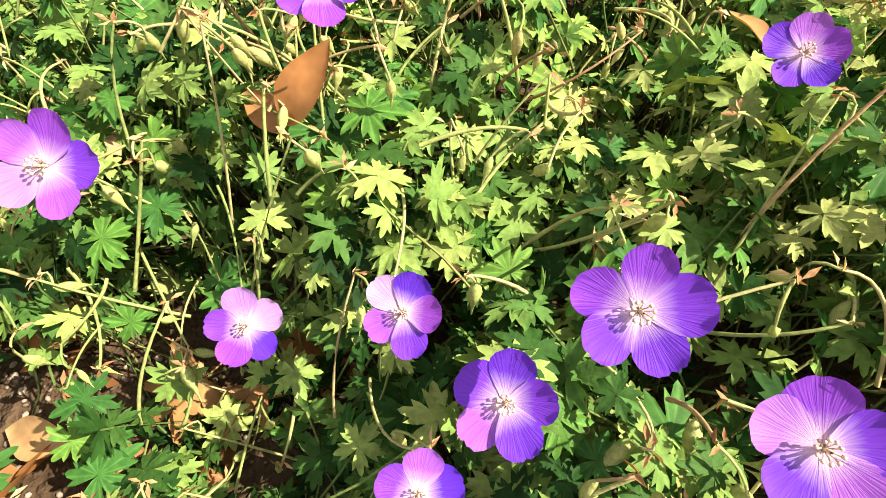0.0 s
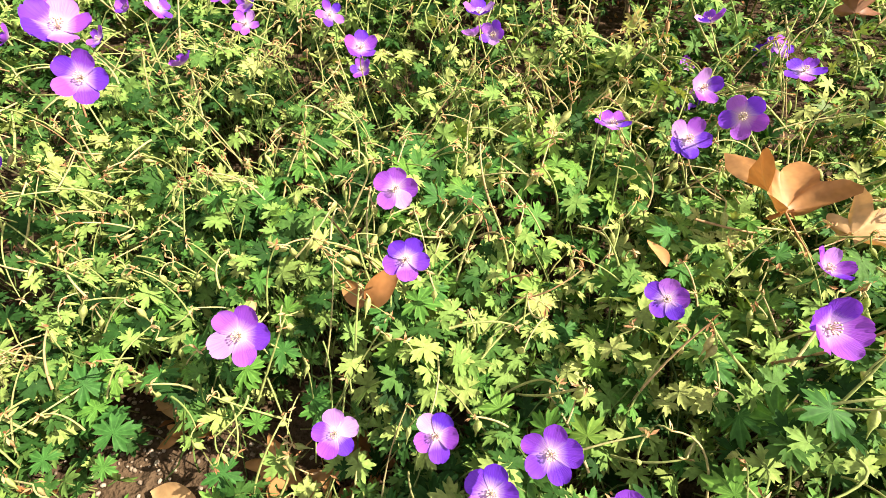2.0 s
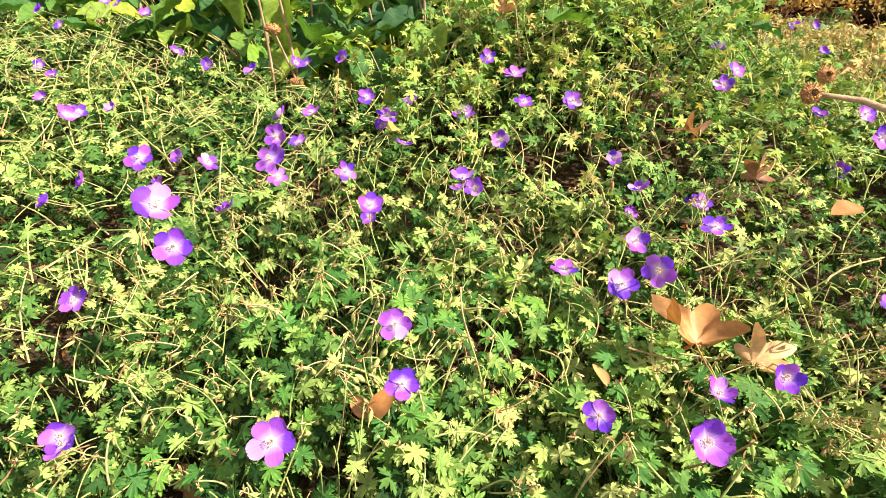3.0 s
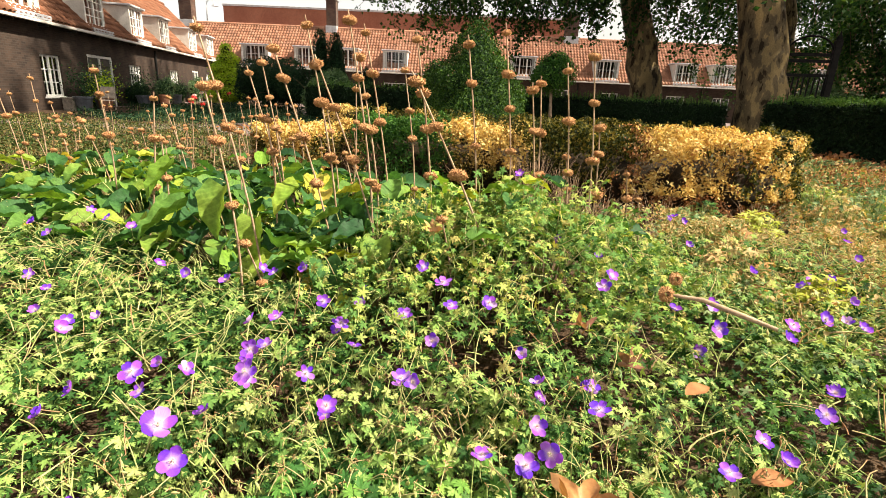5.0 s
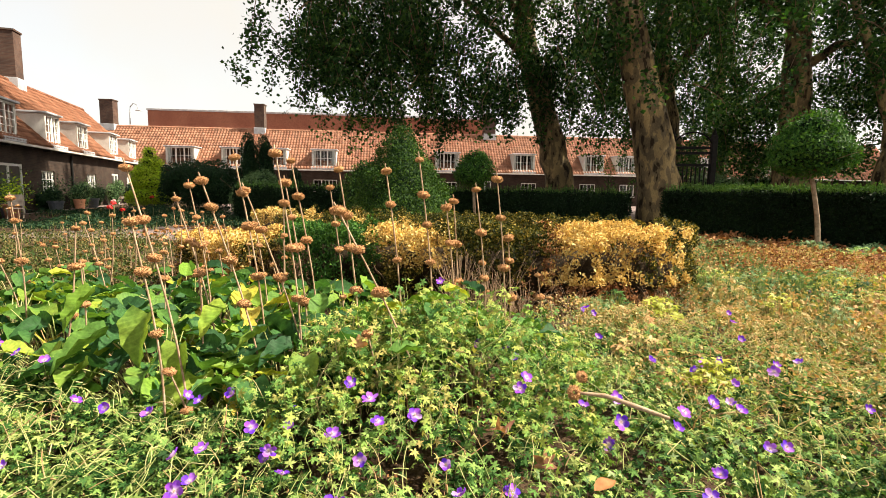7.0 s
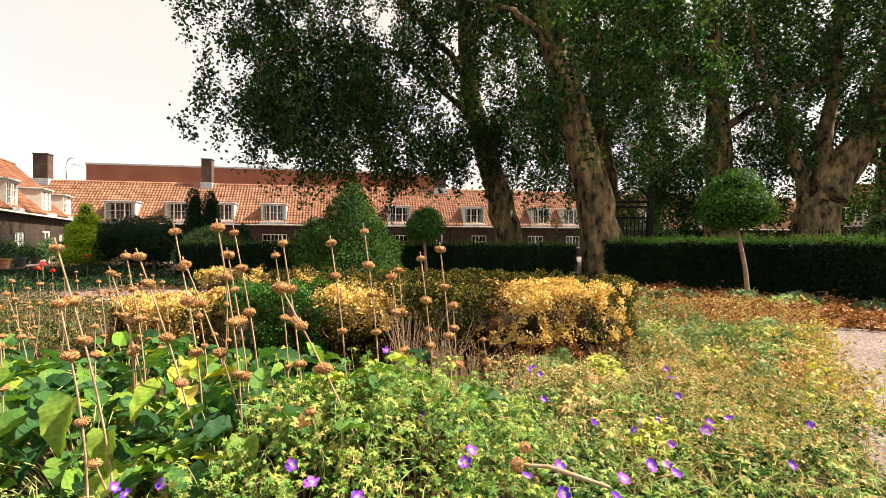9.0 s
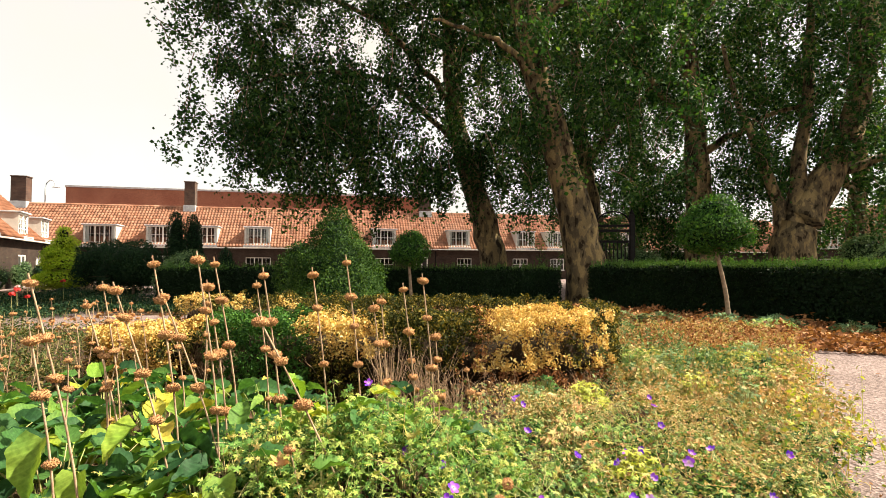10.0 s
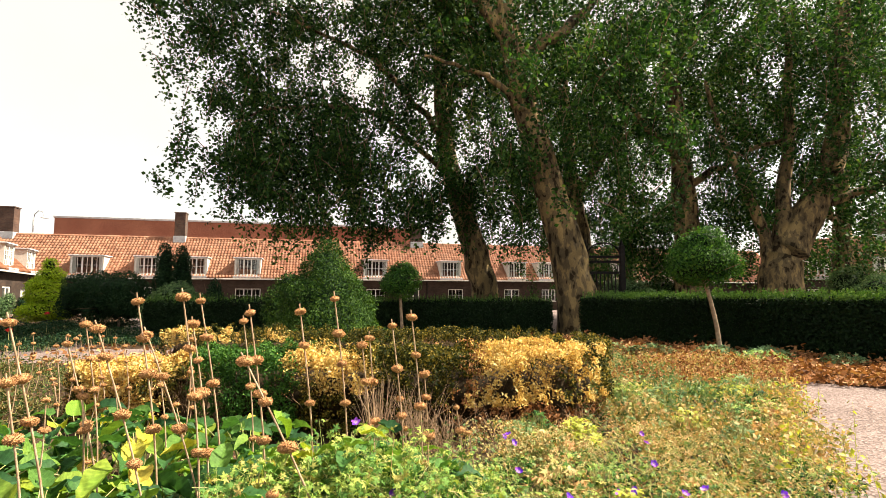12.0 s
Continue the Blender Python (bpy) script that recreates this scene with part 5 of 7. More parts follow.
def leaf_layer(name, mat, n, lo, hi, size, shape, r, where=None, drop=0.13, stalks=False, lift=0.0, parent=None, up=0.5):
    x, y = r.uniform(lo[0], hi[0], n), r.uniform(lo[1], hi[1], n)
    ok = in_carpet(x, y)
    if where is not None:
        ok &= where(x, y, r)
    # gaps between the plants
    ok &= r.uniform(0, 1, n) < 0.72 + 0.75 * np.sin(13 * x + 8 * y + 1.3 * np.sin(9 * y)) * np.sin(11 * y - 7 * x + 1.7 * np.sin(8 * x))
    x, y = x[ok], y[ok]
    n = len(x)
    h = carpet(x, y)
    z = np.maximum(h - np.abs(r.normal(0, drop, n)) * 0.8 + lift, 0.035)
    P = np.stack([x, y, z], 1)
    N = r.normal(0, up, (n, 3)) + [0.12, -0.1, 1.0]
    R = turned(N)
    S = size * r.uniform(0.55, 1.25, (n, 1))
    V, F = scatter(*shape, P, R, S)
    place(name, np_mesh(name, V, F, mat), parent, "", "stuff")
    if stalks:
        foot = P + np.stack([r.normal(0, 0.035, n), r.normal(0, 0.035, n), -r.uniform(0.05, 0.14, n)], 1)
        foot[:, 2] = np.maximum(foot[:, 2], 0.02)
        V, F = tubes(bezier(foot, (foot + P) / 2 + r.normal(0, 0.012, P.shape), P, 4), np.full((n, 4), 0.0011), 3)
        place("leaf_stalk_growth", np_mesh("leaf_stalk_growth", V, F, LEAF_STALK), parent, "", "stuff")
    return P


geranium = thing("cranesbill_carpet", "low spreading cranesbill with lobed green leaves", "ground cover plant")
gr = np.random.default_rng(5)
leaf_layer("foliage", GERANIUM, 10500, (-0.85, -0.12), (0.75, 0.85), 0.02, LEAF_FINE, gr, parent=geranium, drop=0.1, stalks=True)
leaf_layer("foliage", GERANIUM, 16000, (-1.5, 0.8), (1.5, 1.9), 0.0195, LEAF_MID, gr, parent=geranium, drop=0.09)
leaf_layer("foliage", GERANIUM, 9000, (-1.7, -0.1), (-0.8, 1.3), 0.0195, LEAF_MID, gr, parent=geranium, drop=0.09)
leaf_layer("foliage", GERANIUM, 14000, (-1.6, 1.9), (2.8, 2.8), 0.021, LEAF_COARSE, gr, parent=geranium, drop=0.09)
leaf_layer("foliage", GERANIUM, 9000, (1.4, 0.8), (2.7, 1.95), 0.021, LEAF_COARSE, gr, parent=geranium, drop=0.09)
leaf_layer("foliage", GERANIUM, 14000, (-2.9, -0.2), (-1.65, 1.5), 0.022, LEAF_COARSE, gr, parent=geranium, drop=0.09)
leaf_layer("foliage", GERANIUM, 16000, (-5.4, -0.7), (-2.9, 1.8), 0.024, LEAF_COARSE, gr, lambda x, y, r: np.hypot((x + 2.9) / 2.4, (y - 0.6) / 1.1) < 1, parent=geranium, drop=0.09)
leaf_layer("foliage", GERANIUM, 6500, (-2.9, -0.75), (-0.75, -0.1), 0.022, LEAF_COARSE, gr, lambda x, y, r: y > -0.45 + 0.15 * np.sin(x * 4) + r.normal(0, 0.08, len(x)), parent=geranium, drop=0.09)
leaf_layer("foliage", GERANIUM, 5500, (0.55, -0.75), (2.2, -0.1), 0.022, LEAF_COARSE, gr, lambda x, y, r: y > -0.4 + 0.15 * np.sin(x * 5) + r.normal(0, 0.08, len(x)), parent=geranium, drop=0.09)
leaf_layer("foliage", GERANIUM, 10000, (0.7, -0.2), (2.4, 0.85), 0.02, LEAF_MID, gr, parent=geranium, drop=0.09)


def strands(n, lo, hi, length, radius, k, sides, r, mat, parent):
    """Sprawling pale flower stalks with small nodes; returns their tips."""
    x, y = r.uniform(lo[0], hi[0], n), r.uniform(lo[1], hi[1], n)
    ok = in_carpet(x, y)
    x, y = x[ok], y[ok]
    n = len(x)
    a = r.uniform(0, 6.283, n)
    L = length * r.uniform(0.5, 1.4, n)
    s = np.stack([x, y, carpet(x, y) - r.uniform(0.0, 0.05, n)], 1)
    ex, ey = x + L * np.cos(a), y + L * np.sin(a)
    e = np.stack([ex, ey, carpet(ex, ey) + r.uniform(0.0, 0.055, n)], 1)
    mid = (s + e) / 2 + np.stack([r.normal(0, L * 0.21), r.normal(0, L * 0.21), r.uniform(0.0, 0.02, n)], 1)
    V, F = tubes(bezier(s, mid, e, k), np.linspace(1.15, 0.7, k)[None] * radius * r.uniform(0.7, 1.3, (n, 1)), sides)
    place("stalk_growth", np_mesh("stalk_growth", V, F, mat), parent, "pale sprawling stalks", "stuff")
    return e, mid


ends, _ = strands(900, (-0.8, -0.1), (0.75, 0.85), 0.058, 0.0012, 9, 5, gr, STEM, geranium)
ends2, _ = strands(2600, (-2.9, 0.75), (2.6, 3.2), 0.085, 0.0018, 5, 3, gr, STEM, geranium)
strands(900, (-2.9, -0.2), (-0.75, 1.3), 0.085, 0.0018, 5, 3, gr, STEM, geranium)
strands(800, (0.7, -0.2), (2.4, 0.85), 0.085, 0.0018, 5, 3, gr, STEM, geranium)


def bud_shape():
    """A nodding calyx: bulged sepals drawn to a beak."""
    prof = [(0.0, 0.12), (0.12, 0.5), (0.34, 0.72), (0.55, 0.6), (0.72, 0.3), (0.9, 0.14), (1.15, 0.05)]
    V, F, k = [], [], 8
    for i, (z, rr) in enumerate(prof):
        for j in range(k):
            a = j * 2 * math.pi / k
            q = rr * 0.22 * (1.0 + (0.16 if j % 2 else -0.1))
            V.append((q * math.cos(a), q * math.sin(a), z))
    for i in range(len(prof) - 1):
        for j in range(k):
            F.append((i * k + j, i * k + (j + 1) % k, (i + 1) * k + (j + 1) % k, (i + 1) * k + j))
    return np.array(V), np.array(F)


BUD_V, BUD_F = bud_shape()
bud_mesh = np_mesh("bud", BUD_V, BUD_F, BUD, True)


def hang(ends, drop, r):
    """Short bent stalks below strand tips, and the hanging tips."""
    n = len(ends)
    low = ends + np.stack([r.normal(0, 0.012, n), r.normal(0, 0.012, n), -r.uniform(0.3, 1.0, n) * drop], 1)
    mid = (ends + low) / 2 + np.stack([r.normal(0, 0.006, n), r.normal(0, 0.006, n), np.full(n, 0.008)], 1)
    return low, mid


ends = ends[np.argsort(np.hypot(ends[:, 0] + 0.05, (ends[:, 1] - 0.22) * 1.2))]
low, mid = hang(ends, 0.022, gr)
V, F = tubes(bezier(ends, mid, low, 5), np.full((len(ends), 5), 0.0009), 4)
place("bud_stalk_growth", np_mesh("bud_stalk_growth", V, F, STEM), geranium, "", "stuff")
# small brown bracts where the stalks fork
node = np.repeat(ends, 5, 0) + gr.normal(0, 0.0015, (len(ends) * 5, 3))
V, F = scatter(LEAF_OVAL[0] * [0.55, 1, 1] + [0, 0.5, 0], LEAF_OVAL[1], node, turned(gr.normal(0, 0.8, node.shape) + [0, 0, 0.6]), 0.009 * gr.uniform(0.6, 1.3, (len(node), 1)))
place("bract_growth", np_mesh("bract_growth", V, F, BRACT), geranium, "", "stuff")
Rb = turned(np.stack([gr.normal(0, 0.5, len(low)), gr.normal(0, 0.5, len(low)), -np.ones(len(low))], 1))
for p, R, s in list(zip(low, Rb, gr.uniform(0.015, 0.028, len(low))))[:290]:
    place("bud", bud_mesh, geranium, "", "", Matrix.Translation(p) @ Matrix(R.tolist()).to_4x4() @ Matrix.Scale(s, 4))
ends2 = np.concatenate([ends2, ends[290:]])
W, G = scatter(BUD_V[:48:2], np.array([(i * 4 + j, i * 4 + (j + 1) % 4, (i + 1) * 4 + (j + 1) % 4, (i + 1) * 4 + j) for i in range(5) for j in range(4)]), ends2 - [0, 0, 0.008], turned(gr.normal(0, 0.6, (len(ends2), 3)) - [0, 0, 0.5]), gr.uniform(0.014, 0.025, (len(ends2), 1)))
place("bud_growth", np_mesh("bud_growth", W, G, BUD), geranium, "", "stuff")

# large leaves near the start, each a part
leaf_mesh = np_mesh("leaf", *LEAF_FINE, GERANIUM)
LEAF_EACH = leafy("geranium_top_leaf", [(0.0, (0.03, 0.11, 0.022)), (0.4, (0.055, 0.17, 0.035)), (0.7, (0.1, 0.24, 0.04)), (0.95, (0.2, 0.33, 0.06))], 0.2, 0.6, 0.14, 180.0, 3.0, True)
fan_veins(LEAF_EACH, 15.0, 0.15)
leaf_mesh.materials[0] = LEAF_EACH
m = 290
lx, ly = gr.uniform(-0.5, 0.42, m), gr.uniform(-0.08, 0.62, m)
LR = turned(gr.normal(0, 0.3, (m, 3)) + [0.1, -0.25, 1])
for x, y, h, R, s in zip(lx, ly, carpet(lx, ly), LR, gr.uniform(0.017, 0.03, m)):
    place("leaf", leaf_mesh, geranium, "", "", Matrix.Translation((x, y, h - gr.uniform(0, 0.035))) @ Matrix(R.tolist()).to_4x4() @ Matrix.Scale(s, 4))

# the drier stretch towards the path, and grey-green herbs by the low hedge
herbs = thing("drying_groundcover", "drying brown and green groundcover beside the gravel path", "ground cover plant")
dryness = lambda x, y, r: r.uniform(0, 1, len(x)) < smooth(x * 0.9 + y * 0.5, 1.3, 2.7) * np.clip(0.62 + 0.75 * np.sin(2.3 * x + 1.7 * y) * np.sin(3.4 * x - 2.6 * y + 1), 0.12, 1)
leaf_layer("foliage", DRY_HERB, 140000, (0.4, 0.9), (5.2, 6.6), 0.0185, LEAF_BROAD, gr, dryness, 0.07, False, 0.02, herbs, 0.8)
leaf_layer("foliage", GERANIUM_PALE, 8000, (-0.8, 1.2), (0.6, 2.6), 0.019, LEAF_MID, gr, None, 0.06, False, 0.02, herbs, 0.6)
leaf_layer("foliage", GERANIUM, 5500, (0.9, 2.3), (4.6, 6.4), 0.025, LEAF_COARSE, gr, None, 0.08, False, 0.0, herbs, 0.6)
leaf_layer("foliage", BLUE_HERB, 6000, (0.3, 0.9), (4.6, 6.3), 0.02, LEAF_COARSE, gr, None, 0.07, False, 0.02, herbs, 0.6)
leaf_layer("foliage", BLUE_HERB, 9000, (1.2, 3.2), (4.4, 6.3), 0.024, LEAF_COARSE, gr, lambda x, y, r: r.uniform(0, 1, len(x)) < smooth(3.0 - np.hypot(x - 2.3, y - 5.2), 1.2, 2.4), 0.08, False, 0.06, herbs, 0.8)
strands(4200, (0.9, 1.4), (5.0, 6.4), 0.1, 0.0018, 4, 3, gr, DRY_HERB, herbs)


# ---- cranesbill flowers ----
def petal_mesh():
    """A broad notched petal along +x, 25 mm long, slightly cupped and wavy."""
    us, vs = np.linspace(0, 1, 8), np.linspace(-1, 1, 7)
    V = []
    for u in us:
        w = 0.0001 + 0.0114 * math.sin(math.pi * (0.05 + 0.8 * u ** 1.2)) ** 0.85
        for v in vs:
            x = 0.025 * (u - (0.06 * u ** 6) * abs(v) ** 1.5 - 0.035 * u ** 8 * (1 - min(1, abs(v) * 3)))
            z = 0.0045 * u * u - 0.002 * u + 0.0022 * v * v * u + 0.0009 * math.sin(v * 8 + u * 5) * u * u
            V.append((x, w * v, z))
    F = [(i * 7 + j, (i + 1) * 7 + j, (i + 1) * 7 + j + 1, i * 7 + j + 1) for i in range(7) for j in range(6)]
    return np_mesh("petal", np.array(V), np.array(F), PETAL, True)


def stamen_mesh():
    r = np.random.default_rng(9)
    n = 10
    a = np.arange(n) * 6.283 / n
    base = np.zeros((n, 3))
    tip = np.stack([0.004 * np.cos(a), 0.004 * np.sin(a), r.uniform(0.005, 0.0075, n)], 1)
    V1, F1 = tubes(np.stack([base, tip * 0.6 + [0, 0, 0.001], tip], 1), np.full((n, 3), 0.0003), 4)
    cube = np.array([(-1, -1, -1), (1, -1, -1), (1, 1, -1), (-1, 1, -1), (-1, -1, 1), (1, -1, 1), (1, 1, 1), (-1, 1, 1)]) * 0.0006
    cf = np.array([(0, 3, 2, 1), (4, 5, 6, 7), (0, 1, 5, 4), (1, 2, 6, 5), (2, 3, 7, 6), (3, 0, 4, 7)])
    V2, F2 = scatter(cube, cf, tip, turned(r.normal(0, 1, (n, 3))), np.ones((n, 1)))
    V3, F3 = tubes([[(0, 0, 0), (0, 0, 0.004), (0, 0, 0.008)]], [[0.001, 0.0008, 0.0005]], 6)
    return np_mesh("stamens", *join((V1, F1), (V2, F2), (V3, F3)), STAMEN)


def sepal_mesh():
    V, F = scatter(LEAF_OVAL[0] * [0.6, 1, 0.6] + [0, 0.5, 0], LEAF_OVAL[1], np.zeros((5, 3)) + [0, 0, -0.0015], turned(np.repeat([[0, 0, 1.0]], 5, 0), np.arange(5) * 1.2566 + 0.6), np.full((5, 1), 0.011))
    return np_mesh("sepals", V, F, BUD)


PETAL_ME, STAMEN_ME, SEPAL_ME = petal_mesh(), stamen_mesh(), sepal_mesh()
STALK_ME = np_mesh("flower_stalk", *tubes([[(0, 0, 0), (0.002, 0.001, -0.012), (0.004, 0.004, -0.03), (0.004, 0.012, -0.055)]], [[0.0011, 0.0009, 0.0009, 0.0009]], 5), STEM, True)
fr = np.random.default_rng(17)


def flower(x, y, z, facing, size=1.0, openness=1.0, cup=0.0):
    """One open cranesbill flower whose face looks along facing."""
    R = Vector(facing).normalized().to_track_quat('Z', 'Y').to_matrix().to_4x4() @ Matrix.Rotation(fr.uniform(0, 6.283), 4, 'Z')
    f = thing("cranesbill_flower", "violet-blue cranesbill flower with a pale veined centre", "flower", "cranesbill flowers", m=Matrix.Translation((x, y, z)) @ R @ Matrix.Scale(size, 4))
    for i in range(5):
        a = i * 72 + fr.normal(0, 3)
        tilt = 2 - cup - fr.uniform(0, 9)
        place("petal", PETAL_ME, f, "", "", Matrix.Rotation(radians(a), 4, 'Z') @ Matrix.Translation((0.0012, 0, 0.0002 * i)) @ Matrix.Rotation(radians(tilt), 4, 'Y') @ Matrix.Rotation(radians(fr.normal(0, 6)), 4, 'X') @ Matrix.Diagonal((fr.uniform(0.92, 1.06), fr.uniform(0.88, 1.08) * openness, 1, 1)))
    place("flower_centre", STAMEN_ME, f, "pale stamens")
    place("calyx", SEPAL_ME, f, "green sepals")
    place("stalk", STALK_ME, f, "thin green stalk")
    return f


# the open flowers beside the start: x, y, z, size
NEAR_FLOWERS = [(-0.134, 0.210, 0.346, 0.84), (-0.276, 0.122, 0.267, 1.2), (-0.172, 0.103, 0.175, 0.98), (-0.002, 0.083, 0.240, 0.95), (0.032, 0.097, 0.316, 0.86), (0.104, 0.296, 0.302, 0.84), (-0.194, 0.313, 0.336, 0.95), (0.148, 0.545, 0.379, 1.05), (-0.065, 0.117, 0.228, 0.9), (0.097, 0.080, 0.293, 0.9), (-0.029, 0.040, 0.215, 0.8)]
# flowers further over the carpet, x, y, z
MID_FLOWERS = [(-0.541, 0.264, 0.471), (-0.465, 0.215, 0.455), (-0.812, 0.619, 0.339), (-0.836, 0.479, 0.401), (-0.707, 0.199, 0.293), (-0.547, 0.032, 0.226), (0.212, 0.259, 0.357), (0.1, 0.908, 0.273), (0.109, 0.79, 0.27), (0.101, 0.549, 0.334), (0.235, 0.927, 0.327), (0.252, 0.791, 0.346), (0.007, 0.553, 0.331), (-0.226, 0.682, 0.394), (-0.36, 0.55, 0.37), (-0.472, 0.845, 0.429), (-0.354, 1.05, 0.39), (-0.205, 1.072, 0.438), (-0.096, 1.137, 0.437)]
MID_FLOWERS += [(-0.638, 1.048, 0.392), (-0.593, 1.248, 0.369), (-0.595, 0.604, 0.444), (-0.548, 0.521, 0.438), (0.482, 1.309, 0.437), (0.235, 0.983, 0.29), (0.763, 0.89, 0.387), (0.839, 1.033, 0.374), (0.588, 1.201, 0.438), (0.57, 1.282, 0.317), (0.84, 1.363, 0.421), (0.992, 1.521, 0.4), (1.013, 1.34, 0.449), (1.175, 2.138, 0.356), (-0.252, 1.135, 0.483), (0.259, 1.345, 0.471), (0.2, 1.79, 0.476), (0.081, 1.715, 0.517), (-0.147, 2.059, 0.729), (0.617, 1.428, 0.428)]
# flowers that sit at the carpet's own height, x, y
FAR_FLOWERS = [(-0.89, 0.54), (-0.70, 0.73), (-0.63, 0.63), (-0.39, 0.60), (-0.25, 0.74), (0.10, 0.76), (0.11, 0.67), (0.59, 0.74), (-1.00, 1.03), (-0.74, 0.93), (-0.80, 0.88), (-1.32, 0.80), (-1.39, 0.75), (-0.52, 1.09), (-2.20, 1.27), (-1.84, 0.97), (-2.21, 1.33), (-2.20, 1.55), (-1.83, 1.32), (-1.68, 1.30), (-1.31, 1.06), (-1.22, 1.09), (-1.25, 0.63), (-1.03, 0.39), (-1.07, 0.50), (-0.94, 0.66), (-0.67, 0.51), (-1.01, 1.25), (-0.77, 1.16), (-0.70, 0.81), (-0.49, 0.86), (-0.42, 0.82), (-0.21, 0.89), (-0.49, 0.68)]
FAR_FLOWERS += [(-0.23, 0.79), (0.04, 0.93), (0.73, 1.10), (1.07, 1.55), (0.86, 1.90), (1.22, 2.06), (0.99, 1.08), (1.03, 1.07), (0.63, 0.71), (0.52, 0.68), (-0.36, 1.26), (-0.88, 1.13), (0.74, 3.09), (0.72, 2.71), (0.24, 1.52), (1.66, 3.00), (1.35, 1.82), (-1.47, 0.72), (-1.52, 0.80), (0.69, 2.3), (1.5, 2.5), (0.28, 1.38), (-0.56, 0.04), (0.24, 0.37), (0.31, 0.40)]
FAR_FLOWERS += [(1.62, 2.99), (1.08, 1.97), (1.56, 2.03), (1.88, 1.95), (1.56, 1.56), (1.44, 1.99), (1.26, 2.17), (0.71, 3.10), (1.13, 1.68), (3.09, 4.83)]
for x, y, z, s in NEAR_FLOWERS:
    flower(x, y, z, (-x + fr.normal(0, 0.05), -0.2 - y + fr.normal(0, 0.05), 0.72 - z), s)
for i, (x, y, z) in enumerate(MID_FLOWERS):
    flower(x, y, z, (fr.normal(0.1, 0.35), fr.normal(-0.5, 0.35), 0.8), fr.uniform(0.9, 1.2) * (1.35 if i == 0 else 1.0), fr.uniform(0.85, 1.0), fr.uniform(-6, 24))
for x, y in FAR_FLOWERS:
    flower(x, y, float(carpet(x, y)) + fr.uniform(0.05, 0.09), (fr.normal(0.1, 0.4), fr.normal(-0.5, 0.35), 0.75), fr.uniform(0.8, 1.1), fr.uniform(0.75, 1.0), fr.uniform(0, 34))


# ---- jerusalem sage clump: big leaves and dry whorled stems ----
def sage_leaf_mesh(name, seed, mat, curl):
    """A long heart-based blade along +y, 1 long, folded along the midrib and drooping."""
    r = np.random.default_rng(seed)
    us, vs = np.linspace(0, 1, 15), np.linspace(-1, 1, 9)
    V = []
    ph = r.uniform(0, 6)
    for u in us:
        w = 0.33 * (math.sin(math.pi * min(1, u * 0.93 + 0.07) ** 0.6)) ** 0.72 + 0.002
        for v in vs:
            back = 0.1 * max(0, 0.16 - u) / 0.16 * abs(v)
            y = u - back - 0.12 * curl * u * u
            z = 0.2 * abs(v) ** 1.3 * w / 0.3 - curl * u ** 2.2 * 0.6 + 0.03 * math.sin(u * 17 + ph + v * 3) * abs(v) + 0.016 * math.sin(u * 31 - 7 * abs(v) + ph)
            V.append((w * v, y, z))
    F = [(i * 9 + j, i * 9 + j + 1, (i + 1) * 9 + j + 1, (i + 1) * 9 + j) for i in range(14) for j in range(8)]
    return np_mesh(name, np.array(V), np.array(F), mat, True)


sr = np.random.default_rng(23)
SAGE_GREEN = [sage_leaf_mesh("leaf", i, PHLOMIS, c) for i, c in enumerate((0.25, 0.6, 0.95, 0.45))]
SAGE_YELLOW = [sage_leaf_mesh("leaf", 9 + i, PHLOMIS_YELLOW, c) for i, c in enumerate((0.3, 0.8))]


def sage_leaf(plant, x, y, z, heading, pitch, size, me, roll=0.0):
    """A blade on its stalk; heading and pitch in degrees."""
    place("leaf", me, plant, "yellowing leaf" if me in SAGE_YELLOW else "", "", pose(x, y, z, pitch, roll, heading) @ Matrix.Scale(size, 4))


sage_plants = []
for cx, cy, count, rad in ((-1.0, 2.95, 66, 0.55), (-2.3, 3.2, 80, 0.65), (-3.7, 3.0, 70, 0.65), (-2.3, 2.0, 100, 0.6), (-1.5, 1.75, 110, 0.52), (-0.85, 1.75, 90, 0.45), (-0.5, 2.3, 70, 0.42), (-1.6, 2.7, 90, 0.6), (0.0, 2.45, 40, 0.34), (-3.1, 2.4, 90, 0.65)):
    plant = thing("sage_clump", "clump of large soft green and yellowing sage leaves", "plant", "sage clumps")
    sage_plants.append(plant)
    foot, knee, tip = [], [], []
    for i in range(count):
        a, d = sr.uniform(0, 360), rad * math.sqrt(sr.uniform(0, 1))
        x, y = cx + d * math.cos(radians(a)), cy + d * math.sin(radians(a))
        z = 0.2 + 0.34 * (1 - 0.7 * d / rad) * sr.uniform(0.35, 1) + sr.uniform(0, 0.1)
        yellow = sr.uniform() < 0.1
        me = (SAGE_YELLOW if yellow else SAGE_GREEN)[sr.integers(0, 2 if yellow else 4)]
        sage_leaf(plant, x, y, z, a - 90 + sr.normal(0, 40), sr.uniform(-35, 40), sr.uniform(0.12, 0.21), me, sr.normal(0, 18))
        foot.append((cx + 0.3 * (x - cx), cy + 0.3 * (y - cy), 0.02)), tip.append((x, y, z)), knee.append((cx + 0.5 * (x - cx), cy + 0.5 * (y - cy), z * 0.8))
    V, F = tubes(bezier(foot, knee, tip, 5), np.full((count, 5), 0.003), 4)
    place("leaf_stalk_growth", np_mesh("leaf_stalk_growth", V, F, STEM), plant, "", "stuff")
mound = thing("sage_clump", "clump of broad sage leaves pushing up through the cranesbill", "plant", "sage clumps")
foot, tip = [], []
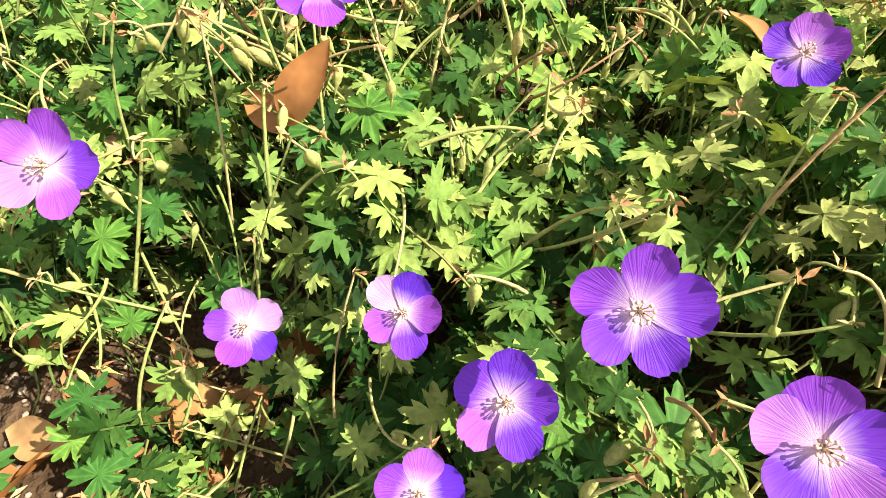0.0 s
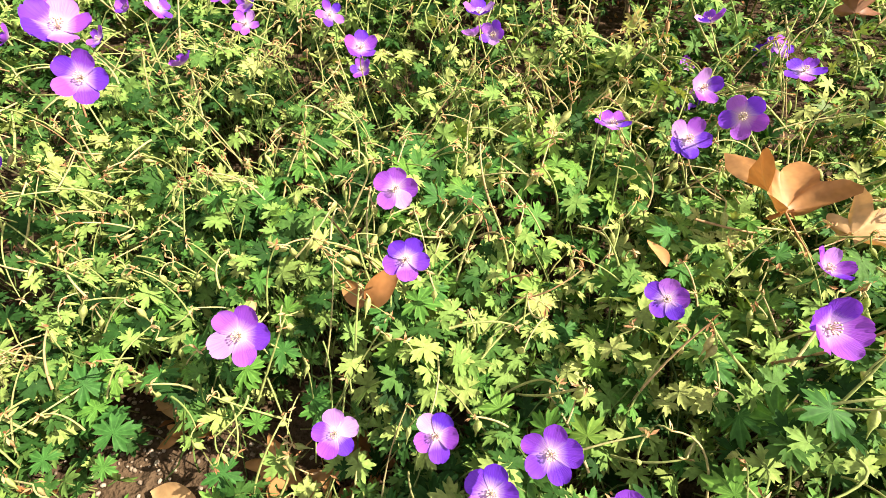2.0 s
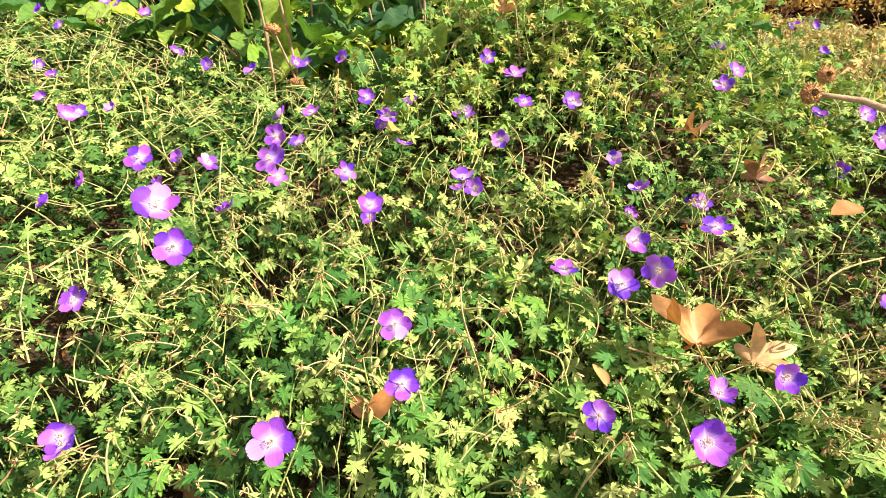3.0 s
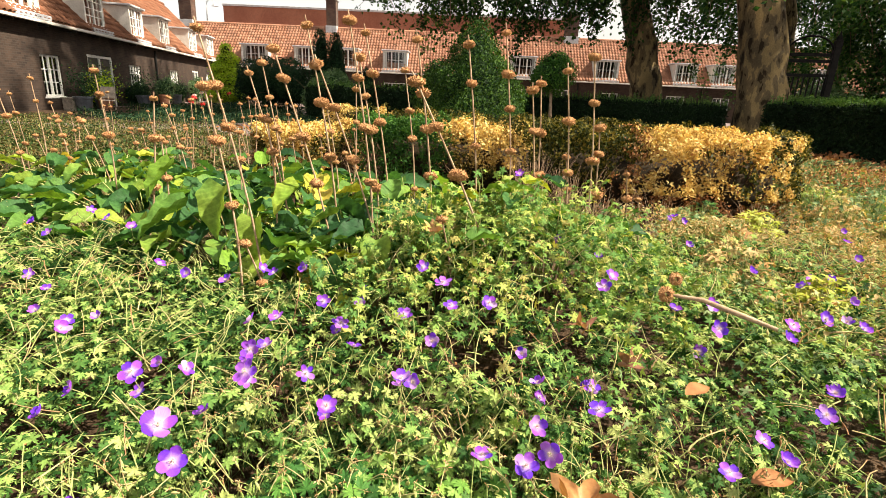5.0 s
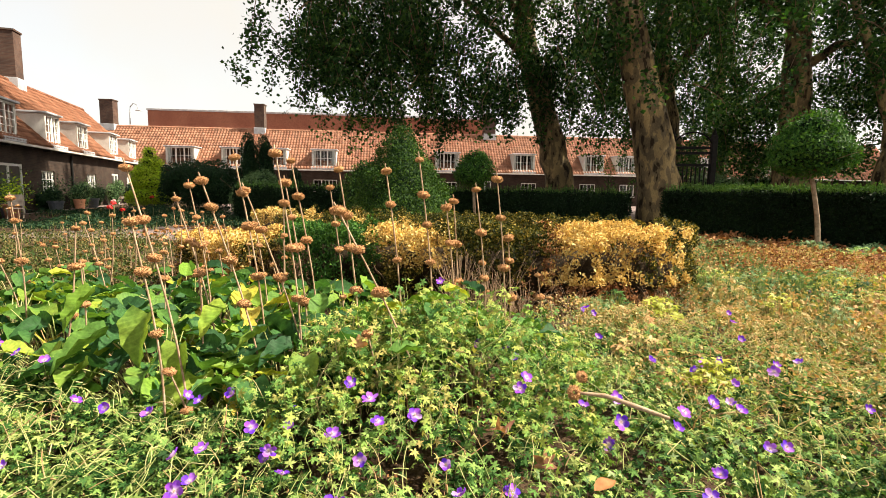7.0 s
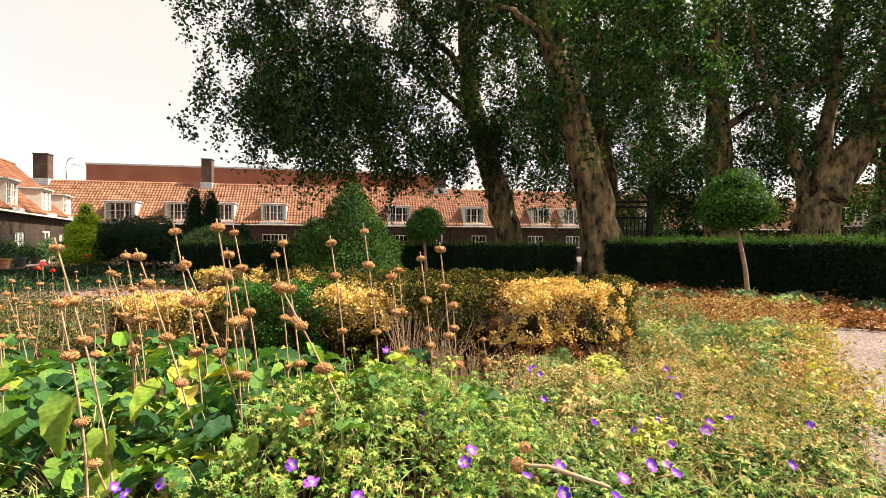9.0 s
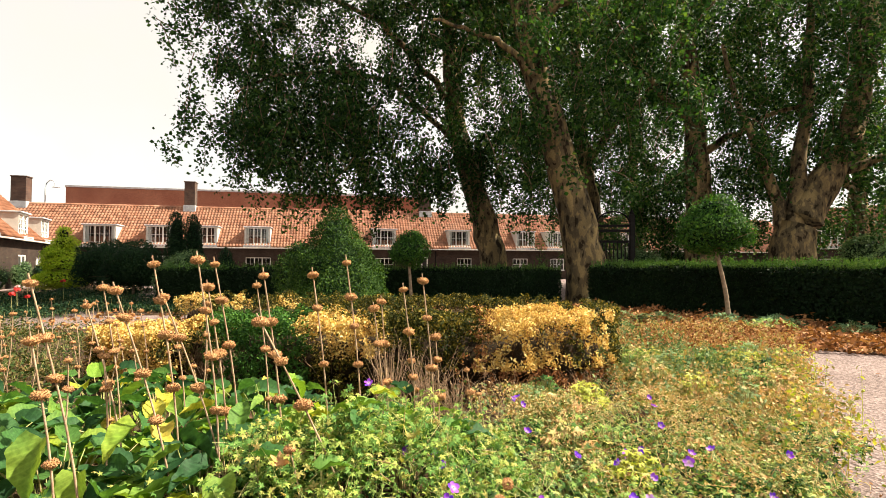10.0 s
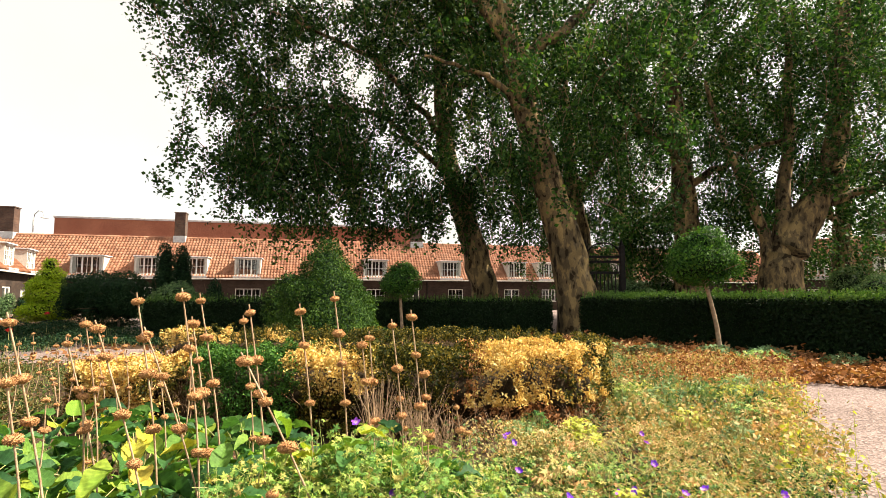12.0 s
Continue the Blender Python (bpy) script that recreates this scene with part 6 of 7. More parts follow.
for i in range(34):
    x, y = sr.normal(-0.28, 0.3), sr.normal(1.85, 0.26)
    z = float(carpet(x, y)) + sr.uniform(-0.02, 0.07)
    sage_leaf(mound, x, y, z, sr.uniform(0, 360), sr.uniform(-30, 35), sr.uniform(0.11, 0.18), SAGE_YELLOW[i % 2] if i % 6 == 0 else SAGE_GREEN[i % 4], sr.normal(0, 15))
    foot.append((x + sr.normal(0, 0.05), y + sr.normal(0, 0.05), 0.02)), tip.append((x, y, z))
V, F = tubes(np.stack([foot, tip], 1), np.full((len(foot), 2), 0.003), 4)
place("leaf_stalk_growth", np_mesh("leaf_stalk_growth", V, F, STEM), mound, "", "stuff")
front = sage_plants[2]
# the broad leaves that lean over the flowers
for x, y, z, hd, pt, s, me in ((-1.62, 1.5, 0.72, 150, -42, 0.3, SAGE_YELLOW[0]), (-1.3, 1.42, 0.66, 172, -62, 0.34, SAGE_GREEN[3]), (-1.1, 1.34, 0.56, 185, -70, 0.26, SAGE_GREEN[1]), (-1.5, 1.42, 0.56, 140, -25, 0.36, SAGE_GREEN[0]), (-1.05, 1.6, 0.66, 160, -30, 0.27, SAGE_YELLOW[0]), (-0.8, 1.35, 0.42, 215, -50, 0.28, SAGE_GREEN[1]),
                               (-1.75, 1.5, 0.4, 160, -15, 0.34, SAGE_GREEN[0]), (-0.62, 1.45, 0.5, 200, -40, 0.26, SAGE_GREEN[2]), (-0.45, 1.5, 0.52, 250, -30, 0.25, SAGE_GREEN[1]), (-0.95, 1.62, 0.6, 20, 35, 0.2, SAGE_YELLOW[1]), (-0.7, 1.8, 0.6, 10, 40, 0.21, SAGE_GREEN[0]),
                               (-0.62, 1.22, 0.34, 175, -65, 0.2, SAGE_YELLOW[1]), (-1.15, 1.9, 0.6, 30, 40, 0.22, SAGE_YELLOW[1]), (-0.1, 1.95, 0.7, 300, 10, 0.2, SAGE_YELLOW[1]), (0.05, 2.05, 0.68, 60, 25, 0.2, SAGE_GREEN[0])):
    sage_leaf(front, x, y, z, hd, pt, s * 0.68, me)


def whorl_mesh(seed):
    """A flattened ball of many small dry calyx tubes."""
    r = np.random.default_rng(seed)
    n = 150
    g = np.arange(n) + 0.5
    z = 1 - 2 * g / n
    a = g * 2.39996
    D = np.stack([np.sqrt(1 - z * z) * np.cos(a), np.sqrt(1 - z * z) * np.sin(a), z * 0.62], 1) + r.normal(0, 0.05, (n, 3))
    V1, F1 = tubes(np.stack([D * 0.75, D * r.uniform(0.92, 1.08, (n, 1))], 1), np.repeat([[0.11, 0.06]], n, 0), 3)
    bm = bmesh.new()
    bmesh.ops.create_uvsphere(bm, u_segments=12, v_segments=8, radius=0.9)
    bm.verts.index_update()
    V2 = np.array([(v.co.x, v.co.y, v.co.z * 0.62) for v in bm.verts])
    quads = [tuple(v.index for v in f.verts) for f in bm.faces]
    F2 = np.array([q if len(q) == 4 else (q[0], q[1], q[2], q[2]) for q in quads if len(q) == 4])
    bm.free()
    return np_mesh("seed_head", *join((V1, F1), (V2, F2)), WHORL)


WHORLS = [whorl_mesh(i) for i in range(3)]


def sage_stem(top, foot, heads, size=0.032, bend=0.03, category="dried flower stem"):
    top, foot = Vector(top), Vector(foot)
    t = thing("sage_flower_stem", "dry brown upright stem ringed with round seed heads", category, "dry sage stems", m=Matrix.Translation(foot))
    d = top - foot
    P = [d * u + Vector((bend * math.sin(u * 3.1), bend * 0.6 * math.sin(u * 4), 0)) for u in np.linspace(0, 1.03, 10)]
    V, F = tubes([[tuple(p) for p in P]], [np.linspace(0.005, 0.0032, 10)], 6)
    place("stem", np_mesh("stem", V, F, DRY_STEM, True), t)
    u = 1.0
    for i in range(heads):
        s = size * (0.86 + 0.12 * min(i, 2) / 2) * sr.uniform(0.78, 1.2)
        p = d * u + Vector((bend * math.sin(u * 3.1), bend * 0.6 * math.sin(u * 4), 0))
        place("seed_head", WHORLS[sr.integers(0, 3)], t, "", "", Matrix.Translation(p) @ pose(0, 0, 0, sr.normal(0, 7), sr.normal(0, 7), sr.uniform(0, 360)) @ Matrix.Scale(s, 4))
        u -= sr.uniform(0.1, 0.2) * 1.15 / max(d.length, 0.6) * (1 + 0.25 * i)
        if u < 0.3:
            break
    return t


STEMS = [(-1.25, 1.3, 1.26, -1.0), (-1.2, 1.25, 1.06, -1.1), (-1.48, 1.9, 1.13, -1.24), (-1.68, 2.3, 1.2, -1.56), (-1.14, 1.6, 1.22, -0.82), (-1.07, 1.75, 1.33, -0.92), (-1.05, 1.8, 1.18, -0.68), (-0.87, 1.75, 1.35, -0.75), (-0.92, 1.95, 1.22, -0.8), (-0.91, 2.0, 1.33, -0.75),
         (-0.93, 2.6, 1.2, -0.85), (-0.57, 1.75, 1.28, -0.47), (-0.46, 1.43, 1.11, 0.02), (-0.39, 1.9, 1.28, -0.31), (-0.25, 2.0, 1.34, -0.17), (-0.12, 2.05, 1.11, -0.08), (-0.09, 2.1, 1.14, -0.09), (0.02, 2.15, 1.2, 0.08), (0.13, 2.0, 1.25, 0.18), (0.19, 2.1, 0.96, 0.17)]
for x, y, z, fx in STEMS:
    sage_stem((x, y, z), (fx, y - 0.03, 0.03), int(sr.integers(3, 6)))
for i in range(30):
    x, y = sr.uniform(-4.2, -1.15), sr.uniform(1.5, 4.3)
    sage_stem((x, y, sr.uniform(0.6, 1.12)), (x + sr.normal(0, 0.09), y + sr.normal(0, 0.06), 0.03), int(sr.integers(2, 4)), 0.028)
for i in range(34):
    x, y = sr.uniform(-6.2, -2.6), sr.uniform(2.6, 6.2)
    sage_stem((x, y, sr.uniform(0.5, 0.95)), (x + sr.normal(0, 0.09), y + sr.normal(0, 0.06), 0.03), int(sr.integers(2, 5)), 0.028)
for x, y, z, n in ((-1.05, 1.22, 0.5, 2), (-0.35, 1.45, 0.62, 1), (0.42, 2.3, 0.62, 1), (0.36, 2.45, 0.72, 2), (0.05, 2.3, 0.8, 2)):
    sage_stem((x, y, z), (x + 0.02, y + 0.05, 0.03), n, 0.026)


def fallen_stem():
    t = thing("fallen_sage_stem", "broken dry stem with two seed heads lying on the leaves", "dried flower stem", m=Matrix.Translation((0.451, 1.3, 0.47)))
    V, F = tubes([[(0, 0, 0.02), (0.1, -0.01, 0.02), (0.2, -0.04, 0.0), (0.3, -0.07, -0.02)]], [[0.005, 0.008, 0.009, 0.006]], 7)
    place("stem", np_mesh("stem", V, F, DRY_STEM, True), t)
    for p, s in (((-0.005, 0, 0.02), 0.027), ((0.03, 0.08, 0.05), 0.023)):
        place("seed_head", WHORLS[0], t, "", "", Matrix.Translation(p) @ pose(0, 0, 0, 60, 30, 0) @ Matrix.Scale(s, 4))


fallen_stem()


# ---- fallen leaves and litter ----
LOBES = ((0.0, 0.66), (0.92, 0.58), (-0.92, 0.58), (1.8, 0.38), (-1.8, 0.38))


def plane_leaf_mesh(seed, curl, mat, name="fallen_leaf"):
    """A dry lobed plane leaf, about 2 across before scaling, curled at the rim; built as a fine grid of rings."""
    r = np.random.default_rng(seed)
    k, rings = 72, 6
    V = [(0, -0.2, 0)]
    ph = r.uniform(0, 6.28)
    for j in range(1, rings + 1):
        q = j / rings
        for i in range(k):
            a = i * 2 * math.pi / k
            b = (a - math.pi / 2 + math.pi) % (2 * math.pi) - math.pi
            lobe = max(c * max(0.0, 1 - abs(b - d) / 0.5) ** 1.15 for d, c in LOBES)
            R = 0.4 + lobe + 0.03 * math.sin(a * 18)
            if abs(b) > 2.6:
                R *= 0.6
            x, y = R * q * math.cos(a), R * q * math.sin(a)
            z = curl * (0.75 * q * q * math.sin(a * 2 + ph) * R + 0.35 * x * x + 0.25 * q ** 3 * math.sin(a * 5 + ph))
            V.append((x, y - 0.2 * (1 - q), z))
    F = [(0, 1 + i, 1 + (i + 1) % k, 1 + (i + 1) % k) for i in range(k)]
    Fq = [(1 + j * k + i, 1 + (j + 1) * k + i, 1 + (j + 1) * k + (i + 1) % k, 1 + j * k + (i + 1) % k) for j in range(rings - 1) for i in range(k)]
    bm = bmesh.new()
    vs = [bm.verts.new(v) for v in V]
    for f in F:
        bm.faces.new((vs[f[0]], vs[f[1]], vs[f[2]]))
    for f in Fq:
        bm.faces.new([vs[i] for i in f])
    V2, F2 = tubes([[(0, -0.2, 0.0), (0.02, -0.6, 0.05), (0.05, -1.0, 0.12)]], [[0.02, 0.016, 0.014]], 5)
    us = [bm.verts.new(v) for v in V2]
    for f in F2:
        bm.faces.new([us[i] for i in f])
    return bm_mesh(name, bm, mat, True)


def oval_leaf_mesh(seed, mat):
    """A smooth pointed leaf rolled lengthwise, 2 long."""
    us, vs = np.linspace(0, 1, 12), np.linspace(-1, 1, 7)
    V = []
    for u in us:
        w = 0.55 * math.sin(math.pi * u ** 0.8) ** 0.9 + 0.004
        for v in vs:
            V.append((w * math.sin(v * 1.15) / 1.1, 2 * u - 1, 0.45 * w * (1 - math.cos(v * 1.3)) + 0.1 * math.sin(u * 5)))
    F = np.array([(i * 7 + j, i * 7 + j + 1, (i + 1) * 7 + j + 1, (i + 1) * 7 + j) for i in range(11) for j in range(6)])
    return np_mesh("fallen_leaf", np.array(V), F, mat, True)


PLANE_DRY = [plane_leaf_mesh(i, c, FALLEN) for i, c in enumerate((0.95, 0.5, 0.8))]
OVAL_DRY = oval_leaf_mesh(3, FALLEN)
OVAL_BROWN = oval_leaf_mesh(4, LITTER)
RED_LEAF = [plane_leaf_mesh(7, 0.8, REDDISH), plane_leaf_mesh(8, 0.9, REDDISH)]


def fallen_leaf(me, x, y, z, rx, ry, rz, s, label):
    tagged(place("fallen_leaf", me, None, "", "", pose(x, y, z, rx, ry, rz) @ Matrix.Scale(s, 4)), label, "fallen leaf", "fallen leaves")


fallen_leaf(PLANE_DRY[2], 0.215, 0.5, 0.31, 32, 10, 40, 0.078, "curled tan plane tree leaf caught on the flowers")
fallen_leaf(PLANE_DRY[1], 0.325, 0.53, 0.27, 25, -10, -60, 0.06, "spotted tan plane tree leaf lying on the foliage")
fallen_leaf(OVAL_DRY, -0.175, 0.235, 0.265, 55, 20, -12, 0.032, "smooth orange-tan leaf standing among the stalks")
fallen_leaf(OVAL_DRY, -0.215, 0.235, 0.235, 20, -30, 60, 0.026, "rust brown curled leaf among the stalks")
fallen_leaf(OVAL_DRY, -0.36, 0.2, 0.2, 10, 10, 80, 0.03, "tan leaf half hidden under the foliage")
fallen_leaf(OVAL_DRY, 0.1, 0.42, 0.25, 10, 10, 40, 0.022, "tan leaf half hidden under the foliage")
fallen_leaf(RED_LEAF[0], 0.33, 0.98, 0.39, 65, 0, 10, 0.047, "reddened lobed leaf standing among the flowers")
fallen_leaf(RED_LEAF[1], 0.2, 1.15, 0.4, 25, 15, 70, 0.05, "yellow and red lobed leaf on the carpet")
fallen_leaf(RED_LEAF[1], 0.1, 1.6, 0.62, 30, 10, 20, 0.045, "yellow and red lobed leaf on the mound")
fallen_leaf(RED_LEAF[0], -0.5, 0.95, 0.36, 15, 10, 120, 0.05, "reddish lobed leaf among the stalks")
fallen_leaf(OVAL_BROWN, 0.5, 0.95, 0.36, 5, 15, -50, 0.045, "long curled brown leaf lying on the carpet")
fallen_leaf(OVAL_BROWN, 0.62, 0.72, 0.3, 5, 15, -70, 0.05, "grey-brown curled leaf lying on the carpet")
fallen_leaf(PLANE_DRY[2], -0.36, 1.36, 0.6, 60, 0, 20, 0.045, "pinkish dried leaf hung on the sage")
for i in range(26):
    x, y = sr.uniform(-0.55, 0.4), sr.uniform(-0.16, 0.16)
    fallen_leaf((OVAL_DRY, PLANE_DRY[1], PLANE_DRY[2])[i % 3], x, y, 0.055, sr.normal(0, 18), sr.normal(0, 18), sr.uniform(0, 360), sr.uniform(0.025, 0.055), "dry brown leaf on the dark soil")


def litter(name, label, n, inside, lo, hi, size, height, mat, seed, shape=LEAF_PLANE, tilt=0.6):
    r = np.random.default_rng(seed)
    x, y = r.uniform(lo[0], hi[0], n), r.uniform(lo[1], hi[1], n)
    ok = inside(x, y)
    x, y = x[ok], y[ok]
    z = 0.04 + height * np.abs(r.normal(0, 0.5, len(x))) * (0.6 + 0.4 * np.sin(x * 3.1) * np.sin(y * 2.3))
    V, F = scatter(*shape, np.stack([x, y, z], 1), turned(r.normal(0, tilt, (len(x), 3)) + [0, 0, 1]), size * r.uniform(0.5, 1.3, (len(x), 1)))
    return tagged(place(name, np_mesh(name, V, F, mat), None, "", "stuff"), label, "leaf litter")


def strip_hedge(x, y):
    """The strip between the gravel and the clipped hedge."""
    d = (15.3 - y) * 6.35 - (x - 4.55) * 9.3
    d = d / math.hypot(6.35, 9.3)
    gravel = (x > 5.6) & (y < 7.35 - 0.45 * (x - 5.6))
    return (d > -0.05) & (d < 3.9) & ~gravel & (x > 2.2) & (y > 6.0 - 0.3 * (x - 5))


litter("dry_leaf_litter", "rust brown fallen leaves heaped along the hedge", 34000, strip_hedge, (2.2, 4.5), (10.5, 15.3), 0.075, 0.22, LITTER, 71, tilt=0.9)
litter("soil_litter", "small dry leaf scraps on the soil", 5000, lambda x, y: y < 8, (-3.5, -1.0), (3.0, 4.0), 0.025, 0.02, LITTER, 72, LEAF_OVAL)
litter("court_litter", "scattered fallen leaves on the courtyard border", 1800, lambda x, y: x < 3.4, (-9, 8), (4, 15.5), 0.1, 0.06, LITTER, 73)
litter("path_leaves", "a few fallen leaves on the gravel", 130, lambda x, y: x > 3.2, (3, 2), (11, 8), 0.05, 0.02, LITTER, 74)


def round_herb(x, y, rad, n, size, mat, seed, label, rise=0.0):
    """A low clump of round leaves on short stalks."""
    r = np.random.default_rng(seed)
    t = thing("round_leaved_herb", label, "plant", "low herbs along the hedge", m=Matrix.Translation((x, y, 0.03)))
    a, d = r.uniform(0, 6.28, n), rad * np.sqrt(r.uniform(0, 1, n))
    P = np.stack([d * np.cos(a), d * np.sin(a), 0.08 + rise + 0.2 * (1 - (d / rad) ** 2) * r.uniform(0.5, 1, n)], 1)
    V, F = scatter(*LEAF_COARSE, P, turned(r.normal(0, 0.35, (n, 3)) + [0, -0.2, 1]), size * r.uniform(0.6, 1.3, (n, 1)))
    place("foliage", np_mesh("foliage", V, F, mat), t, "", "stuff")
    V, F = tubes(bezier(P * [0.4, 0.4, 0], P * [0.8, 0.8, 0.6], P, 4), np.full((n, 4), 0.003), 3)
    place("stalk_growth", np_mesh("stalk_growth", V, F, STEM), t, "", "stuff")


for i, (x, y, rad, n, s, mt) in enumerate(((7.1, 10.2, 0.55, 160, 0.07, GREY_SHRUB), (6.2, 10.6, 0.5, 130, 0.06, GREY_SHRUB), (6.6, 9.6, 0.5, 120, 0.06, GERANIUM_PALE), (7.9, 9.2, 0.4, 90, 0.06, GREY_SHRUB), (8.8, 7.9, 0.4, 90, 0.06, DARK_SHRUB), (5.0, 11.0, 0.6, 160, 0.05, BLUE_HERB), (4.2, 11.6, 0.6, 150, 0.05, BLUE_HERB), (3.2, 9.4, 0.7, 220, 0.05, BLUE_HERB), (2.6, 8.2, 0.6, 200, 0.05, BLUE_HERB), (3.6, 7.6, 0.7, 240, 0.045, BLUE_HERB))):
    round_herb(x, y, rad, n, s, mt, 80 + i, "low clump of green leaves on the leaf-strewn soil")


def wild_herb(n, lo, hi, height, mat, seed, label, inside):
    """Thin upright stalks with small leaves, drifting in a loose stand."""
    r = np.random.default_rng(seed)
    t = thing("loose_herbs", label, "plants")
    x, y = r.uniform(lo[0], hi[0], n), r.uniform(lo[1], hi[1], n)
    ok = inside(x, y)
    x, y = x[ok], y[ok]
    n = len(x)
    a = np.stack([x, y, np.full(n, 0.03)], 1)
    c = a + np.stack([r.normal(0, 0.07, n), r.normal(0, 0.07, n), height * r.uniform(0.45, 1.1, n)], 1)
    path = bezier(a, (a + c) / 2 + r.normal(0, 0.03, (n, 3)), c, 5)
    V, F = tubes(path, np.repeat([[0.003, 0.0026, 0.0022, 0.0018, 0.001]], n, 0), 3)
    place("stalk_growth", np_mesh("stalk_growth", V, F, mat), t, "", "stuff")
    m = 14
    u = r.uniform(0.25, 1, (n, m, 1))
    Q = (a[:, None] * (1 - u) + c[:, None] * u + r.normal(0, 0.03, (n, m, 3))).reshape(-1, 3)
    V, F = scatter(*LEAF_OVAL, Q, turned(r.normal(0, 0.8, Q.shape) + [0, 0, 0.6]), 0.045 * r.uniform(0.5, 1.3, (len(Q), 1)))
    place("foliage", np_mesh("foliage", V, F, mat), t, "", "stuff")


wild_herb(2600, (1.6, 3.0), (5.8, 9.0), 0.34, DRY_HERB, 91, "drying brown and ochre herbs beside the path", lambda x, y: (x < np.minimum(1.1 + 0.6 * y, 5.6) + 0.2 * np.sin(y * 4.1)) & (x > 1.9) & (y > 3.0))
wild_herb(900, (1.9, 4.4), (4.0, 9.0), 0.42, BLUE_HERB, 92, "grey-green feathery herbs beside the low hedge", lambda x, y: x < 3.4)
wild_herb(900, (2.6, 5.8), (5.6, 8.2), 0.36, LITTER, 93, "rusty dried herbs at the edge of the gravel", lambda x, y: x < np.minimum(1.1 + 0.6 * y, 5.7) + 0.15 * np.sin(y * 6))
YELLOWED = leafy("yellowed_leaf", [(0.2, (0.3, 0.36, 0.04)), (0.8, (0.5, 0.5, 0.09))], 0.35, 0.5, 0.3, 30.0, 4.0)
wild_herb(90, (2.2, 2.0), (4.2, 5.2), 0.5, YELLOWED, 94, "thin shoots with bright yellow leaves by the path", lambda x, y: (x > 0.7 + 0.6 * y) & (x < 1.25 + 0.62 * y))


# ---- pebbles on the bare patch ----
def pebbles():
    r = np.random.default_rng(41)
    bm = bmesh.new()
    bmesh.ops.create_icosphere(bm, subdivisions=1, radius=1.0)
    bm.verts.index_update()
    V = np.array([v.co[:] for v in bm.verts])
    F = np.array([[v.index for v in f.verts] for f in bm.faces])
    bm.free()
    n = 3800
    P = np.stack([r.uniform(-0.75, 0.5, n), r.uniform(-0.35, 0.12, n), np.full(n, 0.032)], 1)
    W, G = scatter(V, F, P, turned(r.normal(0, 1, (n, 3))), r.uniform(0.0015, 0.0045, (n, 1)) * np.array([[1, 0.8, 0.6]]))
    tagged(place("pebbles", np_mesh("pebbles", W, G, PEBBLE), None, "", "stuff"), "small pale pebbles on the bare soil", "pebbles")


pebbles()


# ---- cottage border by the near house ----
def border(n, lo, hi, height, mat, seed, name, label, leaf=0.07):
    r = np.random.default_rng(seed)
    t = thing(name, label, "plants", m=Matrix.Translation((lo[0], lo[1], 0.02)))
    w = (hi[0] - lo[0], hi[1] - lo[1])
    x, y = r.uniform(0, w[0], n), r.uniform(0, w[1], n)
    hmap = np.array([0.55 + 0.6 * noise.noise(Vector((a * 0.8, b * 0.8, seed))) for a, b in zip(x, y)])
    P = np.stack([x, y, height * np.clip(hmap, 0.15, 1.2) * r.uniform(0.25, 1, n)], 1)
    V, F = scatter(*LEAF_OVAL, P, turned(r.normal(0, 0.8, (n, 3)) + [0, 0, 0.7]), leaf * r.uniform(0.6, 1.3, (n, 1)))
    place("foliage", np_mesh("foliage", V, F, mat), t, "", "stuff")
    k = n // 14
    top = P[:k]
    foot = top * [1, 1, 0] + r.normal(0, 0.03, (k, 3)) * [1, 1, 0]
    V, F = tubes(np.stack([foot, (foot + top) / 2, top], 1), np.full((k, 3), 0.004), 3)
    place("stalk_growth", np_mesh("stalk_growth", V, F, STEM), t, "", "stuff")


border(14000, (-13.5, 10.5), (-9.2, 17.0), 0.48, DARK_SHRUB, 101, "cottage_border", "loose cottage border of green perennials")
border(12000, (-16.6, 15.0), (-12.5, 22.0), 0.5, DARK_SHRUB, 102, "cottage_border", "shaded border of dark green perennials")
border(26000, (-14.0, 4.2), (-4.6, 9.4), 0.34, DULL_HERB, 103, "low_border", "low drying planting behind the sage clump", 0.045)
border(14000, (-8.5, 2.2), (-3.6, 5.6), 0.3, DULL_HERB, 104, "low_border", "low drying planting beside the sage clump", 0.05)
border(7000, (-9.5, 12.9), (-4.5, 14.2), 0.5, DARK_SHRUB, 105, "hedge_foot_planting", "dark low planting along the hedge")


def rose(x, y, z, mat, label, s=0.05):
    t = thing("garden_flower", label, "flower", "garden flowers", m=Matrix.Translation((x, y, 0.02)))
    r = np.random.default_rng(int(abs(x * 100)))
    n = 22
    d = r.normal(0, 1, (n, 3)) * [1, 1, 0.6]
    V, F = scatter(*PETAL_SMALL, d * s * 0.35 + [0, 0, z], turned(d + [0, 0, 0.9]), np.full((n, 1), s))
    place("bloom", np_mesh("bloom", V, F, mat), t)
    V, F = tubes([[(0, 0, 0), (0.02, 0, z * 0.5), (0, 0, z)]], [[0.005, 0.004, 0.003]], 5)
    place("stalk", np_mesh("stalk", V, F, STEM), t)


for x, y, z in ((-9.9, 11.0, 0.62), (-10.3, 11.6, 0.7), (-9.7, 11.2, 0.55), (-11.8, 15.0, 0.8)):
    rose(x, y, z, RED_PETAL, "small red garden flower", 0.07)
for x, y, z in ((-10.8, 12.2, 0.75), (-11.4, 13.2, 0.8)):
    rose(x, y, z, ROSE_PETAL, "pale pink garden flower", 0.06)


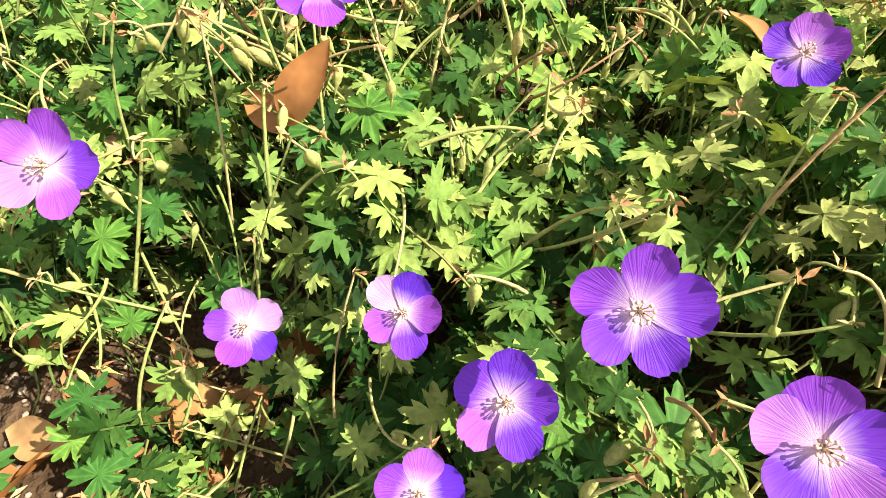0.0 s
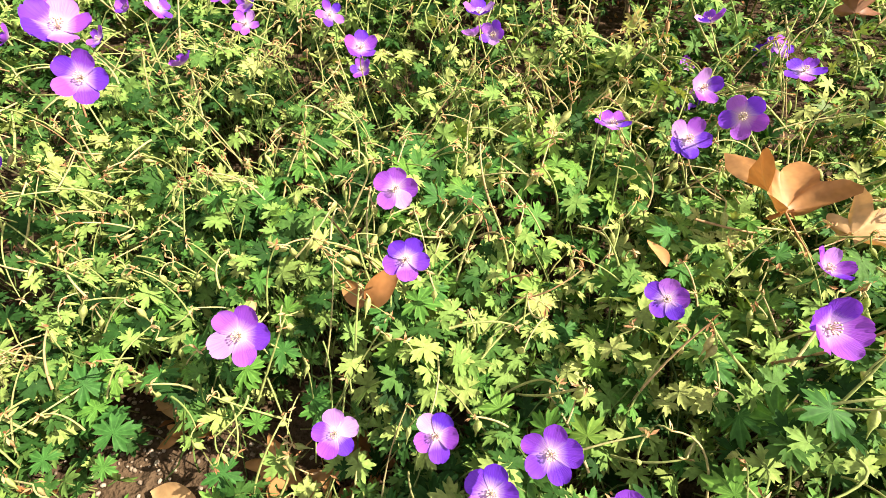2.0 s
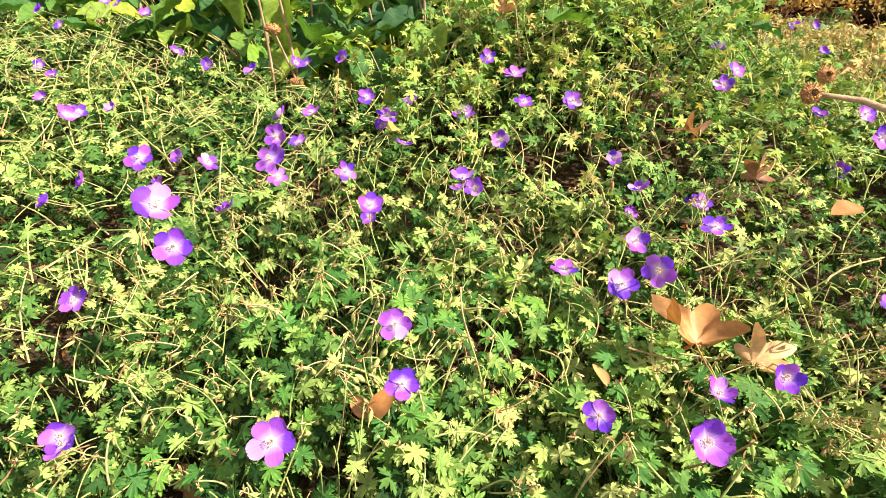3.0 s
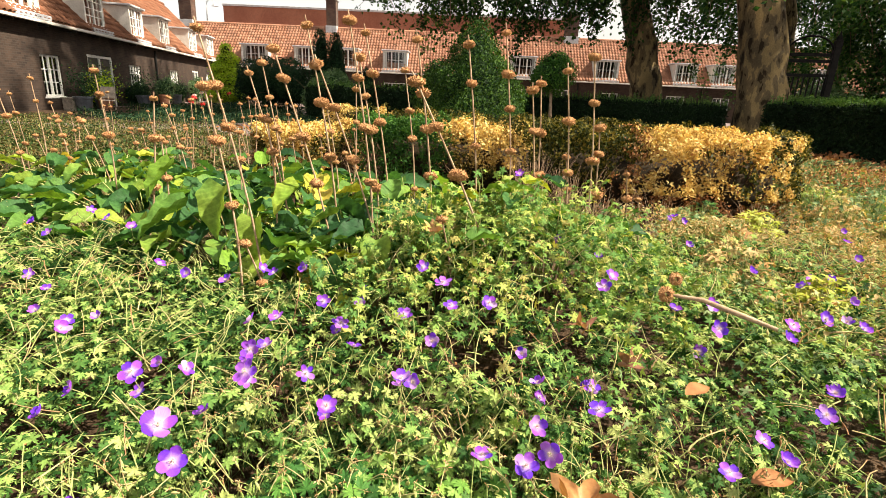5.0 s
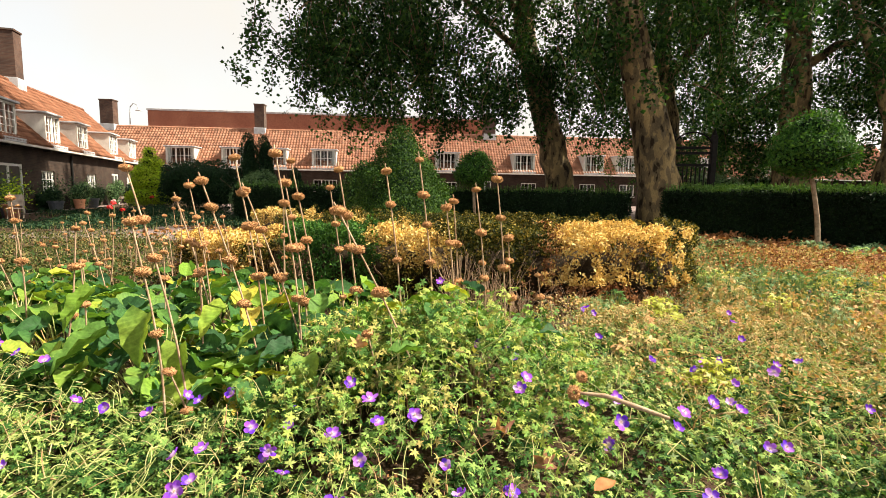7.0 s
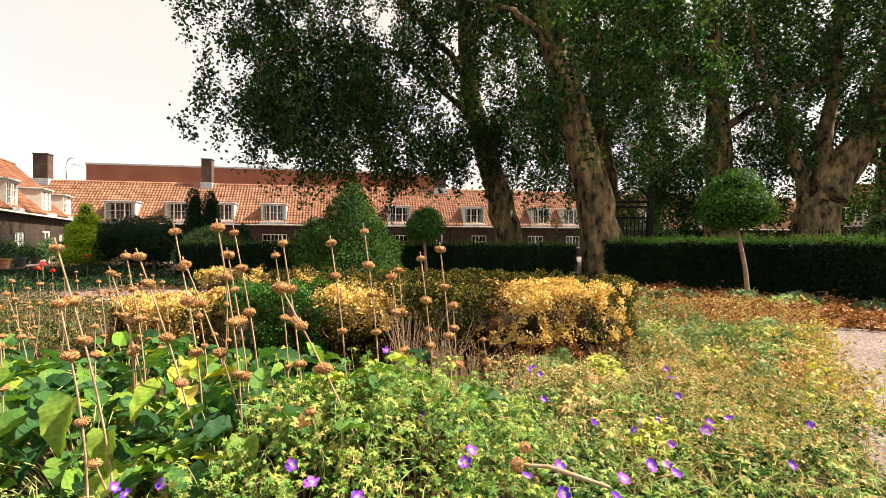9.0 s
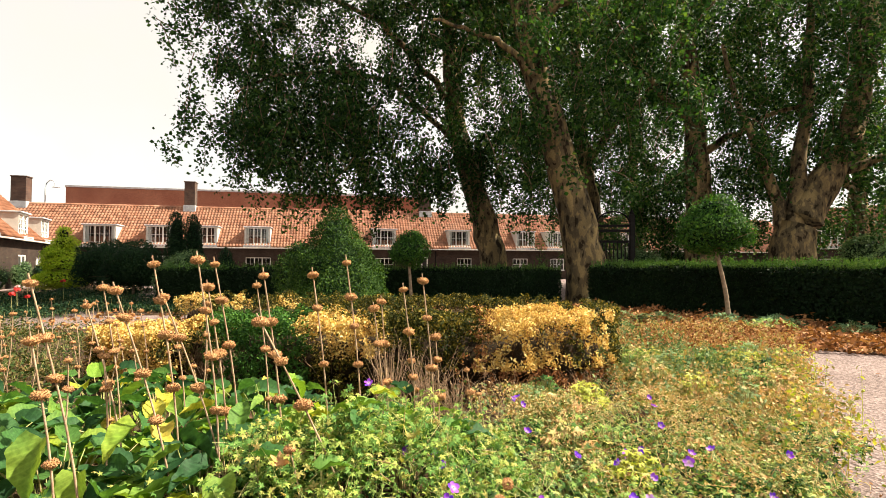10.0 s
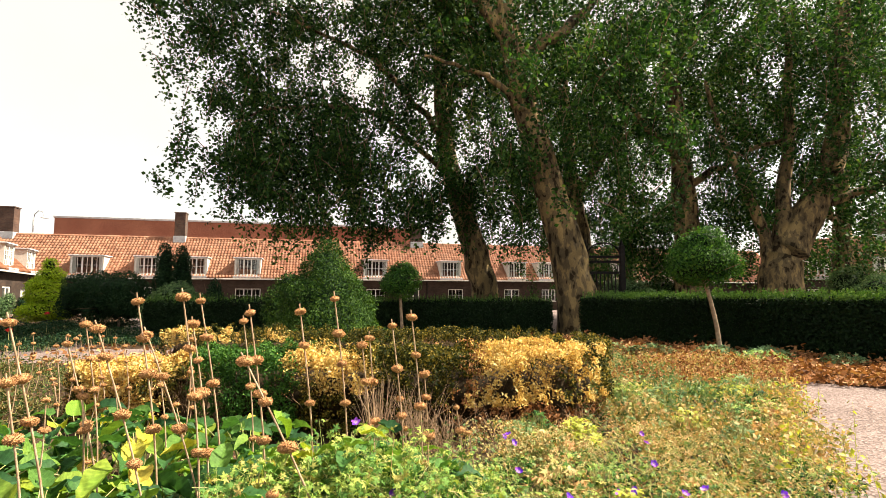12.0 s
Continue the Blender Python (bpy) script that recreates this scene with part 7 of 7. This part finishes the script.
def flower_pot(x, y, rad, h, mat, leaf, seed, label):
    t = thing("flower_pot", label, "plant pot", "pots by the house wall", m=Matrix.Translation((x, y, 0.0)))
    prof = [(0.0, 0.7), (h * 0.85, 0.95), (h * 0.86, 1.06), (h, 1.06), (h, 0.92), (h * 0.9, 0.9)]
    bm = bmesh.new()
    rows = [[bm.verts.new((rad * q * math.cos(i * math.pi / 10), rad * q * math.sin(i * math.pi / 10), z)) for i in range(20)] for z, q in prof]
    for a, b in zip(rows, rows[1:]):
        for i in range(20):
            bm.faces.new((a[i], a[(i + 1) % 20], b[(i + 1) % 20], b[i]))
    bm.faces.new(rows[-1]), bm.faces.new(rows[0][::-1])
    part("pot", bm, mat, t)
    r = np.random.default_rng(seed)
    n = 500
    d = r.normal(0, 0.45, (n, 3)) * rad * 2.2
    V, F = scatter(*LEAF_OVAL, d + [0, 0, h + rad * 1.5], turned(r.normal(0, 1, (n, 3))), 0.08 * r.uniform(0.6, 1.3, (n, 1)))
    place("foliage", np_mesh("foliage", V, F, leaf), t, "", "stuff")


def by_wall(s, out):
    """A place s along the near house from its doorstep mark and out metres before its wall."""
    p = Vector((-16.9, 12.3)) + back * s + Vector((0.8984, 0.4392)) * out
    return p.x, p.y


for i, (s, o, rad, h, mt, lf) in enumerate(((2.4, 0.9, 0.3, 0.55, POT, GREY_SHRUB), (1.6, 1.3, 0.26, 0.5, TERRACOTTA, LIME), (0.7, 1.0, 0.28, 0.5, POT, DARK_SHRUB), (6.3, 0.9, 0.3, 0.5, POT, DARK_SHRUB), (6.9, 0.6, 0.24, 0.45, TERRACOTTA, GREY_SHRUB), (9.6, 0.7, 0.26, 0.5, TERRACOTTA, DARK_SHRUB), (11.5, 0.7, 0.28, 0.5, POT, GREY_SHRUB), (3.1, 0.5, 0.22, 0.45, TERRACOTTA, REDDISH))):
    x, y = by_wall(s, o)
    flower_pot(x, y, rad, h, mt, lf, 120 + i, ("dark glazed pot" if mt is POT else "terracotta pot") + " with a leafy plant by the wall")
for i, (s, o, h) in enumerate(((2.9, 0.5, 1.2), (6.7, 0.45, 1.0), (10.2, 0.5, 1.3), (12.3, 0.5, 1.1), (15.8, 0.5, 1.5), (19.6, 0.5, 1.5))):
    x, y = by_wall(s, o)
    surface_bush("wall_shrub", "leafy shrub growing against the brick wall", "shrub", (x, y, 0), [(0, 0, h * 0.45, 0.4, 0.4, h * 0.45), (0.15, 0.2, h * 0.7, 0.3, 0.3, h * 0.3)], 2600, 0.08, (GREY_SHRUB, DARK_SHRUB)[i % 2], 140 + i, "shrubs on the house wall")


def garden_chair(x, y, turn):
    t = thing("folding_chair", "weathered folding garden chair by the house wall", "chair", m=Matrix.Translation((x, y, 0)) @ Matrix.Rotation(radians(turn), 4, 'Z'))
    part("seat", box((-0.2, -0.2, 0.43), (0.2, 0.2, 0.46), 0.008), WOOD, t)
    bm = box((-0.2, 0.19, 0.5), (0.2, 0.215, 0.86), 0.008)
    part("backrest", bm, WOOD, t)
    for sx in (-0.19, 0.19):
        for y0, y1 in ((-0.2, 0.18), (0.2, -0.18)):
            V, F = tubes([[(sx, y0, 0), (sx, (y0 + y1) / 2, 0.24), (sx, y1, 0.47)]], [[0.012] * 3], 6)
            place("leg", np_mesh("leg", V, F, WOOD), t)


x, y = by_wall(-0.4, 2.2)
garden_chair(x, y, 40)
x, y = by_wall(1.2, 0.6)


def bench(x, y, turn):
    t = thing("garden_bench", "low weathered wooden bench against the wall", "bench", m=Matrix.Translation((x, y, 0)) @ Matrix.Rotation(radians(turn), 4, 'Z'))
    for i in range(3):
        part("seat_slat", box((-0.7, -0.2 + i * 0.14, 0.42), (0.7, -0.08 + i * 0.14, 0.45), 0.006), WOOD, t)
    for sx in (-0.6, 0.6):
        part("leg", box((sx - 0.04, -0.18, 0), (sx + 0.04, 0.18, 0.418), 0.006), WOOD, t)


bench(x, y, 116)


# ---- black iron gate by the stout tree ----
def iron_gate(x, y):
    t = thing("iron_gate", "tall black wrought-iron gate frame among the trees", "gate", m=Matrix.Translation((x, y, 0)))
    for px in (-0.75, 0.75):
        part("post", box((px - 0.1, -0.1, 0), (px + 0.1, 0.1, 3.4), 0.01), IRON, t)
        bm = bmesh.new()
        bmesh.ops.create_cone(bm, cap_ends=True, segments=10, radius1=0.1, radius2=0.0, depth=0.3, matrix=Matrix.Translation((px, 0, 3.56)))
        part("finial", bm, IRON, t)
    for z in (0.3, 2.3, 2.75, 2.95):
        part("rail", box((-0.65, -0.03, z - 0.05), (0.65, 0.03, z + 0.05), 0.005), IRON, t)
    for i in range(9):
        part("bar", box((-0.62 + i * 0.155 - 0.02, -0.02, 0.36), (-0.62 + i * 0.155 + 0.02, 0.02, 2.24)), IRON, t)
    V, F = tubes([[(0.69 * math.cos(a), 0, 2.98 + 0.55 * math.sin(a)) for a in np.linspace(0, math.pi, 13)]], [[0.03] * 13], 8)
    place("arch", np_mesh("arch", V, F, IRON), t)


iron_gate(6.9, 20.2)


# ---- dry grass before the low hedge ----
def grass_tuft(x, y, height, n, seed):
    r = np.random.default_rng(seed)
    t = thing("dry_grass_tuft", "tuft of thin straw-brown dry stalks before the hedge", "grass", "dry grass tufts", m=Matrix.Translation((x, y, 0.03)))
    a = r.normal(0, 0.05, (n, 3)) * [1, 1, 0]
    c = a + np.stack([r.normal(0, 0.16, n), r.normal(0, 0.1, n), height * r.uniform(0.5, 1.05, n)], 1)
    V, F = tubes(bezier(a, (a + c) / 2 + [0, 0, 0.1] + r.normal(0, 0.02, (n, 3)), c, 6), np.repeat([[0.0026, 0.0024, 0.002, 0.0017, 0.0013, 0.0008]], n, 0), 3)
    place("blade_growth", np_mesh("blade_growth", V, F, DRY_STEM), t, "", "stuff")


for i, (x, y, h, n) in enumerate(((-0.25, 3.9, 0.62, 90), (0.05, 3.95, 0.56, 80), (0.3, 3.92, 0.4, 50), (0.75, 3.9, 0.4, 40), (1.5, 4.1, 0.35, 40))):
    grass_tuft(x, y, h, n, 160 + i)


# ---- leafy clumps that break up the drying stretch ----
cr = np.random.default_rng(77)
for i in range(26):
    y = cr.uniform(1.9, 6.0)
    x = cr.uniform(0.9 + (1.2 if y > 3.9 else 0), 0.9 + 0.6 * y)
    mt = (GERANIUM_PALE, BLUE_HERB, YELLOWED, GERANIUM, DRY_HERB)[i % 5]
    round_herb(x, y, cr.uniform(0.14, 0.3), int(cr.integers(60, 130)), cr.uniform(0.022, 0.04), mt, 200 + i, "small leafy clump among the drying groundcover", 0.12)


# ---- loose cranesbill shoots that climb over the mound ----
def climbing_shoots(n, seed):
    r = np.random.default_rng(seed)
    t = thing("climbing_cranesbill", "pale straggling cranesbill shoots climbing through the sage", "plant")
    x, y = r.normal(-0.15, 0.42, n), r.normal(1.75, 0.34, n)
    a = np.stack([x, y, carpet(x, y) - 0.06], 1)
    c = a + np.stack([r.normal(0, 0.1, n), r.normal(-0.03, 0.08, n), r.uniform(0.08, 0.24, n)], 1)
    b = (a + c) / 2 + r.normal(0, 0.03, (n, 3)) + [0, 0, 0.06]
    V, F = tubes(bezier(a, b, c, 7), np.repeat([np.linspace(0.0017, 0.0009, 7)], n, 0), 4)
    place("stem_tangle", np_mesh("stem_tangle", V, F, STEM), t, "pale thin stems", "stuff")
    m = 12
    u = r.uniform(0.15, 1, (n, m, 1))
    A, B, C = a[:, None], b[:, None], c[:, None]
    Q = (A * (1 - u) ** 2 + 2 * B * u * (1 - u) + C * u * u + r.normal(0, 0.018, (n, m, 3))).reshape(-1, 3)
    V, F = scatter(*LEAF_MID, Q, turned(r.normal(0, 0.55, Q.shape) + [0.1, -0.25, 0.9]), 0.0185 * r.uniform(0.5, 1.3, (len(Q), 1)))
    place("foliage", np_mesh("foliage", V, F, GERANIUM_PALE), t, "", "stuff")


climbing_shoots(190, 301)
